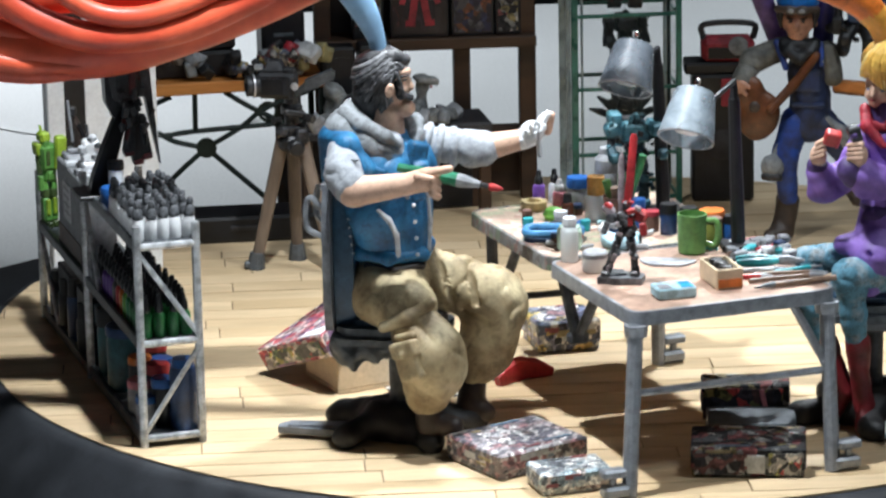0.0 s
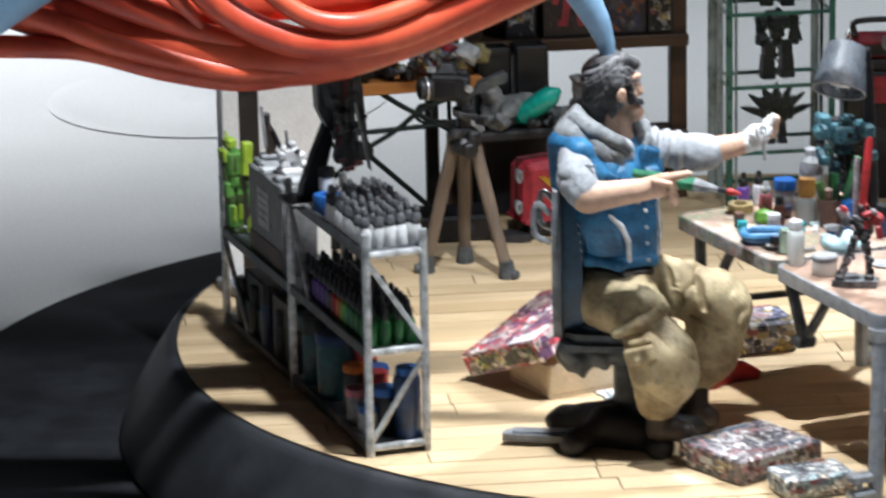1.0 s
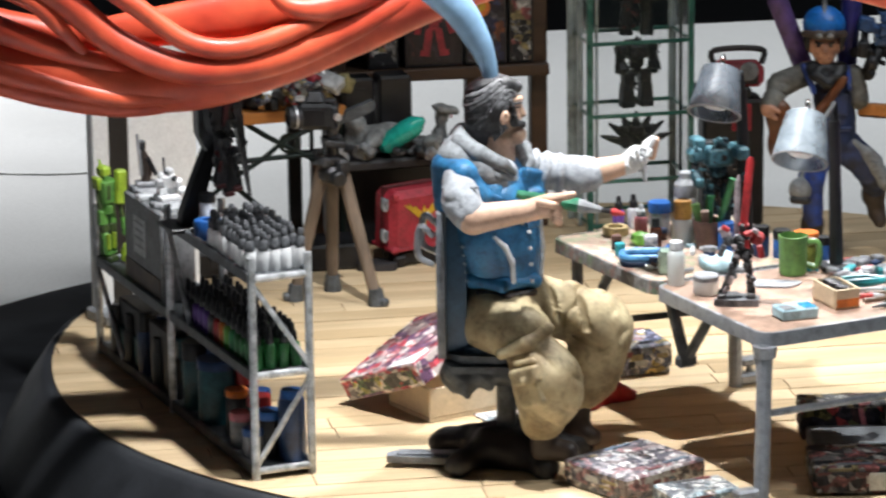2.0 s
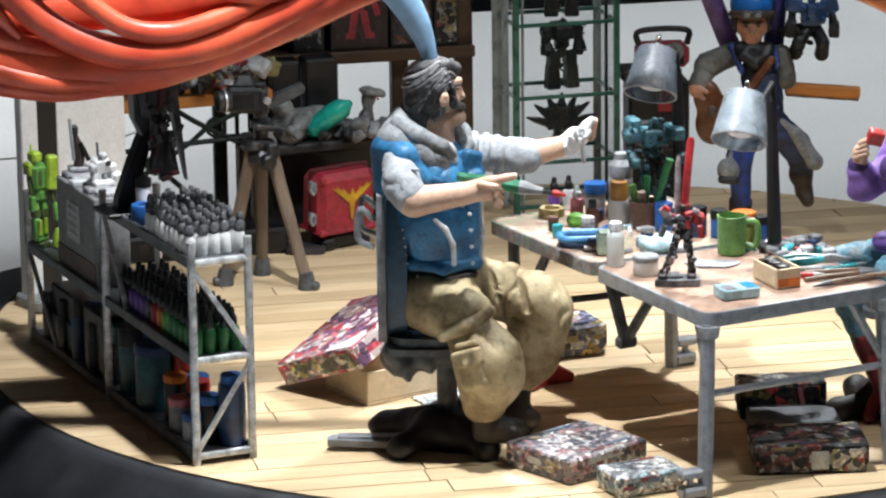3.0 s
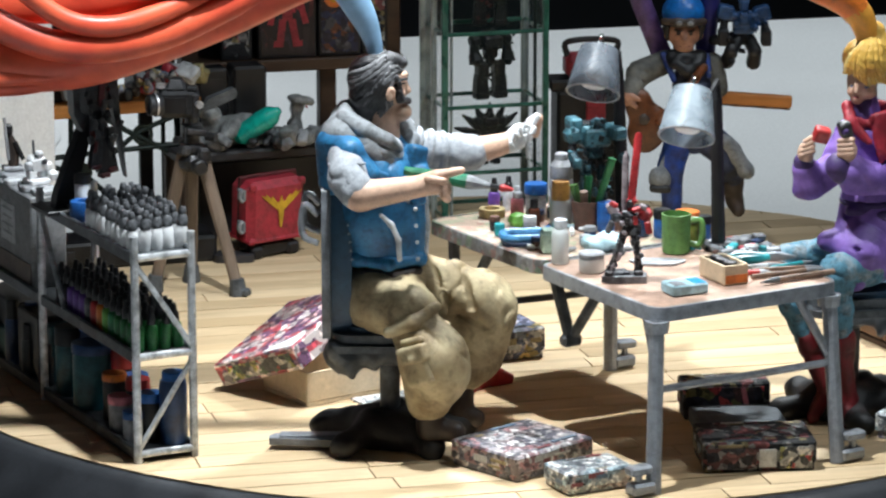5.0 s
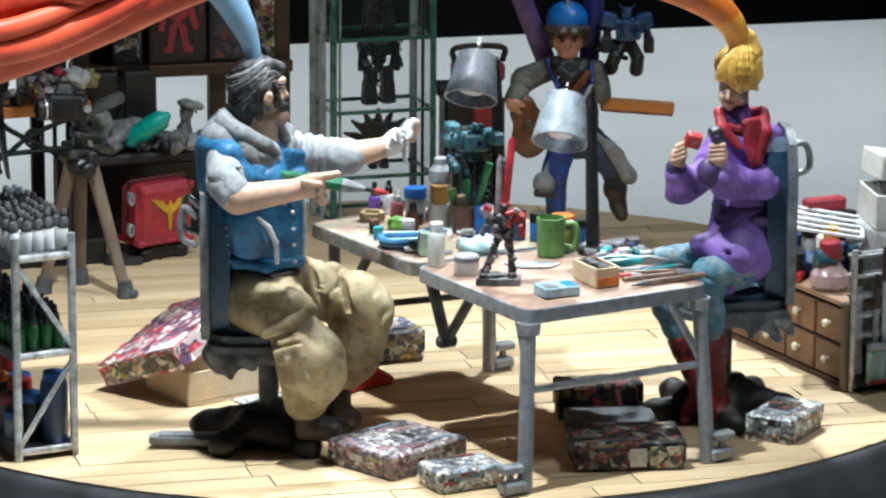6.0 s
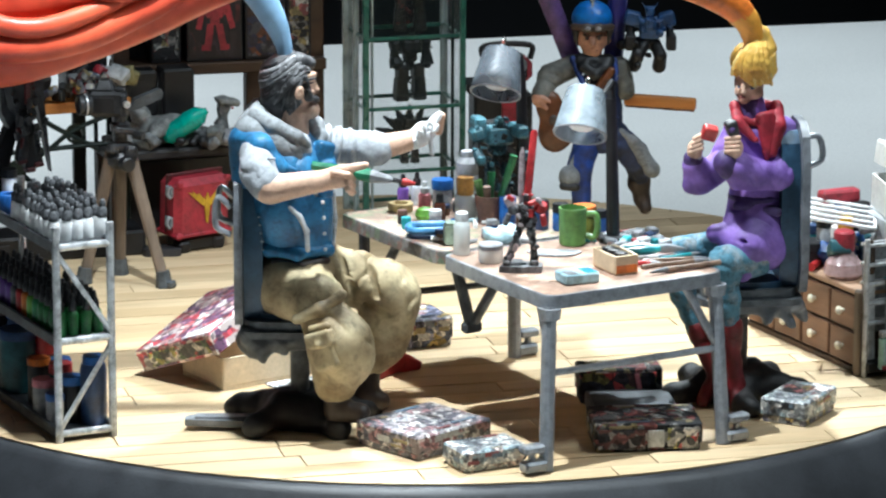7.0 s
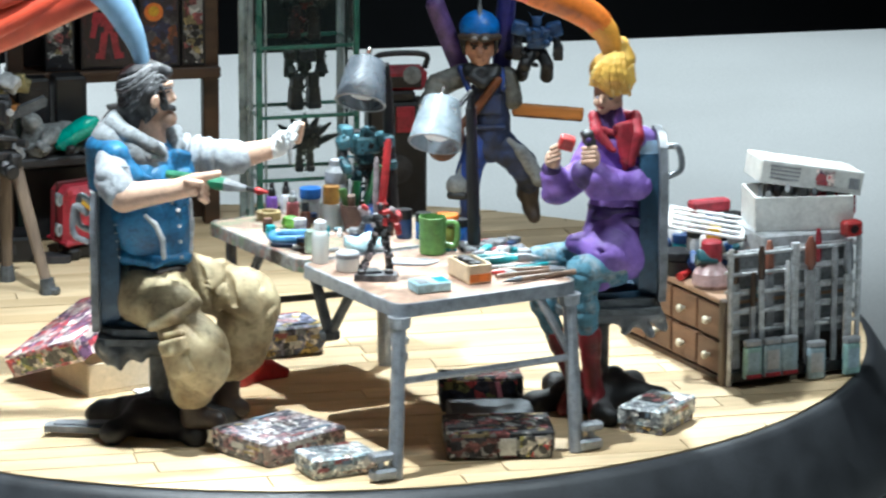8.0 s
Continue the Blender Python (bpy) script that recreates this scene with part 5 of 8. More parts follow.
lime_robot()
q = Shape().box((0, 0, 0.012), (0.10, 0.09, 0.024), 0.008)
for x, y, z, w, m in ((-0.025, 0, 0.045, 0.045, 0), (0.028, 0.005, 0.045, 0.045, 1), (0.0, 0, 0.090, 0.070, 0), (-0.045, -0.015, 0.085, 0.034, 1), (0.046, -0.02, 0.075, 0.036, 0), (0.002, -0.02, 0.128, 0.036, 1), (0.06, -0.035, 0.035, 0.040, 0), (0.02, -0.035, 0.100, 0.024, 2)):
    q.use(m).box((x, y, z), (w, w * 0.9, w), 0.010, rot=turn(12, 9 * m - 7, 20 * m - 10))
q.use(2).tube([(-0.01, 0.0, 0.13), (-0.014, 0.0, 0.19)], 0.006, 6).box((-0.014, -0.03, 0.128), (0.02, 0.01, 0.008), 0.002)
q.done("robot_statue", [WHITEP, LTGREY, DSTEEL], at=in_rack(0.10, 1.36, 0.875), rz=20, label="small white model robot on the grey box", category="robot model")


def hanging_robot():
    """A dark robot hung forward on its stand: folded wings, a red stripe, long blades and a pointed skirt."""
    q = Shape()
    q.use(0).box((-0.015, 0, 0.43), (0.125, 0.10, 0.20), 0.022, taper=1.15, rot=turn(0, -6, 0)).box((0.00, -0.01, 0.57), (0.060, 0.07, 0.075), 0.016).box((0.012, 0.0, 0.28), (0.060, 0.07, 0.12), 0.014)
    q.use(1).prism([(-0.105, 0.60), (-0.060, 0.64), (-0.030, 0.30), (-0.062, 0.255), (-0.098, 0.33)], -0.05, 0.02, rot=turn(90, 0, 0)).prism([(0.050, 0.66), (0.085, 0.58), (0.105, 0.30), (0.128, 0.045), (0.085, 0.26), (0.055, 0.42)], -0.02, 0.03, rot=turn(90, 0, 0))
    q.use(2).box((0.012, -0.060, 0.45), (0.026, 0.016, 0.17), 0.006, rot=turn(0, 3, 0)).box((-0.030, -0.056, 0.50), (0.014, 0.012, 0.07), 0.004)
    for e, ln in ((-1, 0.16), (0, 0.20), (1, 0.18)):
        q.use(1 if e else 0).prism([(0.020 + 0.022 * e, 0.26), (0.048 + 0.022 * e, 0.26), (0.060 + 0.040 * e, 0.26 - ln), (0.010 + 0.040 * e, 0.27 - ln)], -0.03 - 0.012 * e, 0.015 - 0.012 * e, rot=turn(90, 0, 0)).use(2).box((0.034 + 0.038 * e, -0.005, 0.262 - ln), (0.044, 0.05, 0.020), 0.005, rot=turn(0, -8, 0))
    r = random.Random(31)
    for k in range(44):
        z = r.uniform(0.16, 0.60)
        q.use(r.choice((0, 0, 1, 1, 2))).box((r.uniform(-0.07, 0.06) + (0.03 if z < 0.3 else 0), -0.055 + r.uniform(-0.012, 0.012), z), (r.uniform(0.010, 0.030), 0.016, r.uniform(0.014, 0.05)), 0.004, rot=turn(0, r.uniform(-30, 30), r.uniform(-15, 15)))
    return q.done("robot_statue", [GUN, DARKMODEL, DKRED], at=in_rack(0.155, 0.80, 0.955), rz=RACK_RZ, label="black and dark red model robot on a black stand", category="robot model")


DARKMODEL = mat("dark_grey_model", (0.055, 0.058, 0.064), 0.42, 0.3, var=0.6, scale=14, wash=0.8)
hanging_robot()
st = thing("display_stand", in_rack(0.02, 0.90, 0.859), RACK_RZ, "black slanted display stand under a model robot", "stand")
Shape().box((0.0, 0.0, 0.01), (0.17, 0.2, 0.02), 0.004).done("stand_foot", BLACKP, st)
Shape().prism([(-0.03, 0.0), (0.075, 0.0), (0.085, 0.12), (0.155, 0.36), (0.115, 0.38), (0.035, 0.20), (-0.02, 0.06)], -0.03, 0.03, rot=turn(90, 0, 0), c=(0.0, -0.02, 0.02)).done("stand_arm", BLACKP, st)

# ---- boxes on the floor ----
ART = speckle("dark_box_art", [(0.07, 0.07, 0.085), (0.22, 0.18, 0.185), (0.40, 0.40, 0.41), (0.12, 0.12, 0.15), (0.34, 0.31, 0.32), (0.24, 0.13, 0.14), (0.46, 0.45, 0.45)], 10)
ARTGREY = speckle("grey_box_art", [(0.16, 0.18, 0.20), (0.52, 0.54, 0.54), (0.34, 0.38, 0.40), (0.12, 0.13, 0.15), (0.58, 0.58, 0.56), (0.44, 0.38, 0.36), (0.24, 0.32, 0.36)], 11)
ARTBLACK = speckle("black_box_art", [(0.010, 0.010, 0.012), (0.012, 0.012, 0.014), (0.10, 0.10, 0.10), (0.010, 0.010, 0.012), (0.16, 0.05, 0.05), (0.24, 0.24, 0.23), (0.16, 0.13, 0.06)], 9, 0.75, 0.0)
ARTRED = speckle("red_box_art", [(0.38, 0.05, 0.07), (0.42, 0.26, 0.26), (0.16, 0.09, 0.16), (0.54, 0.48, 0.47), (0.42, 0.10, 0.11), (0.14, 0.07, 0.13), (0.52, 0.44, 0.42)], 7)
ARTPURP = speckle("purple_box_art", [(0.05, 0.05, 0.08), (0.20, 0.20, 0.28), (0.45, 0.44, 0.42), (0.08, 0.10, 0.16), (0.40, 0.30, 0.10), (0.16, 0.18, 0.22)], 10)

PALEPRINT = mat("pale_print", (0.55, 0.56, 0.55), 0.45, var=0.2, scale=20)
DARKPRINT = mat("dark_print", (0.02, 0.02, 0.025), 0.45, var=0.3, scale=20)
REDPRINT = mat("red_print", (0.28, 0.08, 0.085), 0.45, var=0.3, scale=20)
BLUEPRINT = mat("blue_print", (0.14, 0.20, 0.27), 0.45, var=0.3, scale=20)
OCHREPRINT = mat("ochre_print", (0.36, 0.29, 0.15), 0.45, var=0.3, scale=20)


def kit_box(at, rz, s, top, side, label, lid=0.75, tilt=(0, 0)):
    """A flat lidded box: printed lid over a tray that shows a line below it."""
    b = thing("kit_box", at, rz, label, "box", "model kit boxes", tilt=tilt)
    w, d, h = s
    Shape().box((0, 0, h * 0.35), (w - 0.014, d - 0.014, h * 0.7), 0.006).done("box_tray", side, b)
    top_part = Shape().box((0, 0, h * (1 - lid / 2)), (w, d, h * lid), 0.008).done("lid", [top], b)
    # printed panels and lines on the lid and on its front
    r = random.Random(label)
    inks = [PALEPRINT, DARKPRINT, REDPRINT, BLUEPRINT, OCHREPRINT]
    Shape().box((r.uniform(-0.1, 0.1) * w, r.uniform(-0.05, 0.1) * d, h + 0.0005), (w * r.uniform(0.4, 0.55), d * r.uniform(0.4, 0.55), 0.003), 0.0005).done("cover_picture", r.choice((ARTGREY, ARTBLACK, ART)), top_part)
    for k in range(5):
        Shape().box((r.uniform(-0.3, 0.3) * w, r.choice((-0.40, -0.33, 0.36, 0.42)) * d, h + 0.0012 + 0.0004 * k), (w * r.uniform(0.08, 0.35), d * r.uniform(0.03, 0.07), 0.002), 0.0003).done("print_line", r.choice(inks), top_part)
    for k in range(6):
        x, z = r.uniform(-0.38, 0.38) * w, h * r.uniform(0.38, 0.85)
        Shape().box((x, -d / 2 - 0.0006 - 0.0003 * k, z), (w * r.uniform(0.05, 0.22), 0.002, h * r.uniform(0.06, 0.26)), 0.0003).done("print_line", r.choice(inks), top_part)
    for k in range(3):
        y, z = r.uniform(-0.3, 0.3) * d, h * r.uniform(0.4, 0.8)
        Shape().box((-w / 2 - 0.0006 - 0.0003 * k, y, z), (0.002, d * r.uniform(0.08, 0.3), h * r.uniform(0.08, 0.26)), 0.0003).done("print_line", r.choice(inks), top_part)
    return b


kit_box((-0.505, -2.05, 0), 30, (0.44, 0.38, 0.105), ART, ART, "flat kit box with dark colourful print")
kit_box((-0.33, -2.41, 0), 14, (0.30, 0.20, 0.09), ARTGREY, ARTGREY, "small grey-white printed kit box on the floor")
FIREART2 = speckle("green_red_art", [(0.03, 0.03, 0.03), (0.30, 0.28, 0.08), (0.06, 0.10, 0.05), (0.42, 0.40, 0.36), (0.35, 0.04, 0.04), (0.03, 0.03, 0.03), (0.4, 0.38, 0.34)], 11)
ARTDARK = speckle("dark_grey_art", [(0.02, 0.02, 0.025), (0.16, 0.17, 0.18), (0.02, 0.02, 0.025), (0.26, 0.25, 0.24), (0.03, 0.03, 0.04), (0.14, 0.06, 0.06), (0.3, 0.3, 0.3)], 11, 0.75, 0.0)
bb = kit_box((0.41, -2.26, 0), -9, (0.46, 0.30, 0.125), ARTBLACK, ARTBLACK, "black printed kit box under the work table")
Shape().box((0.03, -0.158, 0.06), (0.07, 0.004, 0.075), 0.001).done("front_panel", PALEPRINT, bb)
Shape().box((0.145, -0.158, 0.06), (0.13, 0.004, 0.09), 0.001).done("front_picture", FIREART2, bb)
Shape().box((-0.115, -0.158, 0.06), (0.20, 0.004, 0.085), 0.001).done("front_picture", ARTDARK, bb)
Shape().box((0, 0, 0.035), (0.37, 0.26, 0.07), 0.008).done("storage_box", DSTEEL, at=(0.49, -1.80, 0), rz=-8, label="plain dark grey box lid under the table", category="box")
sb = kit_box((0.50, -1.58, 0), -8, (0.37, 0.16, 0.16), ARTBLACK, ARTBLACK, "small black and red kit box standing upright")
FIREART = speckle("yellow_red_art", [(0.02, 0.015, 0.02), (0.05, 0.02, 0.02), (0.45, 0.30, 0.05), (0.02, 0.015, 0.02), (0.40, 0.05, 0.05), (0.02, 0.02, 0.03), (0.12, 0.11, 0.04)], 8, 0.75, 0.0)
Shape().box((-0.01, -0.0845, 0.08), (0.33, 0.004, 0.125), 0.001).done("front_picture", FIREART, sb)
Shape().box((0.08, -0.0875, 0.08), (0.020, 0.003, 0.12), 0.001, rot=turn(0, -12, 0)).done("front_stripe", PINK, sb)
kit_box((1.19, -2.02, 0), 47, (0.33, 0.22, 0.11), ARTGREY, ARTPURP, "grey and white kit box by the chair")
kit_box((-0.15, -0.40, 0), 10, (0.29, 0.28, 0.14), ARTPURP, ARTPURP, "grey and yellow printed kit box on the floor")
tray = thing("open_box_tray", (-1.02, -0.80, 0), 22, "cream cardboard box tray standing open", "box")
Shape().box((0, 0, 0.01), (0.48, 0.34, 0.02), 0.003).done("base_board", CREAM, tray)
for x, y, w, d in ((0, -0.165, 0.48, 0.012), (0, 0.165, 0.48, 0.012), (-0.234, 0, 0.012, 0.318), (0.234, 0, 0.012, 0.318)):
    Shape().box((x, y, 0.085), (w, d, 0.13), 0.003).done("side_wall", CREAM, tray)
lid = thing("printed_box", (0, 0, 0), 0, "red printed kit box cover leaning on its tray", "box")
LU, LV = Vector((0.70, -0.62, 0.33)).normalized(), Vector((0.62, 0.69, 0.34))
LN = LU.cross(LV).normalized()
LV = LN.cross(LU)
LROT = turn(0, 0, VIEW) @ Matrix((LU, LV, LN)).transposed()
lid.matrix_world = Matrix.Translation(K * (Vector((-1.467, -0.705, 0.015)) + LROT @ Vector((0.25, 0.28, 0.055)))) @ LROT.to_4x4()
Shape().box((0, 0, 0.05), (0.50, 0.56, 0.012), 0.004).done("top_panel", ARTRED, lid)
for x, y, w, d in ((0, -0.277, 0.50, 0.01), (0, 0.277, 0.50, 0.01), (-0.247, 0, 0.01, 0.545), (0.247, 0, 0.01, 0.545)):
    Shape().box((x, y, 0.0), (w, d, 0.10), 0.003).done("rim_panel", ARTRED, lid)
Shape().prism([(0.06, -0.27), (0.24, -0.27), (0.24, -0.17), (0.21, -0.13), (0.18, -0.17), (0.14, -0.20), (0.09, -0.22)], 0.057, 0.060).done("torn_patch", WHITEP, lid, "white torn corner")
Shape().box((0.02, -0.283, 0.0), (0.40, 0.003, 0.07), 0.0005).done("front_picture", FIREART2, lid)
Shape().box((0, 0, 0.005), (0.34, 0.24, 0.01), 0.002).done("paper_sheet", ARTGREY, at=(-0.78, -1.05, 0), rz=15, label="printed white paper sheet lying on the floor", category="paper")
Shape().tube(curve([(-0.14, 0, 0.02), (0, 0.02, 0.05), (0.14, -0.02, 0.02)], 5), [0.03, 0.05, 0.05, 0.05, 0.06, 0.06, 0.05, 0.05, 0.04, 0.03, 0.02], 8, 0.6).done("red_cloth", REDP, at=(-0.37, -0.95, 0), rz=30, label="small crumpled bright red cloth on the floor", category="cloth")

# ---- the great painted locks of hair overhead ----


AMBER = mat("amber_paint", (0.80, 0.36, 0.05), 0.45, var=0.3, scale=4, bump=0.04, wash=0.08)


def hair_mass():
    hair = thing("hair_sculpture", (-1.0, -1.2, 1.6), 0, "glossy red, orange and pale blue sculpted hair overhead", "hair sculpture")

    def lock(pts, flat, m, label=""):
        strand(Shape(), [(x + 1.0, y + 1.2, z - 1.6, r) for x, y, z, r in pts], 16, flat).done("lock", m, hair, label, 60)

    for pts in (
        [(-3.75, -0.85, 1.92, 0.10), (-3.26, -0.9, 1.76, 0.12), (-2.94, -0.9, 1.62, 0.12), (-2.61, -0.92, 1.56, 0.12), (-2.36, -0.92, 1.52, 0.125), (-2.07, -0.92, 1.53, 0.125), (-1.76, -0.92, 1.61, 0.12), (-1.47, -0.95, 1.72, 0.12), (-1.13, -1.0, 1.86, 0.11), (-0.7, -1.15, 2.0, 0.10), (-0.2, -1.35, 2.05, 0.095), (0.3, -1.55, 2.0, 0.085), (0.62, -1.66, 1.93, 0.08), (0.80, -1.70, 1.86, 0.075)],
        [(-3.7, -0.75, 2.05, 0.06), (-3.3, -0.8, 1.94, 0.07), (-2.98, -0.84, 1.80, 0.07), (-2.7, -0.86, 1.72, 0.07), (-2.4, -0.88, 1.56, 0.07), (-2.09, -0.95, 1.49, 0.06), (-1.76, -0.95, 1.56, 0.05), (-1.5, -0.95, 1.66, 0.03)],
        [(-3.2, -1.02, 2.14, 0.05), (-2.92, -1.02, 2.04, 0.06), (-2.69, -1.02, 1.92, 0.062), (-2.47, -1.02, 1.72, 0.064), (-2.23, -1.03, 1.61, 0.066), (-2.0, -1.03, 1.59, 0.066), (-1.76, -1.03, 1.63, 0.064), (-1.51, -1.03, 1.73, 0.06), (-1.27, -1.03, 1.84, 0.05), (-1.0, -1.05, 1.95, 0.03)],
        [(-3.0, -1.06, 2.10, 0.03), (-2.76, -1.06, 2.06, 0.04), (-2.57, -1.06, 2.0, 0.042), (-2.39, -1.06, 1.88, 0.042), (-2.18, -1.06, 1.72, 0.043), (-1.99, -1.06, 1.68, 0.046), (-1.8, -1.06, 1.72, 0.044), (-1.61, -1.05, 1.79, 0.035), (-1.4, -1.02, 1.88, 0.02)],
        [(-1.85, -1.06, 1.97, 0.006), (-1.81, -1.06, 1.90, 0.025), (-1.74, -1.06, 1.845, 0.04), (-1.62, -1.06, 1.83, 0.055), (-1.48, -1.05, 1.86, 0.06), (-1.3, -1.03, 1.92, 0.05), (-1.1, -1.03, 1.98, 0.03)],
        [(-3.6, -0.95, 1.63, 0.05), (-3.27, -0.98, 1.62, 0.048), (-3.06, -0.98, 1.59, 0.045), (-2.75, -0.98, 1.50, 0.05), (-2.45, -0.98, 1.44, 0.045), (-2.2, -0.96, 1.44, 0.03), (-2.0, -0.95, 1.47, 0.01)],
        [(-3.6, -1.0, 1.86, 0.045), (-3.4, -1.0, 1.79, 0.05), (-3.19, -1.0, 1.72, 0.05), (-2.99, -1.0, 1.63, 0.048), (-2.71, -1.0, 1.54, 0.045), (-2.47, -1.0, 1.48, 0.04), (-2.2, -1.0, 1.47, 0.02)],
        [(-3.05, -1.03, 1.86, 0.035), (-3.04, -1.03, 1.95, 0.035), (-2.95, -1.03, 1.97, 0.036), (-2.80, -1.03, 1.90, 0.036), (-2.70, -1.02, 1.80, 0.034), (-2.6, -1.0, 1.68, 0.02)],
        [(-3.3, -0.98, 2.0, 0.05), (-3.12, -0.98, 1.88, 0.06), (-2.9, -0.98, 1.77, 0.055), (-2.62, -0.98, 1.66, 0.045), (-2.4, -0.98, 1.58, 0.03)],
    ):
        lock(pts, 0.85, REDHAIR)
    # broad flat lock
    lock([(-2.7, -0.9, 1.72, 0.03), (-2.45, -0.92, 1.75, 0.07), (-2.2, -0.93, 1.77, 0.09), (-1.95, -0.94, 1.80, 0.105), (-1.7, -0.95, 1.84, 0.11), (-1.4, -0.97, 1.89, 0.10), (-1.1, -1.0, 1.94, 0.07)], 0.5, REDHAIR)
    lock([(0.70, -1.68, 1.90, 0.078), (0.84, -1.715, 1.84, 0.073), (0.95, -1.72, 1.775, 0.066), (1.0, -1.72, 1.725, 0.060)], 0.9, ORANGE, "orange lock")
    lock([(0.985, -1.72, 1.74, 0.0615), (1.02, -1.72, 1.70, 0.057), (1.045, -1.715, 1.64, 0.050), (1.06, -1.71, 1.58, 0.04)], 0.9, AMBER, "amber tip of the orange lock")
    lock([(-1.0, -1.61, 1.60, 0.03), (-1.015, -1.615, 1.68, 0.038), (-1.06, -1.62, 1.79, 0.055), (-1.15, -1.62, 1.93, 0.068), (-1.31, -1.6, 2.06, 0.075), (-1.55, -1.55, 2.17, 0.085), (-1.9, -1.45, 2.26, 0.095), (-2.4, -1.3, 2.28, 0.105), (-2.84, -1.2, 2.17, 0.115), (-3.1, -1.2, 2.07, 0.12), (-3.3, -1.2, 1.95, 0.12), (-3.6, -1.2, 1.75, 0.11), (-3.9, -1.15, 1.5, 0.06)], 0.55, BLUEHAIR, "pale blue lock")


hair_mass()

# ---- back of the room: tripod, suitcase, bench, shelves, glass cabinet ----
BROWN = wood("dark_brown_wood", (0.020, 0.011, 0.006), (0.065, 0.032, 0.015), 6, rand=0.1)
ORWOOD = wood("orange_wood", (0.42, 0.15, 0.03), (0.60, 0.25, 0.06), 6, rand=0.1)
METALBITS = mat("knobbly_dark_metal", (0.085, 0.085, 0.09), 0.35, 0.5, var=0.6, scale=20, bump=0.3, wash=0.9)
CAMBLACK = mat("worn_camera_black", (0.035, 0.036, 0.040), 0.42, 0.2, var=0.5, scale=16, bump=0.2, wash=0.9)
SILVERISH = mat("worn_silver_edge", (0.62, 0.63, 0.65), 0.3, 0.6, var=0.4, scale=20)
TRIWOOD = wood("grey_brown_wood", (0.10, 0.075, 0.058), (0.20, 0.15, 0.11), 8, stretch=(1, 1, 0.15), rand=0.1)
CASERED = mat("worn_red_case", (0.33, 0.022, 0.038), 0.5, var=0.5, scale=11, second=(0.22, 0.025, 0.035), fine=25, amount=0.42, wash=0.6)
CASEYEL = mat("yellow_emblem", (0.60, 0.36, 0.02), 0.5, var=0.3, scale=12)
GREYMODEL = mat("grey_model", (0.24, 0.25, 0.25), 0.5, var=0.5, scale=16, wash=0.8)
OLIVE = mat("olive_pack", (0.30, 0.26, 0.12), 0.5, var=0.4, scale=14)
TEALCLEAR = mat("teal_glass", (0.02, 0.42, 0.34), 0.2, var=0.2, scale=10)
DGREEN = mat("dark_green_metal", (0.012, 0.022, 0.018), 0.45, 0.4, var=0.4)


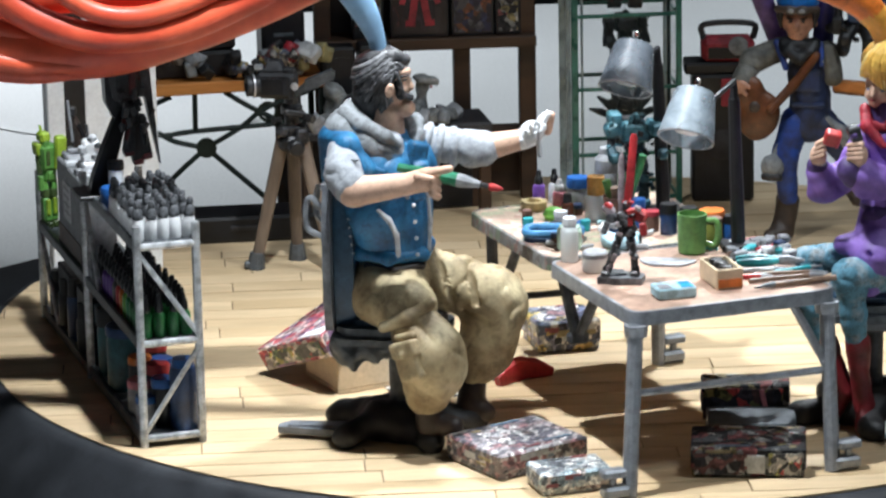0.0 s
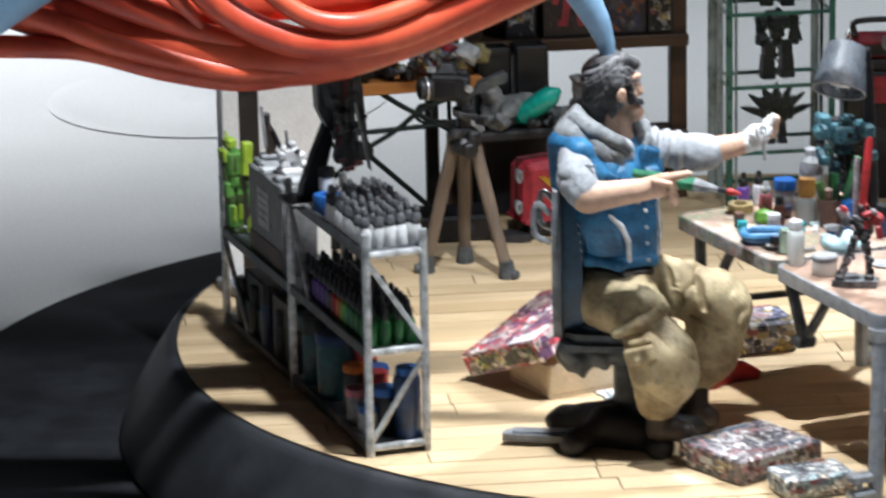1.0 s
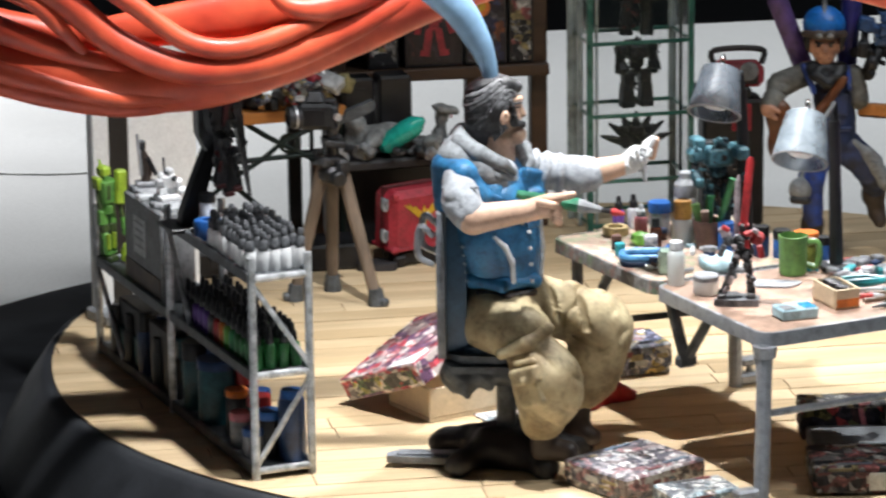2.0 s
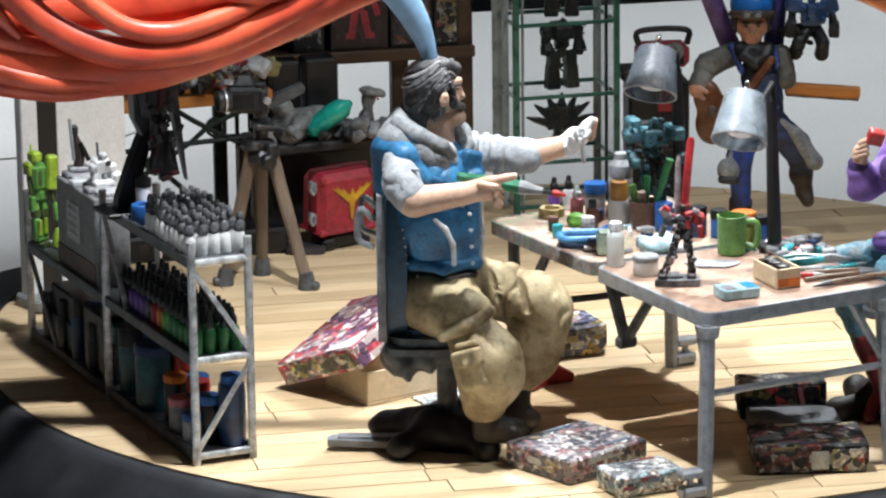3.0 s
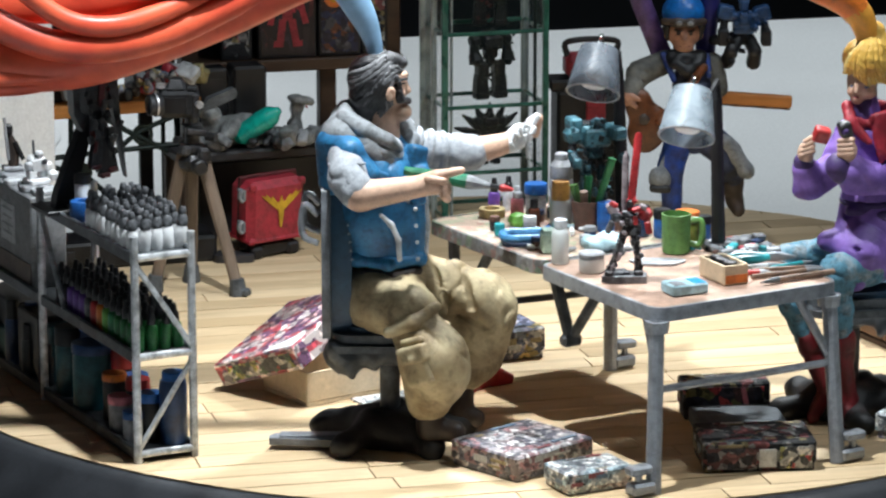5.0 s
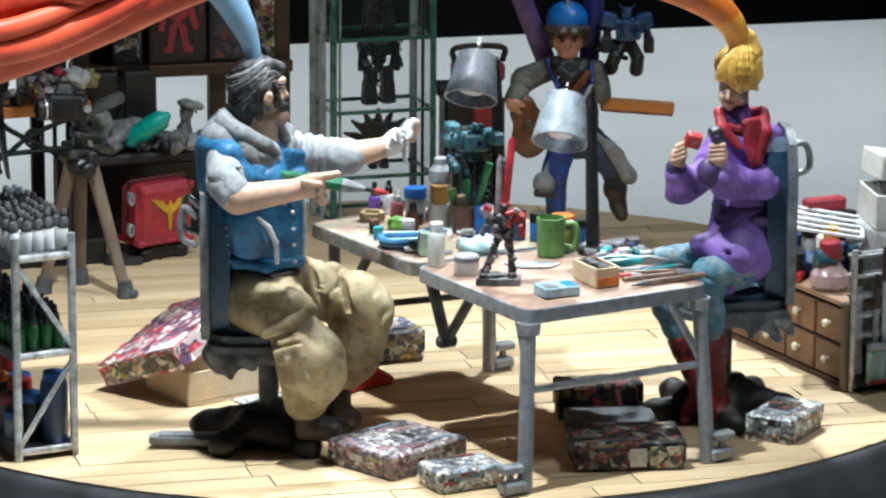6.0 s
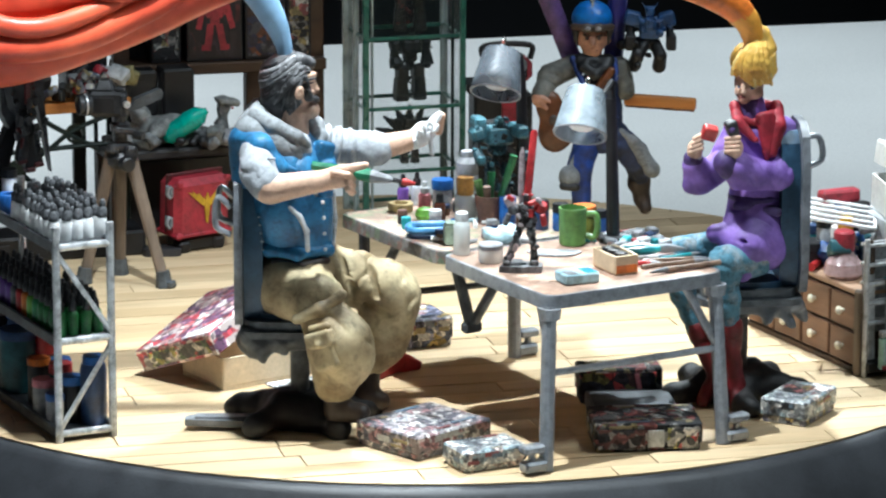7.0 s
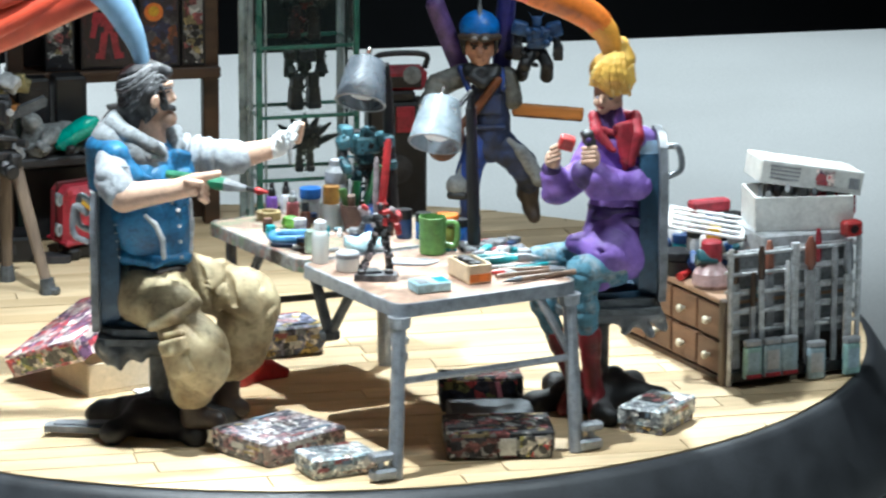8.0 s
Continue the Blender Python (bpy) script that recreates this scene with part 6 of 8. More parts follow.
def tripod():
    t = thing("camera_tripod", (-1.275, 1.08, 0), 0, "wooden tripod with dark metal fittings", "tripod")
    top = Vector((0, 0, 0.66))
    for x, y in ((0.173, -0.162), (-0.185, 0.006), (0.013, 0.15)):
        a = top + Vector((x * 0.22, y * 0.22, 0))
        b = Vector((x, y, 0.05))
        leg = Shape().tube([a, b], [0.034, 0.028], 8, 0.7).done("leg", TRIWOOD, t)
        Shape().tube([b + Vector((0, 0, 0.03)), (x * 1.04, y * 1.04, 0.0)], [0.034, 0.045], 8).box((x * 1.1, y * 1.1, 0.02), (0.09, 0.05, 0.035), 0.012, rot=turn(0, 0, math.degrees(math.atan2(y, x)))).done("foot", DSTEEL, t)
    Shape().lathe([(0.05, 0.58), (0.072, 0.60), (0.076, 0.635), (0.055, 0.66), (0.060, 0.675), (0.060, 0.70), (0.036, 0.71), (0.036, 0.76), (0.052, 0.765), (0.052, 0.80), (0.034, 0.81), (0.034, 0.87)], n=14).box((0.045, -0.05, 0.66), (0.06, 0.07, 0.075), 0.014).box((-0.045, -0.045, 0.685), (0.05, 0.06, 0.05), 0.012, rot=turn(0, 12, 20)).box((0.01, -0.05, 0.775), (0.10, 0.06, 0.03), 0.008, rot=turn(0, 10, 0)).done("head", METALBITS, t)
    Shape().lathe([(0.026, -0.03), (0.038, -0.02), (0.038, 0.022), (0.028, 0.03)], n=14, rot=turn(90, 0, 15), c=(0.012, -0.105, 0.615)).done("tilt_knob", BLACKP, t)
    Shape().cyl((0.06, -0.05, 0.75), (0.10, -0.08, 0.745), 0.022, n=10).done("clamp_knob", METALBITS, t)
    Shape().cyl((-0.06, -0.03, 0.735), (-0.09, -0.06, 0.74), 0.018, n=10).done("clamp_knob", METALBITS, t)
    Shape().tube([(0.0, 0, 0.80), (0.035, -0.02, 0.87), (0.07, -0.03, 0.90)], 0.016, 8).prism([(0.045, 0.865), (0.070, 0.925), (0.195, 0.972), (0.212, 0.955), (0.206, 0.925), (0.10, 0.880)], -0.01, 0.04, rot=turn(90, 0, 0)).done("pan_handle", DSTEEL, t)
    c = thing("photo_camera", (-1.36, 1.06, 0.865), VIEW, "bulky black photo camera with worn silver edges", "camera")
    Shape().box((0.02, 0, 0.050), (0.19, 0.12, 0.135), 0.022).box((0.01, 0.0, 0.135), (0.10, 0.10, 0.055), 0.020, taper=0.72).box((0.085, -0.02, 0.120), (0.05, 0.06, 0.022), 0.008).box((0.105, -0.045, 0.045), (0.03, 0.07, 0.11), 0.012).box((-0.055, -0.01, 0.118), (0.05, 0.07, 0.02), 0.006).done("body", CAMBLACK, c)
    Shape().lathe([(0.050, 0.0), (0.056, 0.01), (0.056, 0.035), (0.050, 0.040), (0.052, 0.062), (0.044, 0.066), (0.038, 0.050)], n=20, rot=turn(0, -90, 24), c=(-0.060, -0.030, 0.045)).done("lens", CAMBLACK, c)
    Shape().lathe([(0.050, 0.0), (0.0575, 0.002), (0.0575, 0.010), (0.050, 0.012)], n=20, rot=turn(0, -90, 24), c=(-0.082, -0.040, 0.045)).done("lens_ring", SILVERISH, c, "worn silver ring on the lens")
    Shape().cyl((-0.06, -0.035, 0.125), (-0.06, -0.035, 0.145), 0.022, n=12).done("dial", SILVERISH, c)
    Shape().cyl((0.118, -0.075, 0.055), (0.126, -0.095, 0.055), 0.018, n=12).done("button", SILVERISH, c)
    Shape().box((0.01, -0.062, 0.045), (0.10, 0.006, 0.075), 0.003).done("rear_screen", BLACKP, c)


def suitcase():
    s = thing("hard_suitcase", (-0.803, 1.70, 0), 23, "worn red hard suitcase with a yellow bird emblem", "suitcase", tilt=(3, 0))
    Shape().box((0, 0, 0.235), (0.335, 0.19, 0.32), 0.034).done("shell", CASERED, s)
    Shape().box((0, -0.004, 0.10), (0.342, 0.194, 0.018), 0.008).done("rib", CASERED, s)
    Shape().box((0, 0.006, 0.255), (0.339, 0.020, 0.310), 0.008).done("seam", DKRED, s)
    Shape().box((0, 0.0, 0.045), (0.24, 0.15, 0.075), 0.014).done("underframe", BLACKP, s)
    for x in (-0.105, 0.105):
        Shape().box((x, -0.05, 0.035), (0.075, 0.08, 0.07), 0.02).done("wheel_block", BLACKP, s)
    for z in (0.17, 0.33):
        Shape().box((-0.170, -0.03, z), (0.026, 0.060, 0.055), 0.010).done("latch", HOOD, s)
        Shape().tube(curve([(-0.178, -0.05, z - 0.03), (-0.194, -0.05, z - 0.015), (-0.194, -0.05, z + 0.015), (-0.178, -0.05, z + 0.03)], 4), 0.009, 6).done("latch_bow", GREY, s)
    for x, z in ((-0.145, 0.372), (0.145, 0.372), (-0.145, 0.10), (0.145, 0.10)):
        Shape().box((x, -0.082, z), (0.036, 0.030, 0.036), 0.012).done("corner_guard", CASERED, s)
    e = Shape()
    for k in (-1, 1):
        e.prism([(0, -0.030), (0.030 * k, -0.008), (0.065 * k, 0.020), (0.120 * k, 0.070), (0.088 * k, 0.058), (0.092 * k, 0.074), (0.060 * k, 0.046), (0.052 * k, 0.058), (0.024 * k, 0.026), (0, 0.015)][:: 1 if k > 0 else -1], 0, 0.004, rot=turn(90, 0, 0), c=(0.015, -0.097, 0.262))
    e.prism([(-0.004, -0.105), (0.004, -0.105), (0.015, -0.03), (0.010, 0.03), (0, 0.055), (-0.010, 0.03), (-0.015, -0.03)], 0, 0.005, rot=turn(90, 0, 0), c=(0.015, -0.097, 0.262))
    e.done("emblem", CASEYEL, s)


tripod()
suitcase()
bench = thing("low_bench", (-0.75, 1.98, 0), 6, "low dark wooden bench crowded with model parts", "bench")
Shape().box((0, 0, 0.475), (0.98, 0.34, 0.05), 0.01).done("bench_top", DKGREY, bench)
for x in (-0.45, 0.45):
    for y in (-0.13, 0.13):
        Shape().box((x, y, 0.225), (0.06, 0.06, 0.45), 0.008).done("leg", BROWN, bench)
# black sheet that puts the darkness under the bench into its colour
Shape().box((0, 0.1, 0.2), (0.86, 0.02, 0.38), 0.004).done("back_panel", BLACKP, bench)
def heap(name, at, rz, seed, size, count, mats, label):
    """A low heap of small model parts grown together, each with its own paint."""
    r, b = random.Random(seed), Blob()
    for k in range(count):
        x, y, z = r.uniform(-size[0], size[0]), r.uniform(-size[1], size[1]), r.uniform(0.02, size[2])
        b.group(k % len(mats), 0.015, 0.005, 40)
        if k % 3:
            b.box((x, y, z), (r.uniform(0.02, 0.05), r.uniform(0.02, 0.05), r.uniform(0.02, 0.045)), 0.01, turn(r.uniform(0, 90), r.uniform(0, 90), r.uniform(0, 90)))
        else:
            b.cone((x, y, z), (x + r.uniform(-0.08, 0.08), y + r.uniform(-0.05, 0.05), z + r.uniform(-0.02, 0.06)), r.uniform(0.018, 0.03), r.uniform(0.012, 0.02))
    s = Shape()
    b.skin(s, 0.011)
    return s.done(name, mats, at=at, rz=rz, angle=50, label=label, category="model parts", kind="stuff")


g = Blob()
g.group(0, 0.025, 0.010, 34, 0.010).cone((-0.12, 0, 0.08), (0.06, 0, 0.09), 0.07, 0.075).ell((-0.14, -0.02, 0.17), (0.055, 0.055, 0.05)).cone((0.06, 0, 0.08), (0.22, -0.02, 0.05), 0.05, 0.04).cone((-0.02, -0.06, 0.12), (-0.10, -0.12, 0.07), 0.04, 0.03)
g.group(1, 0.012, 0.004, 34, 0.006).box((0.300, 0, 0.06), (0.034, 0.034, 0.05), 0.010).box((0.305, 0, 0.125), (0.028, 0.030, 0.040), 0.010, turn(0, 6, 0)).box((0.312, 0, 0.175), (0.034, 0.034, 0.024), 0.008).box((0.328, -0.01, 0.212), (0.056, 0.040, 0.017), 0.008, turn(0, 14, 10)).box((0.300, -0.01, 0.226), (0.036, 0.034, 0.010), 0.006, turn(0, 4, 10)).box((0.372, -0.01, 0.200), (0.018, 0.03, 0.014), 0.005, turn(0, 35, 0)).cone((0.22, -0.02, 0.05), (0.31, 0, 0.04), 0.036)
g.group(2, 0.01).ell((-0.130, -0.06, 0.155), (0.016, 0.014, 0.014)).ell((0.352, -0.035, 0.180), (0.010, 0.010, 0.014))
q = Shape()
g.skin(q, 0.011)
q.done("reclining_robot_statue", [GREYMODEL, GREYMODEL, CASERED], at=(-0.90, 1.93, 0.50), rz=4, angle=180, label="grey model robot lying on its back on a bench", category="robot model")
heap("model_parts", (-0.80, 1.86, 0.50), 6, 2, (0.40, 0.10, 0.07), 34, [GREY, HOOD, GUN, GREYMODEL, GREYMODEL], "heap of grey and black model parts")
heap("model_parts", (-1.55, 2.02, 0.75), 8, 3, (0.40, 0.13, 0.12), 34, [GUN, GREY, HOOD, ARTPURP, DKGREY], "dark heap of model parts on the trestle")
heap("model_parts", (-1.21, 1.92, 0.80), 8, 7, (0.15, 0.08, 0.12), 16, [ARTPURP, CASERED, OLIVE, LTGREY, ARTBLACK], "small heap of colourful printed packs")
# two black blocks added in place of the dark clutter behind the bench
Shape().box((0, 0, 0.19), (0.17, 0.16, 0.38), 0.012).done("equipment_case", BLACKP, at=(-0.82, 2.08, 0.50), rz=4, label="upright black block standing for dark clutter on the bench", category="case", group="black cases")
Shape().box((0, 0, 0.185), (0.18, 0.14, 0.37), 0.012).box((0, -0.073, 0.20), (0.12, 0.006, 0.24), 0.003).done("equipment_case", BLACKP, at=(-1.01, 2.10, 0.50), rz=4, label="second black block added to close a gap beside the first", category="case", group="black cases")
tb = thing("teal_bottle", (-0.81, 1.83, 0.625), -14.4, "translucent teal bottle lying across model parts", "bottle", tilt=(0, -34))
Shape().lathe([(0.03, -0.135), (0.05, -0.11), (0.056, 0.03), (0.05, 0.085), (0.02, 0.12), (0.016, 0.13)], n=16, rot=turn(0, 90, 0)).done("flask", TEALCLEAR, tb)

# wooden shelf unit with printed boxes
unit = thing("wooden_shelf_unit", (-0.48, 2.30, 0), 0, "tall dark brown wooden shelf unit with printed boxes", "shelf")
for x in (-0.59, 0.115, 0.45):
    Shape().box((x, 0.0, 0.72 if abs(x) > 0.3 else 0.40), (0.085, 0.09, 1.44 if abs(x) > 0.3 else 0.80), 0.006).done("post", BROWN, unit)
for z, h in ((0.84, 0.06), (1.40, 0.05), (0.34, 0.05)):
    Shape().box((-0.07, 0, z), (1.12, 0.24, h), 0.006).done("shelf_board", BROWN, unit)
Shape().box((0.1, 0.06, 0.17), (0.75, 0.02, 0.30), 0.004).done("lower_panel", BROWN, unit)
Shape().box((-0.07, 0.11, 1.12), (1.08, 0.014, 0.52), 0.003).done("back_panel", BLACKP, unit)
REDART = speckle("red_robot_art", [(0.012, 0.006, 0.008), (0.012, 0.008, 0.010), (0.05, 0.010, 0.012), (0.015, 0.006, 0.008), (0.012, 0.008, 0.014), (0.02, 0.012, 0.02), (0.01, 0.008, 0.012)], 6, stretch=(1, 1, 0.5))
ORART = speckle("orange_robot_art", [(0.010, 0.010, 0.02), (0.012, 0.016, 0.05), (0.10, 0.03, 0.012), (0.012, 0.010, 0.02), (0.03, 0.012, 0.012), (0.012, 0.020, 0.06), (0.05, 0.05, 0.06)], 9)
for x, w, h, m, lab in ((-0.36, 0.16, 0.40, ARTBLACK, "tall black kit box on a shelf"), (-0.10, 0.30, 0.44, REDART, "kit box with a red robot picture"), (0.17, 0.22, 0.42, ORART, "kit box with orange fire picture"), (0.35, 0.13, 0.38, ARTBLACK, "narrow dark printed kit box")):
    b = thing("kit_box", (-0.48 + x, 2.28, 0.87), 0, lab, "box", "model kit boxes")
    Shape().box((0, 0, h / 2), (w, 0.12, h), 0.006).done("carton", BLACKP, b)
    Shape().box((0, -0.062, h / 2), (w - 0.03, 0.004, h - 0.04), 0.001).done("cover_picture", m, b)
    if m is REDART:
        q = Shape()
        for cx, cz, sx, sz, ry in ((0, 0.27, 0.085, 0.075, 0), (0, 0.325, 0.030, 0.035, 0), (-0.062, 0.28, 0.045, 0.060, 14), (0.062, 0.28, 0.045, 0.060, -14), (-0.078, 0.215, 0.030, 0.085, 12), (0.085, 0.215, 0.030, 0.085, -16), (0, 0.215, 0.050, 0.040, 0), (-0.030, 0.14, 0.036, 0.120, 8), (0.034, 0.14, 0.036, 0.120, -10), (-0.045, 0.075, 0.050, 0.030, 4), (0.052, 0.075, 0.050, 0.030, -4)):
            q.box((cx, -0.065, cz), (sx, 0.003, sz), 0.001, rot=turn(0, ry, 0))
        q.done("printed_figure", CASERED, b, "red robot printed on the cover")
    if m is ORART:
        Shape().lathe([(0.050, 0), (0.050, 0.003)], n=20, rot=turn(90, 0, 0), c=(-0.03, -0.0645, 0.30)).done("printed_sun", ORANGEP, b, "orange fireball printed on the cover")
        Shape().lathe([(0.028, 0), (0.028, 0.003)], n=16, rot=turn(90, 0, 0), c=(-0.03, -0.0665, 0.305)).done("printed_sun", CASEYEL, b, "yellow heart of the fireball")

# trestle with black cases
tre = thing("trestle_table", (-1.55, 2.08, 0), 8, "trestle table with orange wooden top and black frame", "table")
Shape().box((0, 0, 0.72), (0.92, 0.36, 0.06), 0.006).done("tabletop", ORWOOD, tre)
for x in (-0.44, 0.44):
    for y in (-0.15, 0.15):
        Shape().tube([(x, y, 0), (x, y, 0.69)], 0.016, 8).done("leg", DGREEN, tre)
braces = (
    [(-0.44, 0.52), (-0.39, 0.50), (-0.30, 0.45), (-0.15, 0.41)],
    [(-0.44, 0.62), (-0.39, 0.655), (-0.32, 0.68)],
    [(-0.44, 0.56), (-0.41, 0.51), (-0.36, 0.487), (-0.22, 0.498), (0.10, 0.507), (0.44, 0.515)],
    [(-0.20, 0.69), (-0.203, 0.50)],
    [(-0.05, 0.69), (0.06, 0.615), (0.20, 0.535), (0.44, 0.40)],
    [(0.44, 0.69), (0.16, 0.595), (0.02, 0.50), (-0.15, 0.41)],
    [(-0.15, 0.41), (0.14, 0.135), (0.26, 0.02)],
    [(-0.15, 0.41), (-0.25, 0.33), (-0.34, 0.25), (-0.44, 0.14)],
)
for pts in braces:
    Shape().tube(curve([(x, -0.15, z) for x, z in pts], 4), 0.0135, 8).done("brace", DGREEN, tre)
Shape().lathe([(0.050, -0.014), (0.050, 0.014)], n=14, rot=turn(90, 0, 0), c=(-0.15, -0.15, 0.41)).done("brace_joint", DGREEN, tre)
Shape().lathe([(0.052, -0.01), (0.052, 0.01), (0.036, 0.01), (0.036, -0.01)], n=18, rot=turn(90, 0, 0), c=(0.165, -0.152, 0.575), close=False).done("brace_ring", DGREEN, tre)
for x, y, z, s, lab in ((-0.20, 0.04, 0.75, (0.46, 0.22, 0.13), "long flat black case on the trestle"), (-0.16, 0.05, 0.883, (0.38, 0.20, 0.10), "black case stacked on another"), (0.28, 0.08, 0.75, (0.22, 0.18, 0.30), "upright black equipment case")):
    p = turn(0, 0, 8) @ Vector((x, y, 0))
    c = thing("equipment_case", (-1.55 + p.x, 2.08 + p.y, z), 8, lab, "case", "black cases")
    Shape().box((0, 0, s[2] / 2), s, 0.014).done("case_body", BLACKP, c)
    Shape().box((0, -s[1] / 2, s[2] * 0.6), (0.10, 0.014, 0.02), 0.004).done("handle", DSTEEL, c)
lc = thing("equipment_case", (-1.50, 1.72, 0), 2, "long flat black case lying on the floor", "case", "black cases")
Shape().box((0, 0, 0.065), (0.86, 0.27, 0.13), 0.014).done("case_body", BLACKP, lc)
Shape().box((0, -0.137, 0.075), (0.16, 0.016, 0.024), 0.005).done("handle", DKGREY, lc)
for x in (-0.3, 0.3):
    Shape().box((x, -0.137, 0.07), (0.05, 0.012, 0.05), 0.004).done("latch", DKGREY, lc)
Shape().prism(rounded(0.20, 0.13, 0.04), 0, 0.035).done("rubber_pad", DKGREY, at=(-0.985, 1.60, 0), rz=-10, label="dark grey rubber pad on the floor", category="pad")
fr = thing("black_stand", (-1.20, 2.36, 0), 0, "tall black upright stand with thin cross bars", "stand")
Shape().box((-0.085, 0, 0.36), (0.068, 0.06, 0.72), 0.008).done("upright", BLACKP, fr)
Shape().box((0.005, 0, 0.36), (0.020, 0.03, 0.72), 0.004).done("upright", DGREEN, fr)
for z in (0.43, 0.70):
    Shape().tube([(-0.06, 0, z), (0.07, 0, z)], 0.014, 8).done("cross_bar", DGREEN, fr)

# upright white panel with a dark strip
pan = thing("white_partition", (-2.17, 1.06, 0), 24, "upright white panel with a black strip and foot", "partition")
Shape().box((-0.25, 0, 0.72), (0.09, 0.06, 1.44), 0.006).done("side_post", WHITEP, pan)
Shape().box((-0.15, 0.005, 0.72), (0.11, 0.04, 1.44), 0.004).done("dark_strip", BLACKP, pan)
Shape().box((0.09, 0.0, 0.72), (0.37, 0.03, 1.44), 0.004).done("panel", WHITEP, pan)
Shape().box((-0.25, -0.06, 0.03), (0.14, 0.22, 0.06), 0.012).done("foot", GREY, pan)

# glass cabinet with model robots
GLASS = clear("cabinet_glass", (0.06, 0.10, 0.09), 0.03, 0.05)
# side panes: pale reflections put into the glass colour and opacity
SIDEGLASS = clear("pale_side_glass", (0.34, 0.38, 0.38), 0.12, 0.22)
EDGE = mat("green_glass_edge", (0.035, 0.16, 0.12), 0.3, var=0.3, scale=10)
PALEEDGE = mat("pale_glass_edge", (0.40, 0.47, 0.46), 0.3, var=0.2, scale=10)
cab = thing("glass_cabinet", (0.445, 2.22, 0), 2, "tall glass display cabinet with green edges", "cabinet")
W, D, H = 0.53, 0.36, 1.50
for x, y, m, t in ((-W / 2, -D / 2, EDGE, 0.034), (W / 2, -D / 2, EDGE, 0.030), (-W / 2, D / 2, PALEEDGE, 0.060), (W / 2, D / 2, PALEEDGE, 0.040), (-W / 2 + 0.04, -D / 2 + 0.02, PALEEDGE, 0.012), (W / 2 - 0.05, -D / 2 + 0.02, DGREEN, 0.014), (-W / 2, 0.02, PALEEDGE, 0.028)):
    Shape().box((x, y, H / 2), (t, 0.022, H), 0.004).done("corner_post", m, cab)
for z in (0.04, 0.27, 0.61, 0.985, 1.33, 1.48):
    Shape().box((0, 0, z), (W - 0.03, D - 0.03, 0.012), 0.002).done("glass_shelf", GLASS, cab).visible_shadow = False
    for x, y, w, d in ((0, -D / 2 + 0.005, W - 0.03, 0.012), (0, D / 2 - 0.005, W - 0.03, 0.012), (-W / 2 + 0.005, 0, 0.012, D - 0.03), (W / 2 - 0.005, 0, 0.012, D - 0.03)):
        Shape().box((x, y, z), (w, d, 0.02), 0.003).done("shelf_edge", EDGE, cab)
for x, y, w, d in ((0, -D / 2 - 0.002, W, 0.006), (-W / 2 - 0.002, 0, 0.006, D), (W / 2 + 0.002, 0, 0.006, D)):
    Shape().box((x, y, H / 2), (w, d, H - 0.02), 0.001).done("pane", GLASS if d < 0.1 else SIDEGLASS, cab).visible_shadow = False


def spikes(q, s):
    for k in range(7):
        a = radians(20 + 140 * k / 6)
        q.use(1).tube([(0, 0, 0.45 * s), (0.45 * s * math.cos(a), 0.0, (0.45 + 0.45 * math.sin(a)) * s), (0.66 * s * math.cos(a), 0.0, (0.45 + 0.62 * math.sin(a)) * s)], [0.08 * s, 0.065 * s, 0.02 * s], 6)


robot("robot_statue", (0.46, 2.18, 0.62), 10, 0.40, [BLACKP, GUN, BLACKP], "dark model robot inside a glass cabinet", (0.3, 0.2), 1.12, bulk=1.7)
robot("robot_statue", (0.46, 2.18, 0.995), -10, 0.385, [GUN, BLACKP, DKRED], "black model robot on the upper glass shelf", (0.4, 0.8), 1.2, bulk=1.7)
robot("robot_statue", (0.46, 2.18, 0.28), 0, 0.30, [BLACKP, GUN, BLACKP], "dark spiked model robot on the lower shelf", (0.2, 0.2), 1.1, spikes, bulk=1.3)

# black column with a red case
col = thing("speaker_column", (0.93, 2.15, 0), -5, "tall black speaker column", "speaker")
Shape().box((0.02, 0, 0.33), (0.315, 0.20, 0.66), 0.015).done("cabinet", BLACKP, col)
Shape().box((-0.03, 0, 0.69), (0.29, 0.19, 0.06), 0.012).done("top_plate", BLACKP, col)
Shape().lathe([(0.07, 0), (0.08, 0.01), (0.05, 0.02)], n=18, rot=turn(90, 0, 0), c=(0.02, -0.10, 0.30)).done("speaker_cone", DKGREY, col)
Shape().box((0.06, -0.105, 0.57), (0.10, 0.02, 0.14), 0.01).done("front_panel", CASERED, col)
rc = thing("red_radio", (0.975, 2.13, 0.72), -5, "red and black portable radio with a carrying handle", "radio")
Shape().box((0, 0, 0.062), (0.27, 0.15, 0.124), 0.03).done("body", CASERED, rc)
Shape().box((0, -0.078, 0.05), (0.20, 0.01, 0.06), 0.004).done("grille", BLACKP, rc)
Shape().tube(curve([(-0.12, 0, 0.11), (-0.115, 0, 0.185), (0.125, 0, 0.185), (0.13, 0, 0.11)], 5), 0.016, 8).done("handle", DKGREY, rc)
Shape().lathe([(0.045, 0), (0.05, 0.01), (0.03, 0.015)], n=16, rot=turn(90, 0, 0), c=(0.05, -0.078, 0.09)).done("dial", HOOD, rc)


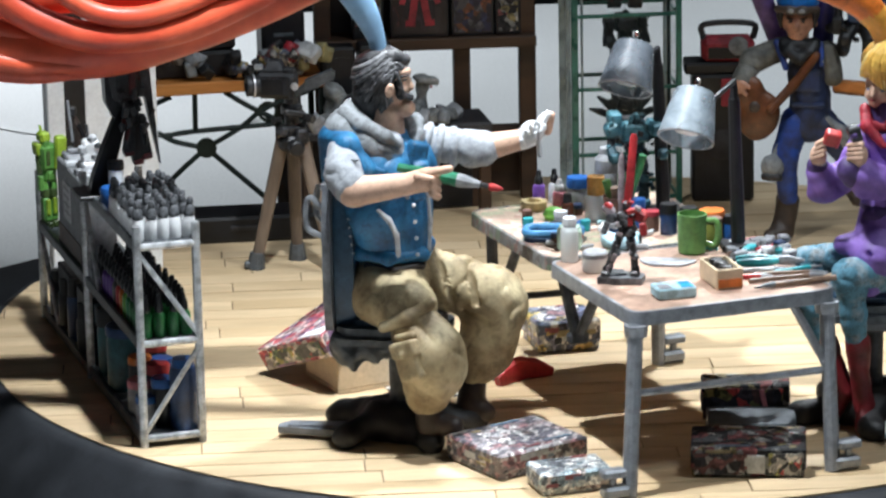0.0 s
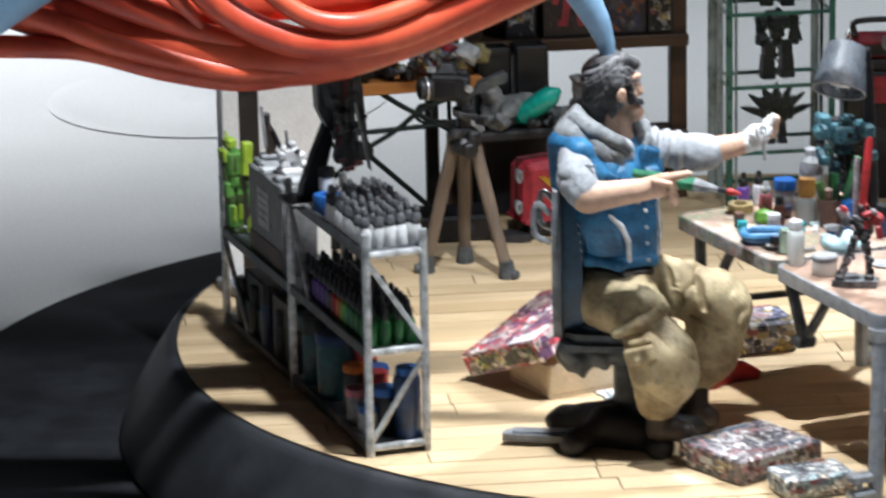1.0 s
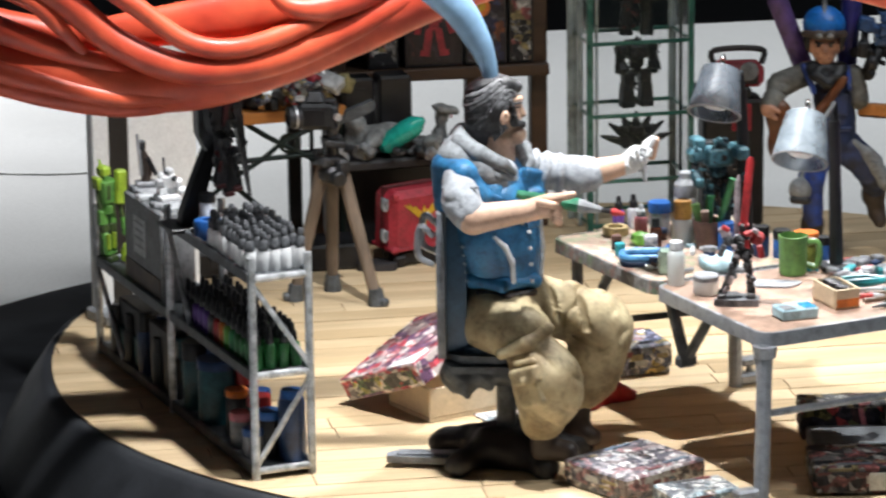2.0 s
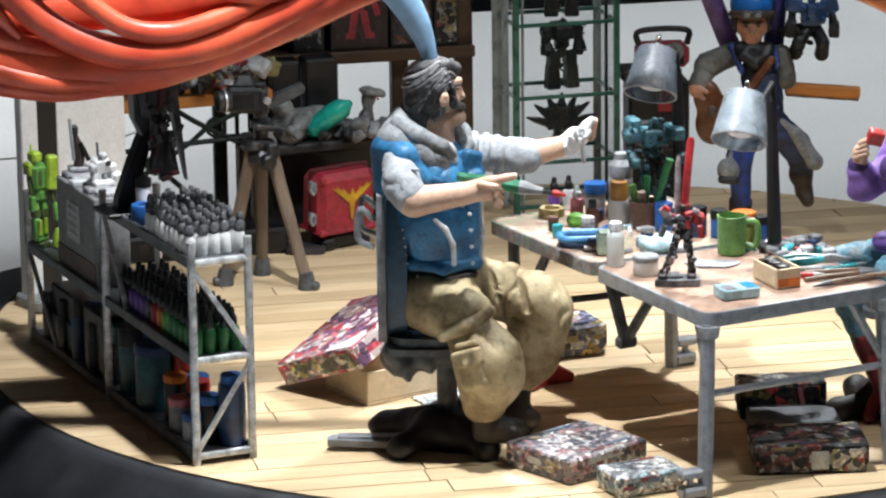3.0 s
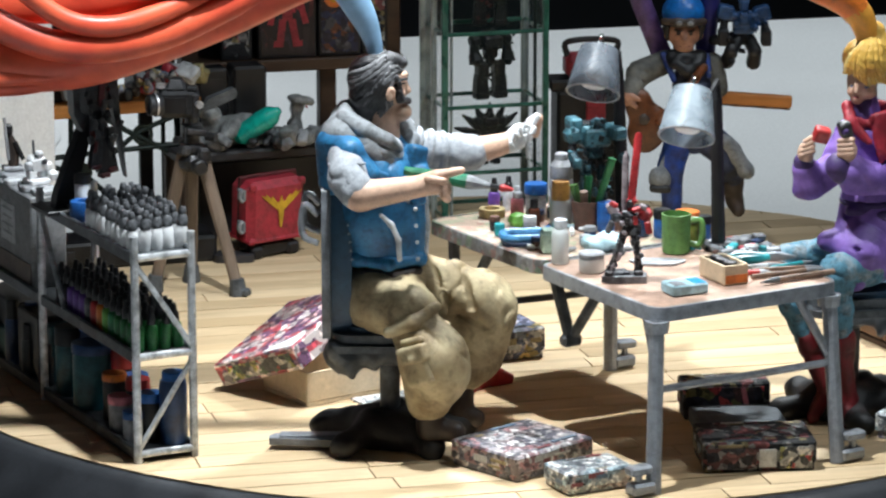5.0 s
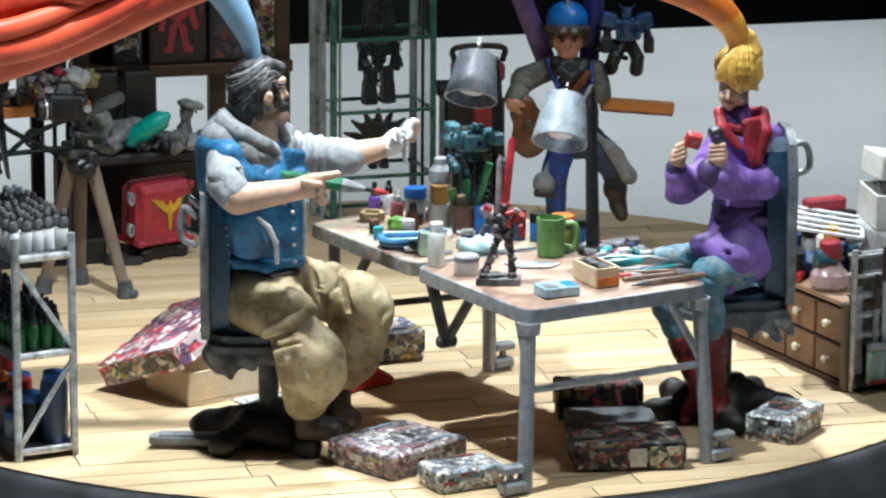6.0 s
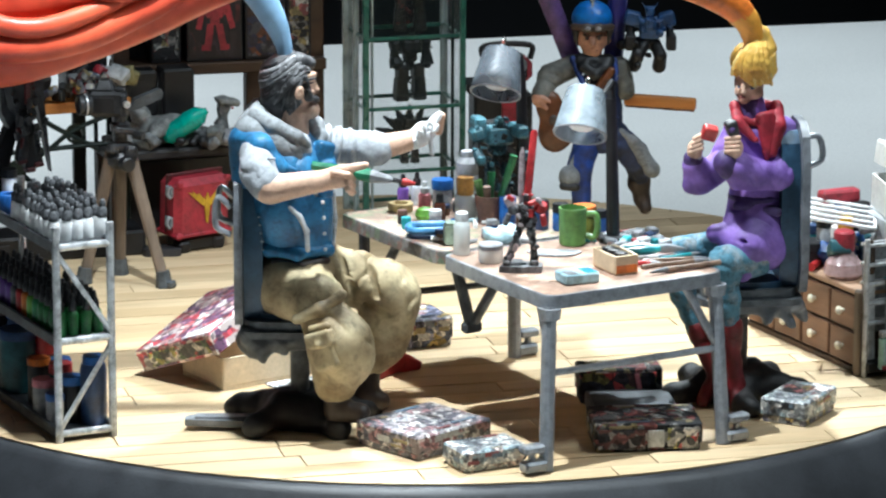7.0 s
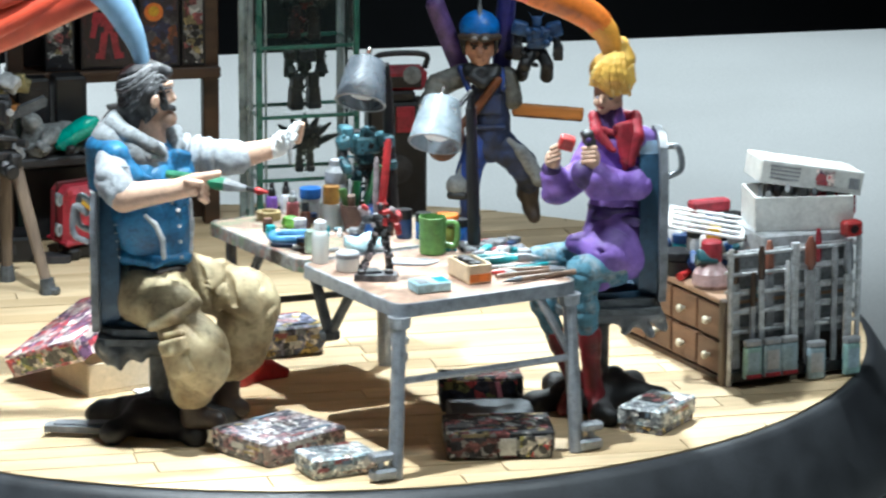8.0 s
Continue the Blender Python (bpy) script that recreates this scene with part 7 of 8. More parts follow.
def boy_figure():
    b = Blob()
    # overalls: bib and hips, standing leg, raised leg
    b.group(0, 0.03, 0.0, 80, 0.012).ell((0.125, 0, 0.84), (0.108, 0.095, 0.15)).cone((0.13, 0, 0.72), (0.125, 0, 0.60), 0.100, 0.105)
    b.group(0, 0.03, 0.0, 70, 0.014, (0.3, 0.2, 1.0)).cone((0.165, 0.0, 0.60), (0.285, -0.03, 0.50), 0.088, 0.075).cone((0.285, -0.03, 0.50), (0.315, 0.02, 0.42), 0.075, 0.058).cone((0.315, 0.02, 0.42), (0.325, 0.08, 0.335), 0.058, 0.048)
    b.group(12, 0.03, 0.0, 70, 0.012, (0.3, 0.2, 1.0)).cone((0.065, -0.02, 0.60), (0.015, -0.05, 0.45), 0.080, 0.062).cone((0.015, -0.05, 0.45), (0.025, -0.01, 0.20), 0.060, 0.048)
    # bib seam, pockets and buckles
    b.group(0, 0.01).box((0.125, -0.088, 0.82), (0.065, 0.014, 0.055), 0.008).box((0.125, -0.10, 0.70), (0.085, 0.012, 0.012), 0.005)
    b.group(11, 0.006).ell((0.055, -0.09, 0.915), 0.012).ell((0.195, -0.09, 0.915), 0.012)
    # boots
    b.group(1, 0.03, 0.006, 24).cone((0.02, 0, 0.20), (0.0, -0.02, 0.06), 0.058, 0.056).cone((0.0, -0.02, 0.045), (-0.05, -0.09, 0.04), 0.050, 0.040)
    b.group(1, 0.02, 0.004, 24).cone((0.322, 0.08, 0.345), (0.340, 0.10, 0.235), 0.050, 0.042).cone((0.340, 0.10, 0.235), (0.358, 0.07, 0.195), 0.042, 0.036).cone((0.322, 0.08, 0.350), (0.320, 0.08, 0.325), 0.056, 0.056)
    # arms in an olive jacket
    b.group(2, 0.025, 0.0, 95, 0.014).cone((-0.015, 0.0, 0.955), (-0.145, -0.04, 0.905), 0.060, 0.062).cone((-0.145, -0.04, 0.905), (-0.185, -0.11, 0.835), 0.058, 0.045).cone((0.215, 0.0, 0.945), (0.240, -0.03, 0.83), 0.056, 0.050)
    b.group(2, 0.015).cone((-0.175, -0.095, 0.850), (-0.190, -0.115, 0.825), 0.054, 0.052)
    # scarf and bright collar
    b.group(10, 0.02, 0.006, 40, 0.008).cone((0.0, -0.05, 0.985), (0.15, -0.05, 0.985), 0.036, 0.036).cone((0.02, -0.085, 0.960), (0.085, -0.105, 0.925), 0.030, 0.026).cone((0.14, -0.08, 0.965), (0.085, -0.105, 0.925), 0.030, 0.026)
    b.group(12, 0.01).cone((-0.030, -0.055, 1.00), (0.020, -0.105, 0.885), 0.018, 0.016).cone((0.185, -0.045, 0.995), (0.190, -0.095, 0.90), 0.014, 0.014)
    # hand, face with brow, eyes and mouth
    b.group(3, 0.012).ell((-0.198, -0.135, 0.805), (0.042, 0.036, 0.045)).cone((-0.20, -0.16, 0.79), (-0.165, -0.175, 0.765), 0.016, 0.012).cone((-0.185, -0.165, 0.815), (-0.150, -0.175, 0.80), 0.015, 0.012)
    b.group(3, 0.018).ell((0.070, -0.012, 1.105), (0.080, 0.080, 0.082)).ell((0.071, -0.045, 1.045), (0.048, 0.045, 0.045)).cone((0.07, 0, 1.02), (0.08, 0, 0.95), 0.05).cone((0.070, -0.094, 1.105), (0.070, -0.104, 1.080), 0.010, 0.014).ell((-0.012, -0.01, 1.09), (0.014, 0.02, 0.026)).ell((0.152, -0.01, 1.09), (0.014, 0.02, 0.026))
    b.group(1, 0.004).ell((0.040, -0.088, 1.107), (0.016, 0.008, 0.010)).ell((0.101, -0.088, 1.107), (0.016, 0.008, 0.010)).cone((0.022, -0.085, 1.128), (0.055, -0.092, 1.122), 0.007, 0.006).cone((0.118, -0.085, 1.128), (0.086, -0.092, 1.122), 0.007, 0.006).cone((0.047, -0.086, 1.046), (0.094, -0.086, 1.046), 0.005, 0.005)
    # hair at the temples, cap with a spike, goggles
    b.group(10, 0.012, 0.005, 50).cone((-0.012, -0.03, 1.16), (-0.010, -0.03, 1.075), 0.024, 0.012).cone((0.152, -0.03, 1.16), (0.150, -0.03, 1.075), 0.024, 0.012)
    b.group(4, 0.015).ell((0.067, 0.0, 1.200), (0.104, 0.104, 0.092)).cut((-0.10, -0.12, 1.115), (0.24, -0.12, 1.115), 0.05)
    b.group(11, 0.006).cone((0.067, -0.02, 1.27), (0.067, 0.0, 1.37), 0.016, 0.008).cone((0.067, -0.085, 1.24), (0.067, -0.03, 1.292), 0.010, 0.012)
    b.group(1, 0.008).cone((-0.030, -0.060, 1.165), (0.030, -0.098, 1.165), 0.018, 0.020).cone((0.165, -0.060, 1.165), (0.105, -0.098, 1.165), 0.018, 0.020).ell((0.040, -0.100, 1.165), (0.038, 0.020, 0.026)).ell((0.098, -0.100, 1.165), (0.038, 0.020, 0.026))
    b.group(11, 0.004).ell((0.042, -0.117, 1.165), (0.022, 0.008, 0.014)).ell((0.096, -0.117, 1.165), (0.022, 0.008, 0.014))
    # guitar with strap and long neck
    b.group(5, 0.03, 0.004, 14).ell((-0.105, -0.125, 0.645), (0.098, 0.045, 0.125), turn(0, 18, 0)).ell((-0.150, -0.125, 0.765), (0.066, 0.040, 0.085))
    b.group(1, 0.01).ell((-0.125, -0.165, 0.70), (0.030, 0.010, 0.030))
    b.group(5, 0.012).cone((0.165, -0.100, 0.945), (0.055, -0.125, 0.80), 0.022, 0.024).cone((0.055, -0.125, 0.80), (-0.05, -0.165, 0.69), 0.024, 0.022)
    b.group(6, 0.01).box((0.42, 0.02, 0.763), (0.185, 0.026, 0.030), 0.006, turn(0, 4, 0))
    b.group(5, 0.008).box((0.42, 0.02, 0.735), (0.180, 0.020, 0.012), 0.004, turn(0, 4, 0))
    # rolled mats on the back, hollow at their upper ends
    b.group(7, 0.01).cone((-0.160, 0.08, 1.30), (-0.03, 0.10, 0.97), 0.050).cut((-0.178, 0.07, 1.37), (-0.155, 0.08, 1.27), 0.026)
    b.group(8, 0.01).cone((0.205, 0.08, 1.33), (0.180, 0.10, 0.96), 0.050).cut((0.207, 0.07, 1.40), (0.204, 0.08, 1.29), 0.026)
    # kneeling blue robot carried on the shoulder
    b.group(9, 0.008).box((0.360, -0.01, 1.150), (0.052, 0.045, 0.052), 0.012).box((0.360, -0.055, 1.175), (0.026, 0.016, 0.022), 0.006).box((0.272, 0, 1.200), (0.040, 0.045, 0.036), 0.012, turn(0, 14, 0)).box((0.450, 0, 1.195), (0.040, 0.045, 0.036), 0.012, turn(0, -14, 0)).box((0.360, -0.02, 1.238), (0.022, 0.024, 0.026), 0.008).cone((0.340, -0.02, 1.255), (0.318, -0.02, 1.285), 0.006).cone((0.380, -0.02, 1.255), (0.402, -0.02, 1.285), 0.006)
    b.group(10, 0.008).cone((0.268, 0, 1.17), (0.262, -0.02, 1.11), 0.020).box((0.262, -0.03, 1.080), (0.028, 0.030, 0.040), 0.008).cone((0.455, 0, 1.17), (0.468, -0.02, 1.11), 0.020).box((0.470, -0.03, 1.080), (0.026, 0.030, 0.040), 0.008).box((0.360, 0, 1.085), (0.040, 0.035, 0.020), 0.006)
    b.group(10, 0.010).cone((0.335, -0.01, 1.070), (0.300, -0.06, 1.025), 0.034, 0.032).cone((0.300, -0.06, 1.02), (0.283, 0.0, 0.955), 0.032, 0.036).cone((0.385, -0.01, 1.070), (0.415, -0.06, 1.020), 0.034, 0.032).cone((0.415, -0.06, 1.015), (0.412, 0.0, 0.950), 0.032, 0.036).cone((0.22, 0.05, 1.05), (0.33, 0.03, 1.08), 0.026)
    rs = random.Random(21)
    for k in range(26):
        up = k % 2
        b.group(9 if up else 10, 0.004).box((rs.uniform(0.28, 0.46), rs.uniform(-0.07, -0.03), rs.uniform(1.11, 1.22) if up else rs.uniform(0.96, 1.09)), [rs.uniform(0.008, 0.018) for i in range(3)], 0.003, turn(rs.uniform(0, 60), rs.uniform(0, 60), rs.uniform(0, 60)))
    # grey helmet and rolled cloth hung at the hip
    b.group(11, 0.010, 0.003, 30).ell((-0.045, -0.12, 0.395), (0.056, 0.054, 0.060)).cone((-0.03, -0.09, 0.45), (0.02, -0.06, 0.56), 0.018)
    b.group(10, 0.010).cone((-0.075, -0.15, 0.355), (-0.010, -0.16, 0.352), 0.022)
    b.group(11, 0.015, 0.004, 30).cone((0.285, -0.09, 0.575), (0.372, -0.09, 0.440), 0.034, 0.040).ell((0.378, -0.09, 0.430), (0.042, 0.040, 0.040)).cone((0.22, -0.06, 0.62), (0.29, -0.08, 0.57), 0.022)
    s = Shape()
    b.skin(s, 0.0095)
    paints = [
        mat("navy_overalls", (0.018, 0.036, 0.115), 0.6, var=0.5, scale=12, second=(0.012, 0.016, 0.032)),
        BROWNSHOE,
        mat("olive_grey_cloth", (0.15, 0.15, 0.135), 0.7, var=0.6, scale=11),
        mat("tanned_skin", (0.47, 0.24, 0.155), 0.5, var=0.2, scale=14),
        mat("bright_blue_cap", (0.015, 0.19, 0.66), 0.4, var=0.2),
        mat("brown_guitar", (0.13, 0.042, 0.012), 0.4, var=0.5, scale=8),
        ORWOOD,
        mat("dull_violet", (0.13, 0.075, 0.24), 0.5, var=0.4, scale=12),
        mat("deep_blue_roll", (0.03, 0.03, 0.22), 0.5, var=0.3),
        mat("blue_robot", (0.022, 0.075, 0.21), 0.45, var=0.6, scale=16),
        GUN,
        HOOD,
        mat("royal_blue_cloth", (0.014, 0.055, 0.30), 0.55, var=0.5, scale=12, second=(0.010, 0.022, 0.10)),
    ]
    return s.done("traveller_statue", paints, at=(1.12, 1.25, 0), rz=VIEW, angle=180, label="painted miniature traveller in blue cap carrying a guitar", category="figurine", group="painted figurines")


boy_figure()

# ---- chest of drawers with tool rack and boxes ----
DRAWER = wood("brown_drawer_wood", (0.11, 0.055, 0.03), (0.20, 0.105, 0.06), 7, stretch=(1, 0.15, 1), rand=0.12)
CHESTTOP = wood("chest_top_wood", (0.22, 0.13, 0.08), (0.34, 0.21, 0.13), 7, stretch=(1, 0.15, 1))
IVORY = mat("ivory_knob", (0.70, 0.64, 0.50), 0.35, var=0.2, scale=20)
CHEST_AT, CHEST_RZ = (1.675, -1.44), 12.0


def on_chest(x, y, z):
    p = turn(0, 0, CHEST_RZ) @ Vector((x, y, 0))
    return (CHEST_AT[0] + p.x, CHEST_AT[1] + p.y, z)


ch = thing("drawer_chest", (*CHEST_AT, 0), CHEST_RZ, "low brown chest of small drawers with ivory knobs", "chest")
Shape().box((0.335, 0.50, 0.19), (0.63, 0.98, 0.33), 0.006).done("carcass", BROWN, ch)
Shape().box((0.335, 0.50, 0.375), (0.67, 1.0, 0.025), 0.005).done("top_board", CHESTTOP, ch)
Shape().box((0.335, 0.50, 0.0125), (0.67, 1.0, 0.025), 0.004).done("plinth", BROWN, ch)
for i in range(4):
    for k in range(2):
        y, z = 0.13 + 0.245 * i, 0.108 + 0.165 * k
        d = Shape().box((0.010, y, z), (0.022, 0.228, 0.148), 0.006).done("drawer", DRAWER, ch)
        Shape().lathe([(0.010, 0), (0.009, 0.012), (0.020, 0.020), (0.020, 0.030), (0.010, 0.038)], n=10, rot=turn(0, -90, 0), c=(-0.001, y, z)).done("knob", IVORY, d)

tr = thing("tool_rack", (*CHEST_AT, 0), CHEST_RZ, "steel wire tool rack full of brushes and files", "tool rack")
SILVER = mat("bright_wire", (0.66, 0.68, 0.70), 0.36, 0.35, var=0.35, scale=18)
for x in (0.0, 0.325, 0.345, 0.67):
    Shape().tube([(x, -0.055, 0), (x, -0.055, 0.64)], 0.013, 8).done("post", SILVER, tr)
Shape().box((-0.012, -0.02, 0.20), (0.034, 0.05, 0.40), 0.008).done("side_rail", TRIWOOD, tr)
for z in (0.25, 0.34, 0.43, 0.52, 0.61):
    for a, e in ((0.0, 0.325), (0.345, 0.67)):
        Shape().tube([(a, -0.055, z), (e, -0.055, z)], 0.0095, 6).done("rung", SILVER, tr)
        Shape().tube([(a, -0.005, z), (e, -0.005, z)], 0.008, 6).done("rung", SILVER, tr)
Shape().box((0.335, -0.045, 0.045), (0.67, 0.075, 0.05), 0.006).done("tray", BLACKP, tr)
# added sheet; its grey stands in for the dim parts behind the rungs
Shape().box((0.335, 0.004, 0.40), (0.64, 0.006, 0.42), 0.002).done("stand_in_sheet", HOOD, tr)
HANDLE = wood("red_brown_handle", (0.16, 0.05, 0.03), (0.30, 0.11, 0.07), 8, stretch=(1, 1, 0.2))
tools = [("file", BROWN, 0.40, 0.036), ("knife", BROWN, 0.30, 0.026), ("brush", BROWN, 0.42, 0.030), ("file", HANDLE, 0.43, 0.040), ("knife", LTGREY, 0.34, 0.024), ("file", HANDLE, 0.44, 0.056), ("brush", CASERED, 0.46, 0.026), ("knife", GREY, 0.38, 0.030), ("file", STEEL, 0.40, 0.044)]
for i, (kind, m, ln, w) in enumerate(tools):
    x = (0.05, 0.105, 0.155, 0.225, 0.285, 0.405, 0.475, 0.535, 0.605)[i]
    o = thing("modelling_" + kind, on_chest(x, -0.076 if i % 3 else -0.030, 0.072), CHEST_RZ, {"file": "flat steel modelling file held in the rack", "brush": "long-handled paint brush held in the rack", "knife": "slim silver modelling knife in the rack"}[kind], kind, "tools in the rack", tilt=(0, rng.uniform(-2, 2)))
    Shape().box((0, 0, ln * 0.5), (w, 0.012, ln), 0.004).done("shaft", GREY if i % 2 else SILVER, o)
    Shape().tube([(0, 0, ln), (0, 0, ln + 0.03), (0, 0, ln + 0.12), (0, 0, ln + 0.155)], [0.010, 0.42 * w + 0.004, 0.40 * w + 0.004, 0.010], 8).done("grip", m, o)
PALEBLUE = mat("pale_blue_label", (0.42, 0.56, 0.64), 0.45, var=0.3, scale=12)
MINT = mat("mint_label", (0.36, 0.58, 0.55), 0.45, var=0.3, scale=12)
for i, (m, lab) in enumerate(((MINT, "mint"), (PALEBLUE, "pale blue"), (PALEBLUE, "pale blue"), (PALEBLUE, "pale blue"), (MINT, "mint"))):
    x = (0.085, 0.185, 0.275, 0.42, 0.61)[i]
    c = thing("paint_pouch", on_chest(x, -0.115, 0.006 if i > 2 else 0.045), CHEST_RZ + (0, 0, 0, -6, 8)[i], lab + " paint pouch with grey cap before the rack", "pouch", "paint pouches")
    Shape().box((0, 0, 0.075), (0.088, 0.034, 0.15), 0.008).done("pouch_body", m, c)
    Shape().box((0, -0.0185, 0.08), (0.062, 0.003, 0.09), 0.001).done("label_panel", LTGREY if i % 2 else PALEBLUE, c)
    Shape().box((0, 0, 0.165), (0.086, 0.038, 0.03), 0.008).done("cap", GREY, c)
    if i < 3:
        Shape().box((0, -0.0185, 0.012), (0.08, 0.003, 0.018), 0.0005).done("foot_strip", CASERED, c)

# things on and behind the chest
v = thing("glass_jar", on_chest(0.08, 0.27, 0.388), 0, "pinkish glass jar with dark red stopper", "jar")
PINKGLASS = mat("pink_glass", (0.52, 0.36, 0.36), 0.2, var=0.2, scale=10)
Shape().lathe([(0.075, 0), (0.09, 0.02), (0.085, 0.07), (0.05, 0.11), (0.045, 0.125)], n=18).done("bowl", PINKGLASS, v)
Shape().lathe([(0.045, 0.12), (0.05, 0.13), (0.048, 0.21), (0.04, 0.22)], n=16).done("stopper", CASERED, v)
jar(on_chest(0.13, 0.34, 0.388), 0.035, 0.26, CASEYEL, CASEYEL, "yellow spray can behind the jar", 0.2)
jar(on_chest(0.07, 0.56, 0.388), 0.08, 0.11, BLACKP, BLACKP, "flat round black tin on the chest", 0.3)
jar(on_chest(0.05, 0.80, 0.388), 0.04, 0.20, DKGREY, BLACKP, "dark bottle standing on the chest", 0.3)
Shape().tube([(0, 0, 0.02), (0.12, 0.03, 0.02), (0.2, 0.0, 0.02)], [0.02, 0.016, 0.006], 8).done("red_marker", REDP, at=on_chest(-0.0, 0.42, 0.388), rz=40, label="thin bright red marker pen on the chest", category="pen")
Shape().tube([(0, 0, 0.03), (0.05, 0.02, 0.04), (0.10, 0.0, 0.03)], [0.03, 0.034, 0.02], 8).done("cyan_clamp", TEALP, at=on_chest(0.10, 0.07, 0.388), rz=-50, label="small cyan plastic clamp on the chest", category="clamp")
for k in range(14):
    m = (BLUEP, DKBLUE, TEALP, GREY, LTGREY, BLACKP)[k % 6]
    jar(on_chest(0.16 + 0.14 * (k % 4) + rng.uniform(-0.02, 0.02), 0.42 + 0.13 * (k // 4) + rng.uniform(-0.02, 0.02), 0.388), 0.045, rng.uniform(0.14, 0.24), m, (WHITEP, BLACKP, DKBLUE)[k % 3], "small " + ("blue", "navy", "teal", "grey", "pale grey", "black")[k % 6] + " paint pot crowded on the chest", 0.25)
heap("model_parts", on_chest(0.20, 0.52, 0.388), CHEST_RZ, 12, (0.14, 0.26, 0.20), 40, [DKBLUE, BLUEP, LTGREY, GREY, DKTEALP, WHITEP, BLACKP], "crowded heap of blue, grey and white parts")
sb = Shape().box((0, 0, 0.135), (0.42, 0.34, 0.27), 0.01).done("storage_box", LTGREY, at=on_chest(0.46, 0.20, 0.388), rz=CHEST_RZ - 8, label="pale grey box under the open white box", category="box")
CARDWHITE = mat("yellowed_white_card", (0.76, 0.76, 0.73), 0.6, var=0.10, scale=8, wash=0.22)
wb = thing("white_kit_box", on_chest(0.50, 0.22, 0.662), CHEST_RZ - 18, "open white kit box full of grey parts", "box")
Shape().box((0, 0, 0.008), (0.46, 0.32, 0.016), 0.003).done("base_board", CARDWHITE, wb)
for x, y, w, d in ((0, -0.155, 0.46, 0.012), (0, 0.155, 0.46, 0.012), (-0.224, 0, 0.012, 0.298), (0.224, 0, 0.012, 0.298)):
    Shape().box((x, y, 0.085), (w, d, 0.145), 0.003).done("side_wall", CARDWHITE, wb)
for k in range(9):
    Shape().tube([(-0.20 + 0.042 * k, -0.12 + 0.02 * (k % 3), 0.13 + 0.02 * (k % 4)), (-0.15 + 0.042 * k, 0.10 - 0.03 * (k % 4), 0.15 + 0.012 * (k % 3))], 0.02 + 0.006 * (k % 3), 7, 0.6).done("grey_part", (GREY, LTGREY, HOOD, LTGREY)[k % 4], wb)
wl = thing("white_box_cover", on_chest(0.560, 0.27, 0.880), CHEST_RZ - 18, "printed white box cover resting on an open box", "box", tilt=(-4, 9))
Shape().box((0, 0, 0.05), (0.48, 0.34, 0.014), 0.004).done("top_panel", CARDWHITE, wl)
for x, y, w, d in ((0, -0.167, 0.48, 0.01), (0, 0.167, 0.48, 0.01), (-0.237, 0, 0.01, 0.324), (0.237, 0, 0.01, 0.324)):
    Shape().box((x, y, 0.0), (w, d, 0.10), 0.003).done("rim_panel", CARDWHITE, wl)
Shape().box((0.06, -0.1735, 0.01), (0.09, 0.002, 0.07), 0.0005).done("cover_picture", ARTRED, wl)
for k in range(4):
    Shape().box((-0.13, -0.1735, 0.035 - 0.018 * k), (0.14, 0.002, 0.008), 0.0004).done("print_line", GREY, wl)
Shape().box((0.2, -0.1735, 0.0), (0.05, 0.002, 0.05), 0.0005).done("cover_picture", GREY, wl)
Shape().box((0, 0, 0.06), (0.20, 0.10, 0.12), 0.01).done("red_carton", CASERED, at=on_chest(0.74, 0.30, 0.662), rz=CHEST_RZ, label="small red carton beside the white box", category="box")
sp = thing("parts_sprue", on_chest(0.18, 0.36, 0.63), CHEST_RZ - 30, "white plastic sprue frame with model parts", "sprue", tilt=(0, 8))
for k in range(5):
    Shape().tube([(-0.24, -0.12 + 0.06 * k, 0.01 * k), (0.10, -0.12 + 0.06 * k, 0.01 * k)], 0.009, 6).done("runner", WHITEP, sp)
Shape().tube([(-0.24, -0.13, 0), (-0.24, 0.13, 0.04)], 0.009, 6).done("runner", WHITEP, sp)
Shape().tube([(0.10, -0.13, 0), (0.10, 0.13, 0.04)], 0.009, 6).done("runner", WHITEP, sp)
Shape().box((0, 0, 0.03), (0.20, 0.07, 0.06), 0.01).done("red_carton", CASERED, at=on_chest(0.22, 0.55, 0.67), rz=10, label="flat red carton lying on white sprues", category="box")
Shape().box((0, 0, 0.235), (0.42, 0.30, 0.47), 0.01).done("storage_box", WHITEP, at=on_chest(0.40, 1.25, 0), rz=CHEST_RZ, label="large white carton behind the drawer chest", category="box")
rt = thing("tin_on_post", on_chest(0.64, -0.034, 0.64), CHEST_RZ, "red tin clipped on top of the tool rack", "tin")
Shape().box((0, 0, 0.035), (0.10, 0.06, 0.075), 0.014).done("tin_body", REDP, rt)
Shape().cyl((0, -0.03, 0.035), (0, -0.036, 0.035), 0.020, n=12).done("tin_mark", BLACKP, rt)

# ---- desk lamps ----
FROST = clear("frosted_plastic", (0.125, 0.145, 0.17), 0.45, 0.62, 12.0)
FROST2 = clear("pale_frosted_plastic", (0.36, 0.42, 0.47), 0.45, 0.60, 12.0)
CHROME = mat("chrome", (0.80, 0.80, 0.80), 0.15, 1.0, var=0.05, bump=0)
TOP = 0.723


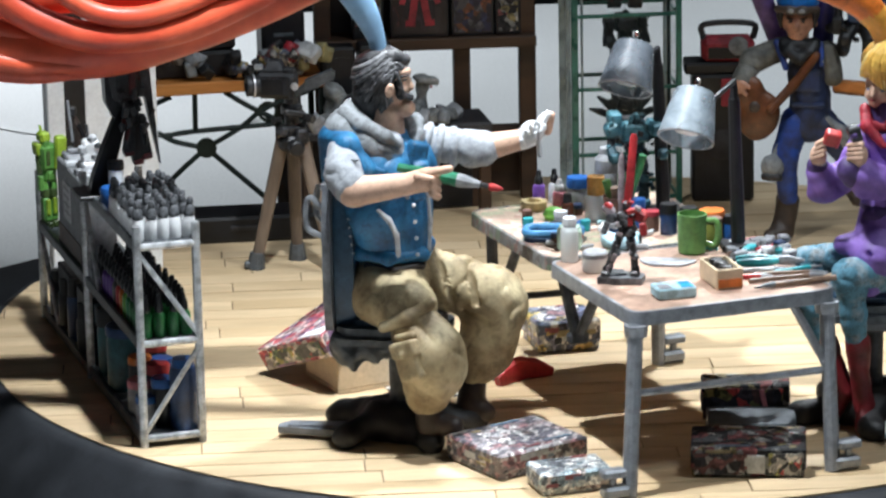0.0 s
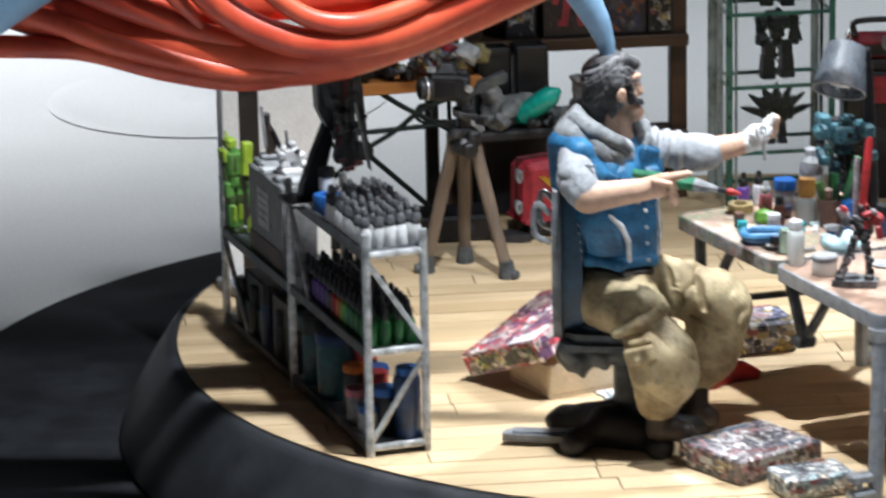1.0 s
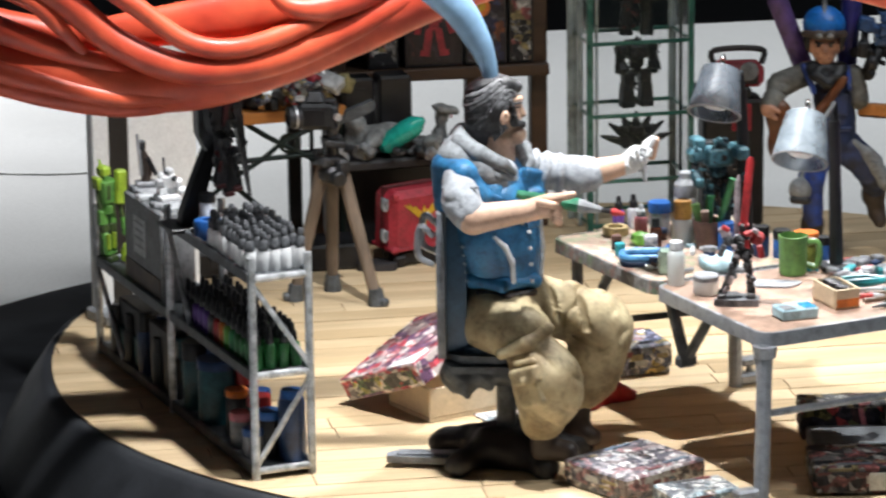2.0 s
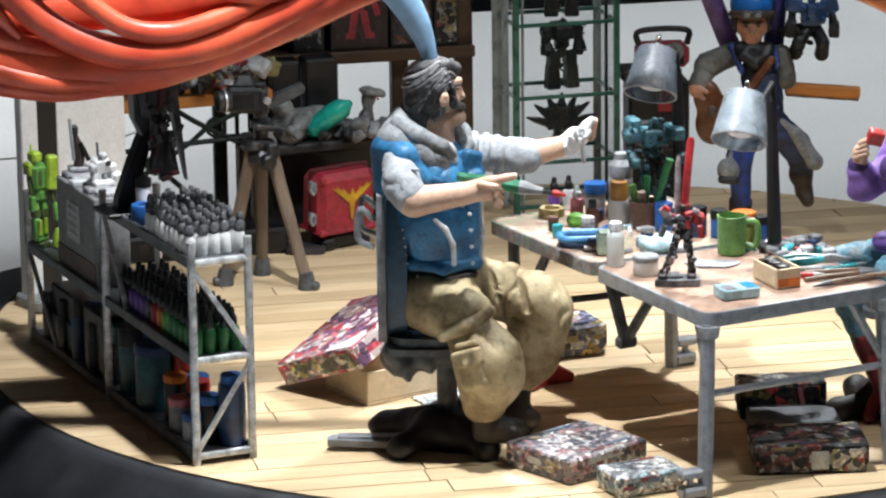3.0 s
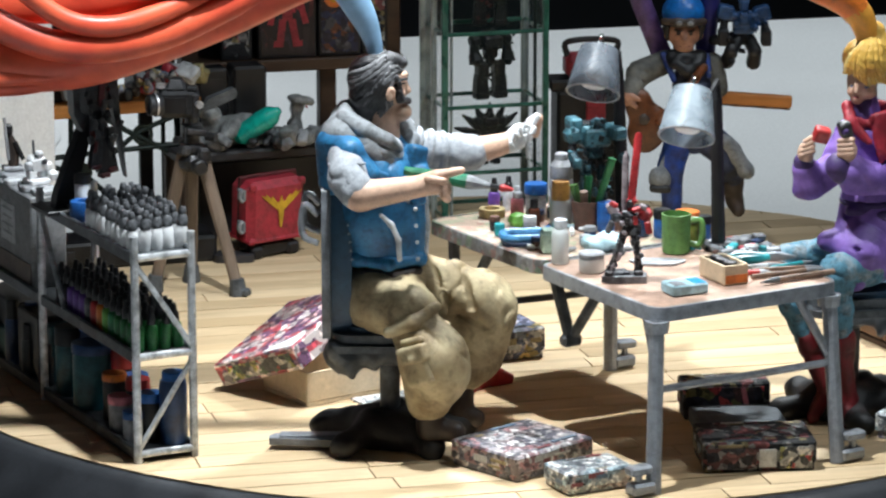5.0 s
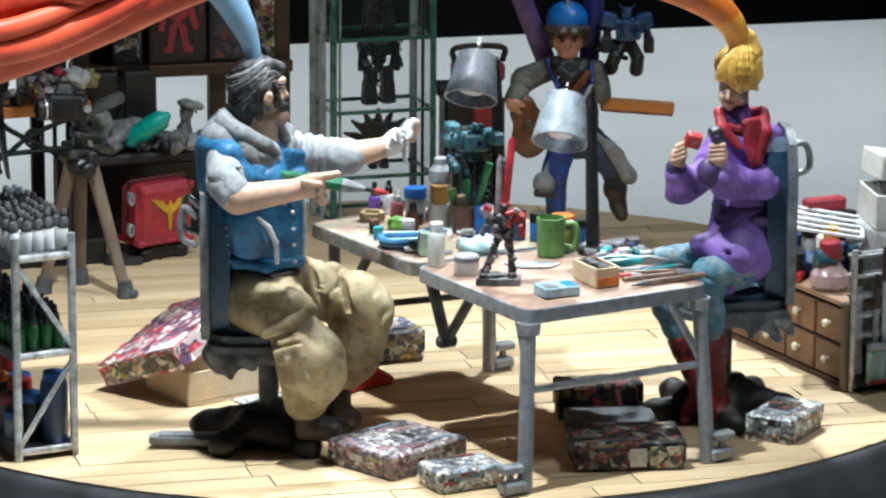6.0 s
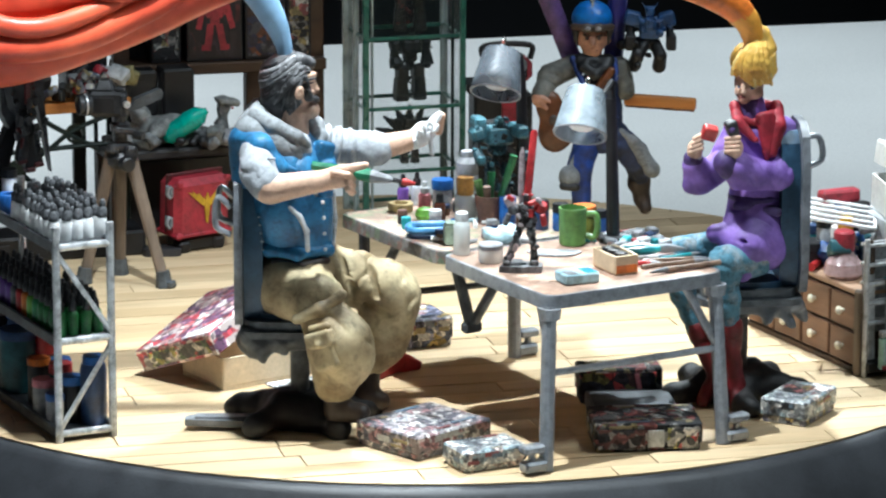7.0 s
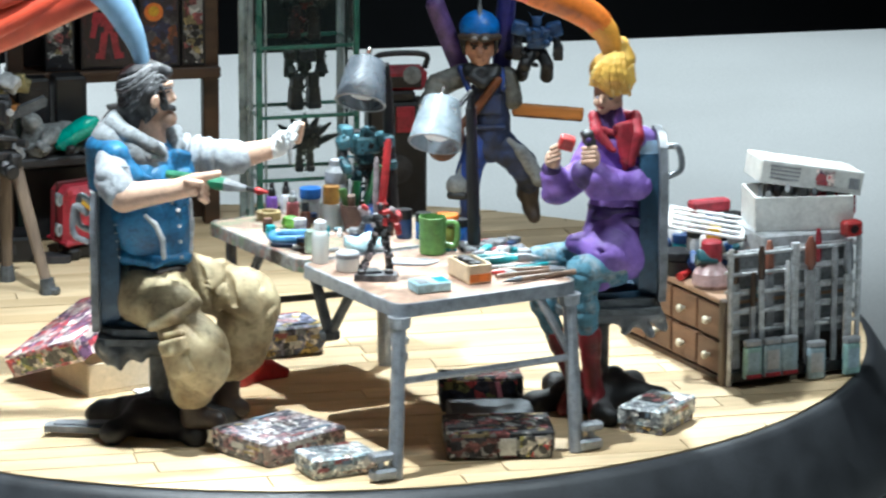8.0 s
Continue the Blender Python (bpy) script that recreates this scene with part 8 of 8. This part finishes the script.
def desk_lamp(base, knee, tip, low, label, frost):
    l = thing("desk_lamp", base, 0, label, "lamp", "desk lamps")
    o = Vector(base)
    knee, tip, low = Vector(knee) - o, Vector(tip) - o, Vector(low) - o
    Shape().box((0, 0, 0.012), (0.15, 0.12, 0.024), 0.008).done("foot_plate", BLACKP, l)
    Shape().tube([(0, 0, 0.02), knee * 0.5, knee], [0.031, 0.028, 0.024], 10).done("post", BLACKP, l)
    ax = (tip - low).normalized()
    low = low + ax * 0.030
    Shape().tube([knee, knee + Vector((0, 0, 0.07)), low + ax * 0.16 + Vector((0.08, 0.03, 0.0)), low + ax * 0.17], [0.020, 0.013, 0.010, 0.009], 8).done("arm", BLACKP, l)
    r = ax.to_track_quat("Z", "Y").to_matrix()
    sh = Shape().lathe([(0.110, 0.0), (0.115, 0.005), (0.112, 0.026), (0.104, 0.080), (0.087, 0.180), (0.080, 0.205), (0.055, 0.215), (0.01, 0.218), (0.005, 0.213), (0.052, 0.208), (0.073, 0.200), (0.081, 0.175), (0.098, 0.080), (0.106, 0.026), (0.108, 0.004), (0.110, 0.0)], c=low, n=32, rot=r, close=False).done("shade", frost, l)
    Shape().lathe([(0.108, 0), (0.116, 0.001), (0.117, 0.006), (0.109, 0.007), (0.108, 0)], c=low, n=32, rot=r, close=False).done("shade_rim", GREY, sh, "pale lower rim")
    # unlit bulb; its white and size stand in for a glow in the shade
    Shape().lathe([(0.02, 0.030), (0.048, 0.034), (0.062, 0.050), (0.056, 0.085), (0.03, 0.12), (0.02, 0.20)], c=low, n=20, rot=r).done("bulb", WHITEP, sh, "white bulb, enlarged for the glow inside the shade")
    Shape().lathe([(0.018, 0.213), (0.016, 0.232), (0.010, 0.238), (0.013, 0.255), (0.008, 0.27), (0.003, 0.275)], c=low, n=10, rot=r).done("finial", CHROME, l, "chrome knob on top")


desk_lamp((0.475, -1.555, TOP), (0.455, -1.56, 1.36), (0.280, -1.811, 1.534), (0.192, -1.972, 1.261), "black desk lamp with a pale frosted plastic shade", FROST2)
desk_lamp((0.245, -0.93, TOP), (0.225, -0.90, 1.37), (0.142, -0.938, 1.550), (0.056, -1.083, 1.274), "black desk lamp with a grey frosted shade", FROST)

# ---- things on the work tables ----
CLEARISH = clear("cloudy_bottle", (0.72, 0.76, 0.76), 0.25, 0.75)
BOTBROWN = mat("brown_glass", (0.10, 0.035, 0.02), 0.2, var=0.3)
CLAY = mat("clay_pot", (0.14, 0.07, 0.05), 0.6, var=0.4)
OCHRE = mat("ochre_lid", (0.52, 0.26, 0.06), 0.45, var=0.25, scale=14)
LTBLUE = mat("pale_blue_cloth", (0.45, 0.66, 0.74), 0.7, var=0.3, scale=12)
BRUSHWOOD = mat("brown_brush_wood", (0.20, 0.13, 0.09), 0.5, var=0.4, scale=14)

m = thing("coffee_mug", (0.275, -1.60, TOP), -18, "green enamel mug with a handle", "mug")
Shape().lathe([(0.052, 0), (0.058, 0.006), (0.060, 0.13), (0.062, 0.165), (0.056, 0.166), (0.054, 0.13), (0.050, 0.012)], n=24).done("cup", MUGGREEN, m)
Shape().tube(curve([(0.056, 0, 0.135), (0.10, 0, 0.135), (0.11, 0, 0.08), (0.095, 0, 0.035), (0.056, 0, 0.04)], 5), 0.014, 8).done("handle", MUGGREEN, m)
Shape().prism([(0.11 * math.cos(a) * (1 + 0.15 * math.sin(3 * a)), 0.07 * math.sin(a) * (1 + 0.2 * math.cos(2 * a))) for a in [2 * math.pi * k / 20 for k in range(20)]], 0, 0.006).done("grey_rag", GREY, at=(0.15, -1.75, TOP), rz=-15, label="flat grey rag lying on the table", category="rag")
pot = thing("brush_pot", (0.03, -1.10, TOP), 0, "brown clay pot holding green brushes", "pot")
Shape().lathe([(0.048, 0), (0.062, 0.09), (0.067, 0.125), (0.060, 0.125), (0.05, 0.02)], n=20).done("pot_body", CLAY, pot)
for x, y, h, mm in ((0.10, -0.05, 0.31, GREEN), (-0.05, 0.02, 0.19, MUGGREEN), (0.02, 0.04, 0.22, GREEN), (-0.02, -0.03, 0.17, BRUSHWOOD)):
    Shape().tube([(x * 0.2, y * 0.2, 0.02), (x, y, h)], [0.012, 0.019], 8).done("brush_handle", mm, pot)
bottle("white_bottle", 0.037, 0.185, CLEARISH, LTGREY, "cloudy white glue bottle with grey cap", 0.7, 0.2, "table bottles", (-0.24, -1.66, TOP), False)
j = thing("water_jar", (-0.155, -1.83, TOP), 0, "small grey glass jar with a dented lid", "jar", "jars and pots")
Shape().lathe([(0.048, 0), (0.053, 0.008), (0.052, 0.055), (0.046, 0.06)], n=18).done("body", CLEARISH, j)
Shape().lathe([(0.053, 0.058), (0.054, 0.076), (0.048, 0.082)], n=18).done("lid", GREY, j)
def blade_robot():
    """A thin many-piece robot, legs astride on a slab, red arms raising two long blades."""
    q, r = Shape(), random.Random(17)
    q.use(3).prism([(-0.095, -0.05), (-0.02, -0.065), (0.085, -0.055), (0.092, 0.02), (0.03, 0.055), (-0.07, 0.045)], 0, 0.026).box((-0.03, 0.0, 0.032), (0.09, 0.06, 0.014), 0.005, rot=turn(6, 4, 20))
    for foot, knee, hip in (((-0.062, -0.01, 0.035), (-0.028, -0.025, 0.125), (-0.004, 0, 0.195)), ((0.055, 0.0, 0.035), (0.050, -0.022, 0.125), (0.034, 0, 0.195))):
        foot, knee, hip = Vector(foot), Vector(knee), Vector(hip)
        q.use(0).box(foot + Vector((0, -0.012, 0)), (0.036, 0.055, 0.026), 0.008).tube([foot, knee], [0.017, 0.013], 8).tube([knee, hip], [0.014, 0.018], 8)
        for k in range(13):
            t = r.random()
            p = foot.lerp(knee, 2 * t) if t < 0.5 else knee.lerp(hip, 2 * t - 1)
            q.use(r.choice((0, 0, 3, 3, 2))).box(p + Vector((r.uniform(-0.014, 0.014), -0.014 + r.uniform(-0.008, 0.006), 0)), (r.uniform(0.010, 0.020), 0.014, r.uniform(0.014, 0.040)), 0.004, rot=turn(r.uniform(-15, 15), r.uniform(-30, 30), r.uniform(-20, 20)))
    q.use(0).box((0.015, 0, 0.205), (0.056, 0.045, 0.04), 0.010).box((0.018, 0, 0.250), (0.066, 0.05, 0.065), 0.012, taper=1.2)
    for k in range(22):
        q.use(r.choice((0, 3, 3, 0, 2))).box((0.016 + r.uniform(-0.036, 0.040), -0.026 + r.uniform(-0.008, 0.004), r.uniform(0.19, 0.30)), (r.uniform(0.010, 0.026), 0.014, r.uniform(0.008, 0.026)), 0.003, rot=turn(0, r.uniform(-35, 35), 0))
    # shoulders, head, arms
    q.use(1).box((0.080, -0.01, 0.275), (0.052, 0.055, 0.050), 0.014, rot=turn(0, 24, 0)).box((0.092, -0.03, 0.225), (0.026, 0.030, 0.055), 0.008, rot=turn(0, -10, 0)).box((0.048, -0.03, 0.300), (0.046, 0.026, 0.020), 0.006, rot=turn(0, -16, 0)).box((0.040, -0.034, 0.255), (0.020, 0.012, 0.036), 0.004)
    q.use(2).box((0.070, -0.035, 0.310), (0.030, 0.020, 0.020), 0.005, rot=turn(0, 30, 0)).box((-0.052, 0.0, 0.295), (0.040, 0.030, 0.052), 0.010, rot=turn(0, -30, 0))
    q.use(3).box((-0.038, -0.012, 0.262), (0.044, 0.040, 0.036), 0.010).box((-0.062, -0.02, 0.225), (0.024, 0.028, 0.055), 0.007, rot=turn(0, 22, 0)).use(1).box((-0.048, -0.03, 0.318), (0.034, 0.014, 0.020), 0.004, rot=turn(0, 28, 0))
    q.use(0).box((0.020, -0.012, 0.318), (0.026, 0.030, 0.032), 0.008).use(1).tube([(0.026, -0.02, 0.325), (0.040, -0.025, 0.352)], [0.006, 0.003], 6)
    # blades
    q.use(1).tube([(0.018, 0.012, 0.25), (0.026, 0.012, 0.34), (0.050, 0.012, 0.590), (0.052, 0.012, 0.605)], [0.010, 0.0165, 0.0155, 0.009], 8, 0.7).box((0.026, 0.010, 0.325), (0.046, 0.02, 0.014), 0.004, rot=turn(0, 5, 0))
    q.use(2).tube([(-0.004, 0.012, 0.27), (-0.002, 0.012, 0.35), (0.000, 0.012, 0.50), (0.002, 0.012, 0.53)], [0.009, 0.014, 0.012, 0.004], 8, 0.6)
    return q


q = blade_robot()
q.done("red_robot_statue", [mat("grey_robot", (0.055, 0.052, 0.055), 0.42, 0.3, var=0.7, scale=18, wash=0.9), mat("red_robot", (0.52, 0.035, 0.04), 0.45, var=0.4, scale=16), mat("pinkish_grey_model", (0.40, 0.34, 0.36), 0.45, var=0.5, scale=16), mat("worn_grey_model", (0.16, 0.165, 0.18), 0.42, 0.3, var=0.6, scale=18, wash=0.9)], at=(-0.065, -2.00, TOP), rz=VIEW, label="red and grey model robot holding a tall red blade", category="robot model")


def cannons(q, s):
    q.use(1).box((0.16 * s, -0.14 * s, 0.80 * s), (0.12 * s, 0.30 * s, 0.12 * s), 0.02 * s).box((-0.18 * s, 0.02, 0.86 * s), (0.12 * s, 0.18 * s, 0.12 * s), 0.02 * s)


robot("robot_statue", (0.13, -0.86, TOP), 5, 0.47, [DKTEAL, TEALARM, GUN], "teal battle-worn model robot on the table", (0.5, 0.7), 1.1, cannons)
Shape().box((0, 0, 0.045), (0.10, 0.085, 0.09), 0.01).box((0, 0, 0.093), (0.085, 0.07, 0.01), 0.004).done("glue_box", mat("pale_green_box", (0.45, 0.60, 0.48), 0.5, var=0.3, scale=14), at=(-0.22, -1.47, TOP), rz=-10, label="small pale green box on the table", category="box")
bt = thing("blue_tray", (-0.27, -1.30, TOP), -8, "small blue plastic tray with raised rim", "tray")
Shape().prism(rounded(0.24, 0.13, 0.04), 0, 0.012).done("tray_base", DKBLUE, bt)
Shape().tube([(x, y, 0.035) for x, y in rounded(0.23, 0.12, 0.04)] + [(0.115, 0.02, 0.035)], 0.018, 8, caps=False).done("tray_rim", mat("sky_blue_plastic", (0.07, 0.23, 0.44), 0.4, var=0.3, scale=14), bt)
tp = thing("masking_tape", (-0.30, -0.78, TOP), 0, "roll of yellow masking tape", "tape")
Shape().lathe([(0.034, 0), (0.055, 0.0), (0.057, 0.006), (0.057, 0.032), (0.055, 0.036), (0.034, 0.036), (0.034, 0)], n=22, close=False).done("tape", mat("masking_tape", (0.58, 0.46, 0.22), 0.6, var=0.2), tp)
jar((-0.11, -0.80, TOP), 0.045, 0.14, LTGREY, BLUEP, "jar with a large bright blue lid", 0.30, 1.12)
bottle("brown_bottle", 0.027, 0.125, BOTBROWN, BLACKP, "brown glass bottle with black cap", 0.6, 0.3, "table bottles", (-0.18, -1.03, TOP), False)
jar((-0.055, -1.0, TOP), 0.048, 0.19, CLEARISH, OCHRE, "clear jar with a tall ochre lid", 0.42, 0.8)
cn = thing("spray_can", (0.02, -0.74, TOP), 0, "tall grey spray can with ribbed sides", "can")
Shape().lathe([(0.05, 0), (0.052, 0.01), (0.052, 0.05), (0.049, 0.055), (0.049, 0.09), (0.052, 0.095), (0.052, 0.14), (0.049, 0.145), (0.052, 0.15), (0.050, 0.20), (0.030, 0.225), (0.030, 0.25), (0.024, 0.255)], n=20).done("can_body", GREY, cn)
bottle("dropper_bottle", 0.027, 0.15, VIOLET, BLACKP, "violet dropper bottle with black cap", 0.6, 0.4, "table bottles", (-0.27, -0.70, TOP))
bottle("dropper_bottle", 0.027, 0.15, LTGREY, BLACKP, "grey dropper bottle with black cap", 0.6, 0.4, "table bottles", (-0.20, -0.68, TOP))
bottle("dropper_bottle", 0.03, 0.13, PINK, LTGREY, "pale pink dropper bottle on the table", 0.6, 0.4, "table bottles", (-0.19, -0.79, TOP))
Shape().lathe([(0.035, 0), (0.045, 0.02), (0.035, 0.045), (0.012, 0.055)], n=12).done("green_putty", LIME, at=(-0.235, -0.97, TOP), label="round lump of pale green putty", category="putty")
cl = Blob()
cl.group(0, 0.03, 0.014, 30).box((0, 0, 0.025), (0.075, 0.055, 0.02), 0.015).ell((0.02, 0.0, 0.045), (0.05, 0.04, 0.025))
q = Shape()
cl.skin(q, 0.008)
q.done("crumpled_tissue", LTBLUE, at=(0.0, -1.46, TOP), rz=0, angle=180, label="crumpled pale blue tissue on the table", category="tissue")
jar((0.10, -1.16, TOP), 0.038, 0.125, BLUEP, BLUEP, "bright blue paint pot", 0.3)
jar((0.155, -1.22, TOP), 0.032, 0.085, CLAY, CASERED, "small dark pot with red paint", 0.2)
jar((0.30, -1.32, TOP), 0.036, 0.12, BLUEP, BLACKP, "blue paint pot with a black lid", 0.3)
jar((0.22, -1.28, TOP), 0.036, 0.13, DKBLUE, BLACKP, "navy paint pot with a black lid", 0.3)
jar((0.39, -1.38, TOP), 0.05, 0.12, CLAY, ORANGEP, "dark pot with a broad orange lid", 0.25, 1.1)
jar((0.46, -1.40, TOP), 0.03, 0.10, BLUEP, BLACKP, "little blue pot beside the lamp", 0.3)
jar((0.375, -1.47, TOP), 0.045, 0.11, mat("olive_pot", (0.24, 0.25, 0.05), 0.45, var=0.3), CLAY, "olive green paint pot by the mug", 0.12)
pk = thing("paint_crate", (0.325, -2.09, TOP), 12, "small cream crate holding dark paint tins", "crate")
Shape().box((0, 0, 0.006), (0.11, 0.20, 0.012), 0.002).done("crate_base", CREAM, pk)
for x, y, w, d in ((0, -0.097, 0.11, 0.01), (0, 0.097, 0.11, 0.01), (-0.052, 0, 0.01, 0.184), (0.052, 0, 0.01, 0.184)):
    Shape().box((x, y, 0.045), (w, d, 0.075), 0.003).done("crate_side", CREAM, pk)
Shape().box((0, -0.1035, 0.025), (0.10, 0.003, 0.035), 0.001).done("crate_label", ORANGEP, pk)
for y in (-0.05, 0.01, 0.06):
    Shape().lathe([(0.030, 0.012), (0.032, 0.05), (0.028, 0.085), (0.01, 0.09)], c=(0.0, y, 0), n=12).done("paint_tin", BLACKP if y else GREY, pk)
kp = thing("card_pack", (0.11, -2.25, TOP), 10, "pale blue and white card pack", "pack")
Shape().box((0, 0, 0.022), (0.16, 0.11, 0.044), 0.006).done("pack_body", LTBLUE, kp)
Shape().box((0.045, -0.01, 0.0455), (0.05, 0.08, 0.003), 0.001).done("printed_panel", mat("sky_print", (0.05, 0.35, 0.65), 0.4, var=0.2), kp)
Shape().box((-0.045, -0.02, 0.0455), (0.05, 0.06, 0.003), 0.001).done("printed_panel", GREY, kp)


def pliers():
    o = thing("pliers", (0.57, -1.86, TOP), -6, "teal-handled steel pliers lying open", "pliers")
    for e in (-1, 1):
        Shape().tube(curve([(-0.15, 0.03 * e, 0.022), (-0.06, 0.035 * e, 0.024), (0.02, 0.012 * e, 0.024)], 4), [0.012, 0.016, 0.019, 0.02, 0.02, 0.019, 0.017, 0.015, 0.013], 8).done("grip", TEALP, o)
    Shape().tube([(0.02, 0, 0.024), (0.06, 0, 0.024), (0.13, 0, 0.02)], [0.02, 0.022, 0.006], 8, 0.6).done("jaw", STEEL, o)


def pen(at, rz, ln, r, mm, tipm, label):
    o = thing("tool_pen", at, rz, label, "tool", "hand tools")
    r *= 0.8
    Shape().tube([(-ln / 2, 0, r), (ln * 0.25, 0, r)], r, 8).done("barrel", mm, o)
    Shape().tube([(ln * 0.25, 0, r), (ln * 0.33, 0, r), (ln / 2, 0, r * 0.8)], [r * 1.05, r * 0.9, r * 0.25], 8).done("point", tipm, o)


pliers()
pen((0.44, -2.05, TOP), 2, 0.20, 0.014, REDP, LTGREY, "red craft knife with a silver point")
pen((0.60, -2.08, TOP), 12, 0.34, 0.013, BRUSHWOOD, STEEL, "long brown-handled paint brush")
pen((0.62, -2.01, TOP), -2, 0.30, 0.012, BRUSHWOOD, STEEL, "thin brown brush on the table")
pen((0.61, -2.17, TOP), 196, 0.36, 0.016, BRUSHWOOD, DSTEEL, "dark airbrush pen with brown barrel")
pen((0.50, -1.95, TOP), 8, 0.24, 0.012, LTGREY, STEEL, "slim silver modelling tool on the table")
pen((0.53, -1.50, TOP), 25, 0.15, 0.017, REDP, GREY, "short red-handled tool lying on the table")
pen((0.48, -1.80, TOP), -20, 0.18, 0.012, GREY, STEEL, "slim grey metal tool")
pen((0.66, -1.95, TOP), 20, 0.22, 0.011, TEALP, STEEL, "thin teal brush on the table")
rr = random.Random(5)
for k in range(16):
    x, y = 0.42 + rr.uniform(0, 0.26), -1.72 + rr.uniform(0, 0.27)
    s = Shape().box((0, 0, 0.014), (rr.uniform(0.04, 0.09), rr.uniform(0.03, 0.05), 0.028), 0.01)
    s.done("model_part", (GREY, LTGREY, STEEL, HOOD, TEALP, mat("part_paint", (0.35, 0.36, 0.37), 0.5) if k == 0 else GREY)[k % 6], at=(x, y, TOP), rz=rr.uniform(0, 180), label="loose " + ("grey", "pale grey", "steel", "dark grey", "teal", "grey")[k % 6] + " model part on the table", category="model part", group="loose model parts")
for k in range(9):
    x, y = -0.30 + rr.uniform(0, 0.42), -1.58 + rr.uniform(0, 0.5)
    Shape().tube([(-0.05, 0, 0.01), (0.05, 0, 0.01)], rr.uniform(0.008, 0.014), 7).done("loose_stick", (LTGREY, WHITEP, BLUEP, GREY, LTBLUE)[k % 5], at=(x, y, TOP), rz=rr.uniform(0, 180), label="short " + ("pale grey", "white", "blue", "grey", "pale blue")[k % 5] + " plastic stick on the table", category="stick", group="loose sticks")

# more small pots and bits crowded between the larger things
taken = [(-0.24, -1.66), (-0.155, -1.83), (-0.22, -1.47), (-0.27, -1.30), (-0.17, -1.30), (-0.37, -1.30), (-0.30, -0.78), (-0.11, -0.80), (-0.18, -1.03), (-0.055, -1.0), (0.02, -0.74), (-0.27, -0.70), (-0.20, -0.68), (-0.19, -0.79), (-0.235, -0.97), (0.0, -1.46), (0.10, -1.16), (0.155, -1.22), (0.03, -1.10), (0.13, -0.86), (0.20, -0.86), (0.06, -0.86), (0.13, -0.95), (0.30, -0.98)]
inks = [(DKBLUE, "navy"), (GREY, "grey"), (CLAY, "dark brown"), (TEALP, "teal"), (LTGREY, "pale grey"), (BLACKP, "black"), (CASERED, "dark red")]
spots = 0
while spots < 14:
    x, y = rr.uniform(-0.36, 0.12), rr.uniform(-1.42, -0.72)
    if all((x - a) ** 2 + (y - b) ** 2 > 0.0060 for a, b in taken):
        taken.append((x, y))
        mm, word = inks[spots % 7]
        jar((x, y, TOP), rr.uniform(0.020, 0.028), rr.uniform(0.035, 0.075), mm, inks[(spots * 3 + 1) % 7][0], "tiny " + word + " paint pot on the spattered table", 0.3)
        spots += 1
for k in range(22):
    x, y = 0.36 + rr.uniform(0, 0.30), -1.86 + rr.uniform(0, 0.36)
    mm, word = inks[k % 7]
    q = Shape().tube([(-0.03, 0, 0.008), (0.0, rr.uniform(-0.01, 0.01), 0.014), (0.035, 0, 0.007)], [0.006, 0.010, 0.005], 7).box((rr.uniform(-0.01, 0.02), 0.012, 0.009), (0.026, 0.020, 0.016), 0.004)
    q.done("model_part", mm, at=(x, y, TOP), rz=rr.uniform(0, 180), label="tiny " + word + " model part among the tools", category="model part", group="loose model parts")

# brush in the man's hand
br = thing("paint_brush", (-0.86, -1.93, 1.185), -24, "green-handled brush with a red paint tip", "brush", tilt=(0, 8))
Shape().tube([(-0.10, 0, 0.0), (0.05, 0, 0), (0.155, 0, 0)], [0.018, 0.026, 0.030], 10).done("handle", mat("deep_green_plastic", (0.02, 0.20, 0.10), 0.4, var=0.3, scale=14), br)
Shape().tube([(0.155, 0, 0), (0.17, 0, 0), (0.25, 0, 0)], [0.030, 0.029, 0.013], 10).done("ferrule", GREY, br)
Shape().tube([(0.25, 0, 0), (0.295, 0, 0)], [0.011, 0.010], 8).done("collar", BLACKP, br)
Shape().tube([(0.29, 0, 0), (0.305, 0, 0), (0.345, 0, 0)], [0.014, 0.017, 0.006], 10).done("bristle", REDP, br)

# white dish far behind on the table
ds = thing("white_dish", (-2.1, 7.3, -0.53), 0, "shallow round white dish on the white table", "dish")
Shape().lathe([(1.00, 0), (1.06, 0.004), (1.08, 0.010), (1.05, 0.018), (0.98, 0.020), (0.92, 0.014), (0.30, 0.014), (0.27, 0.026), (0.20, 0.028)], n=64).done("dish_body", WHITE, ds, angle=80)

# ---- floor planks ----
build_floor()
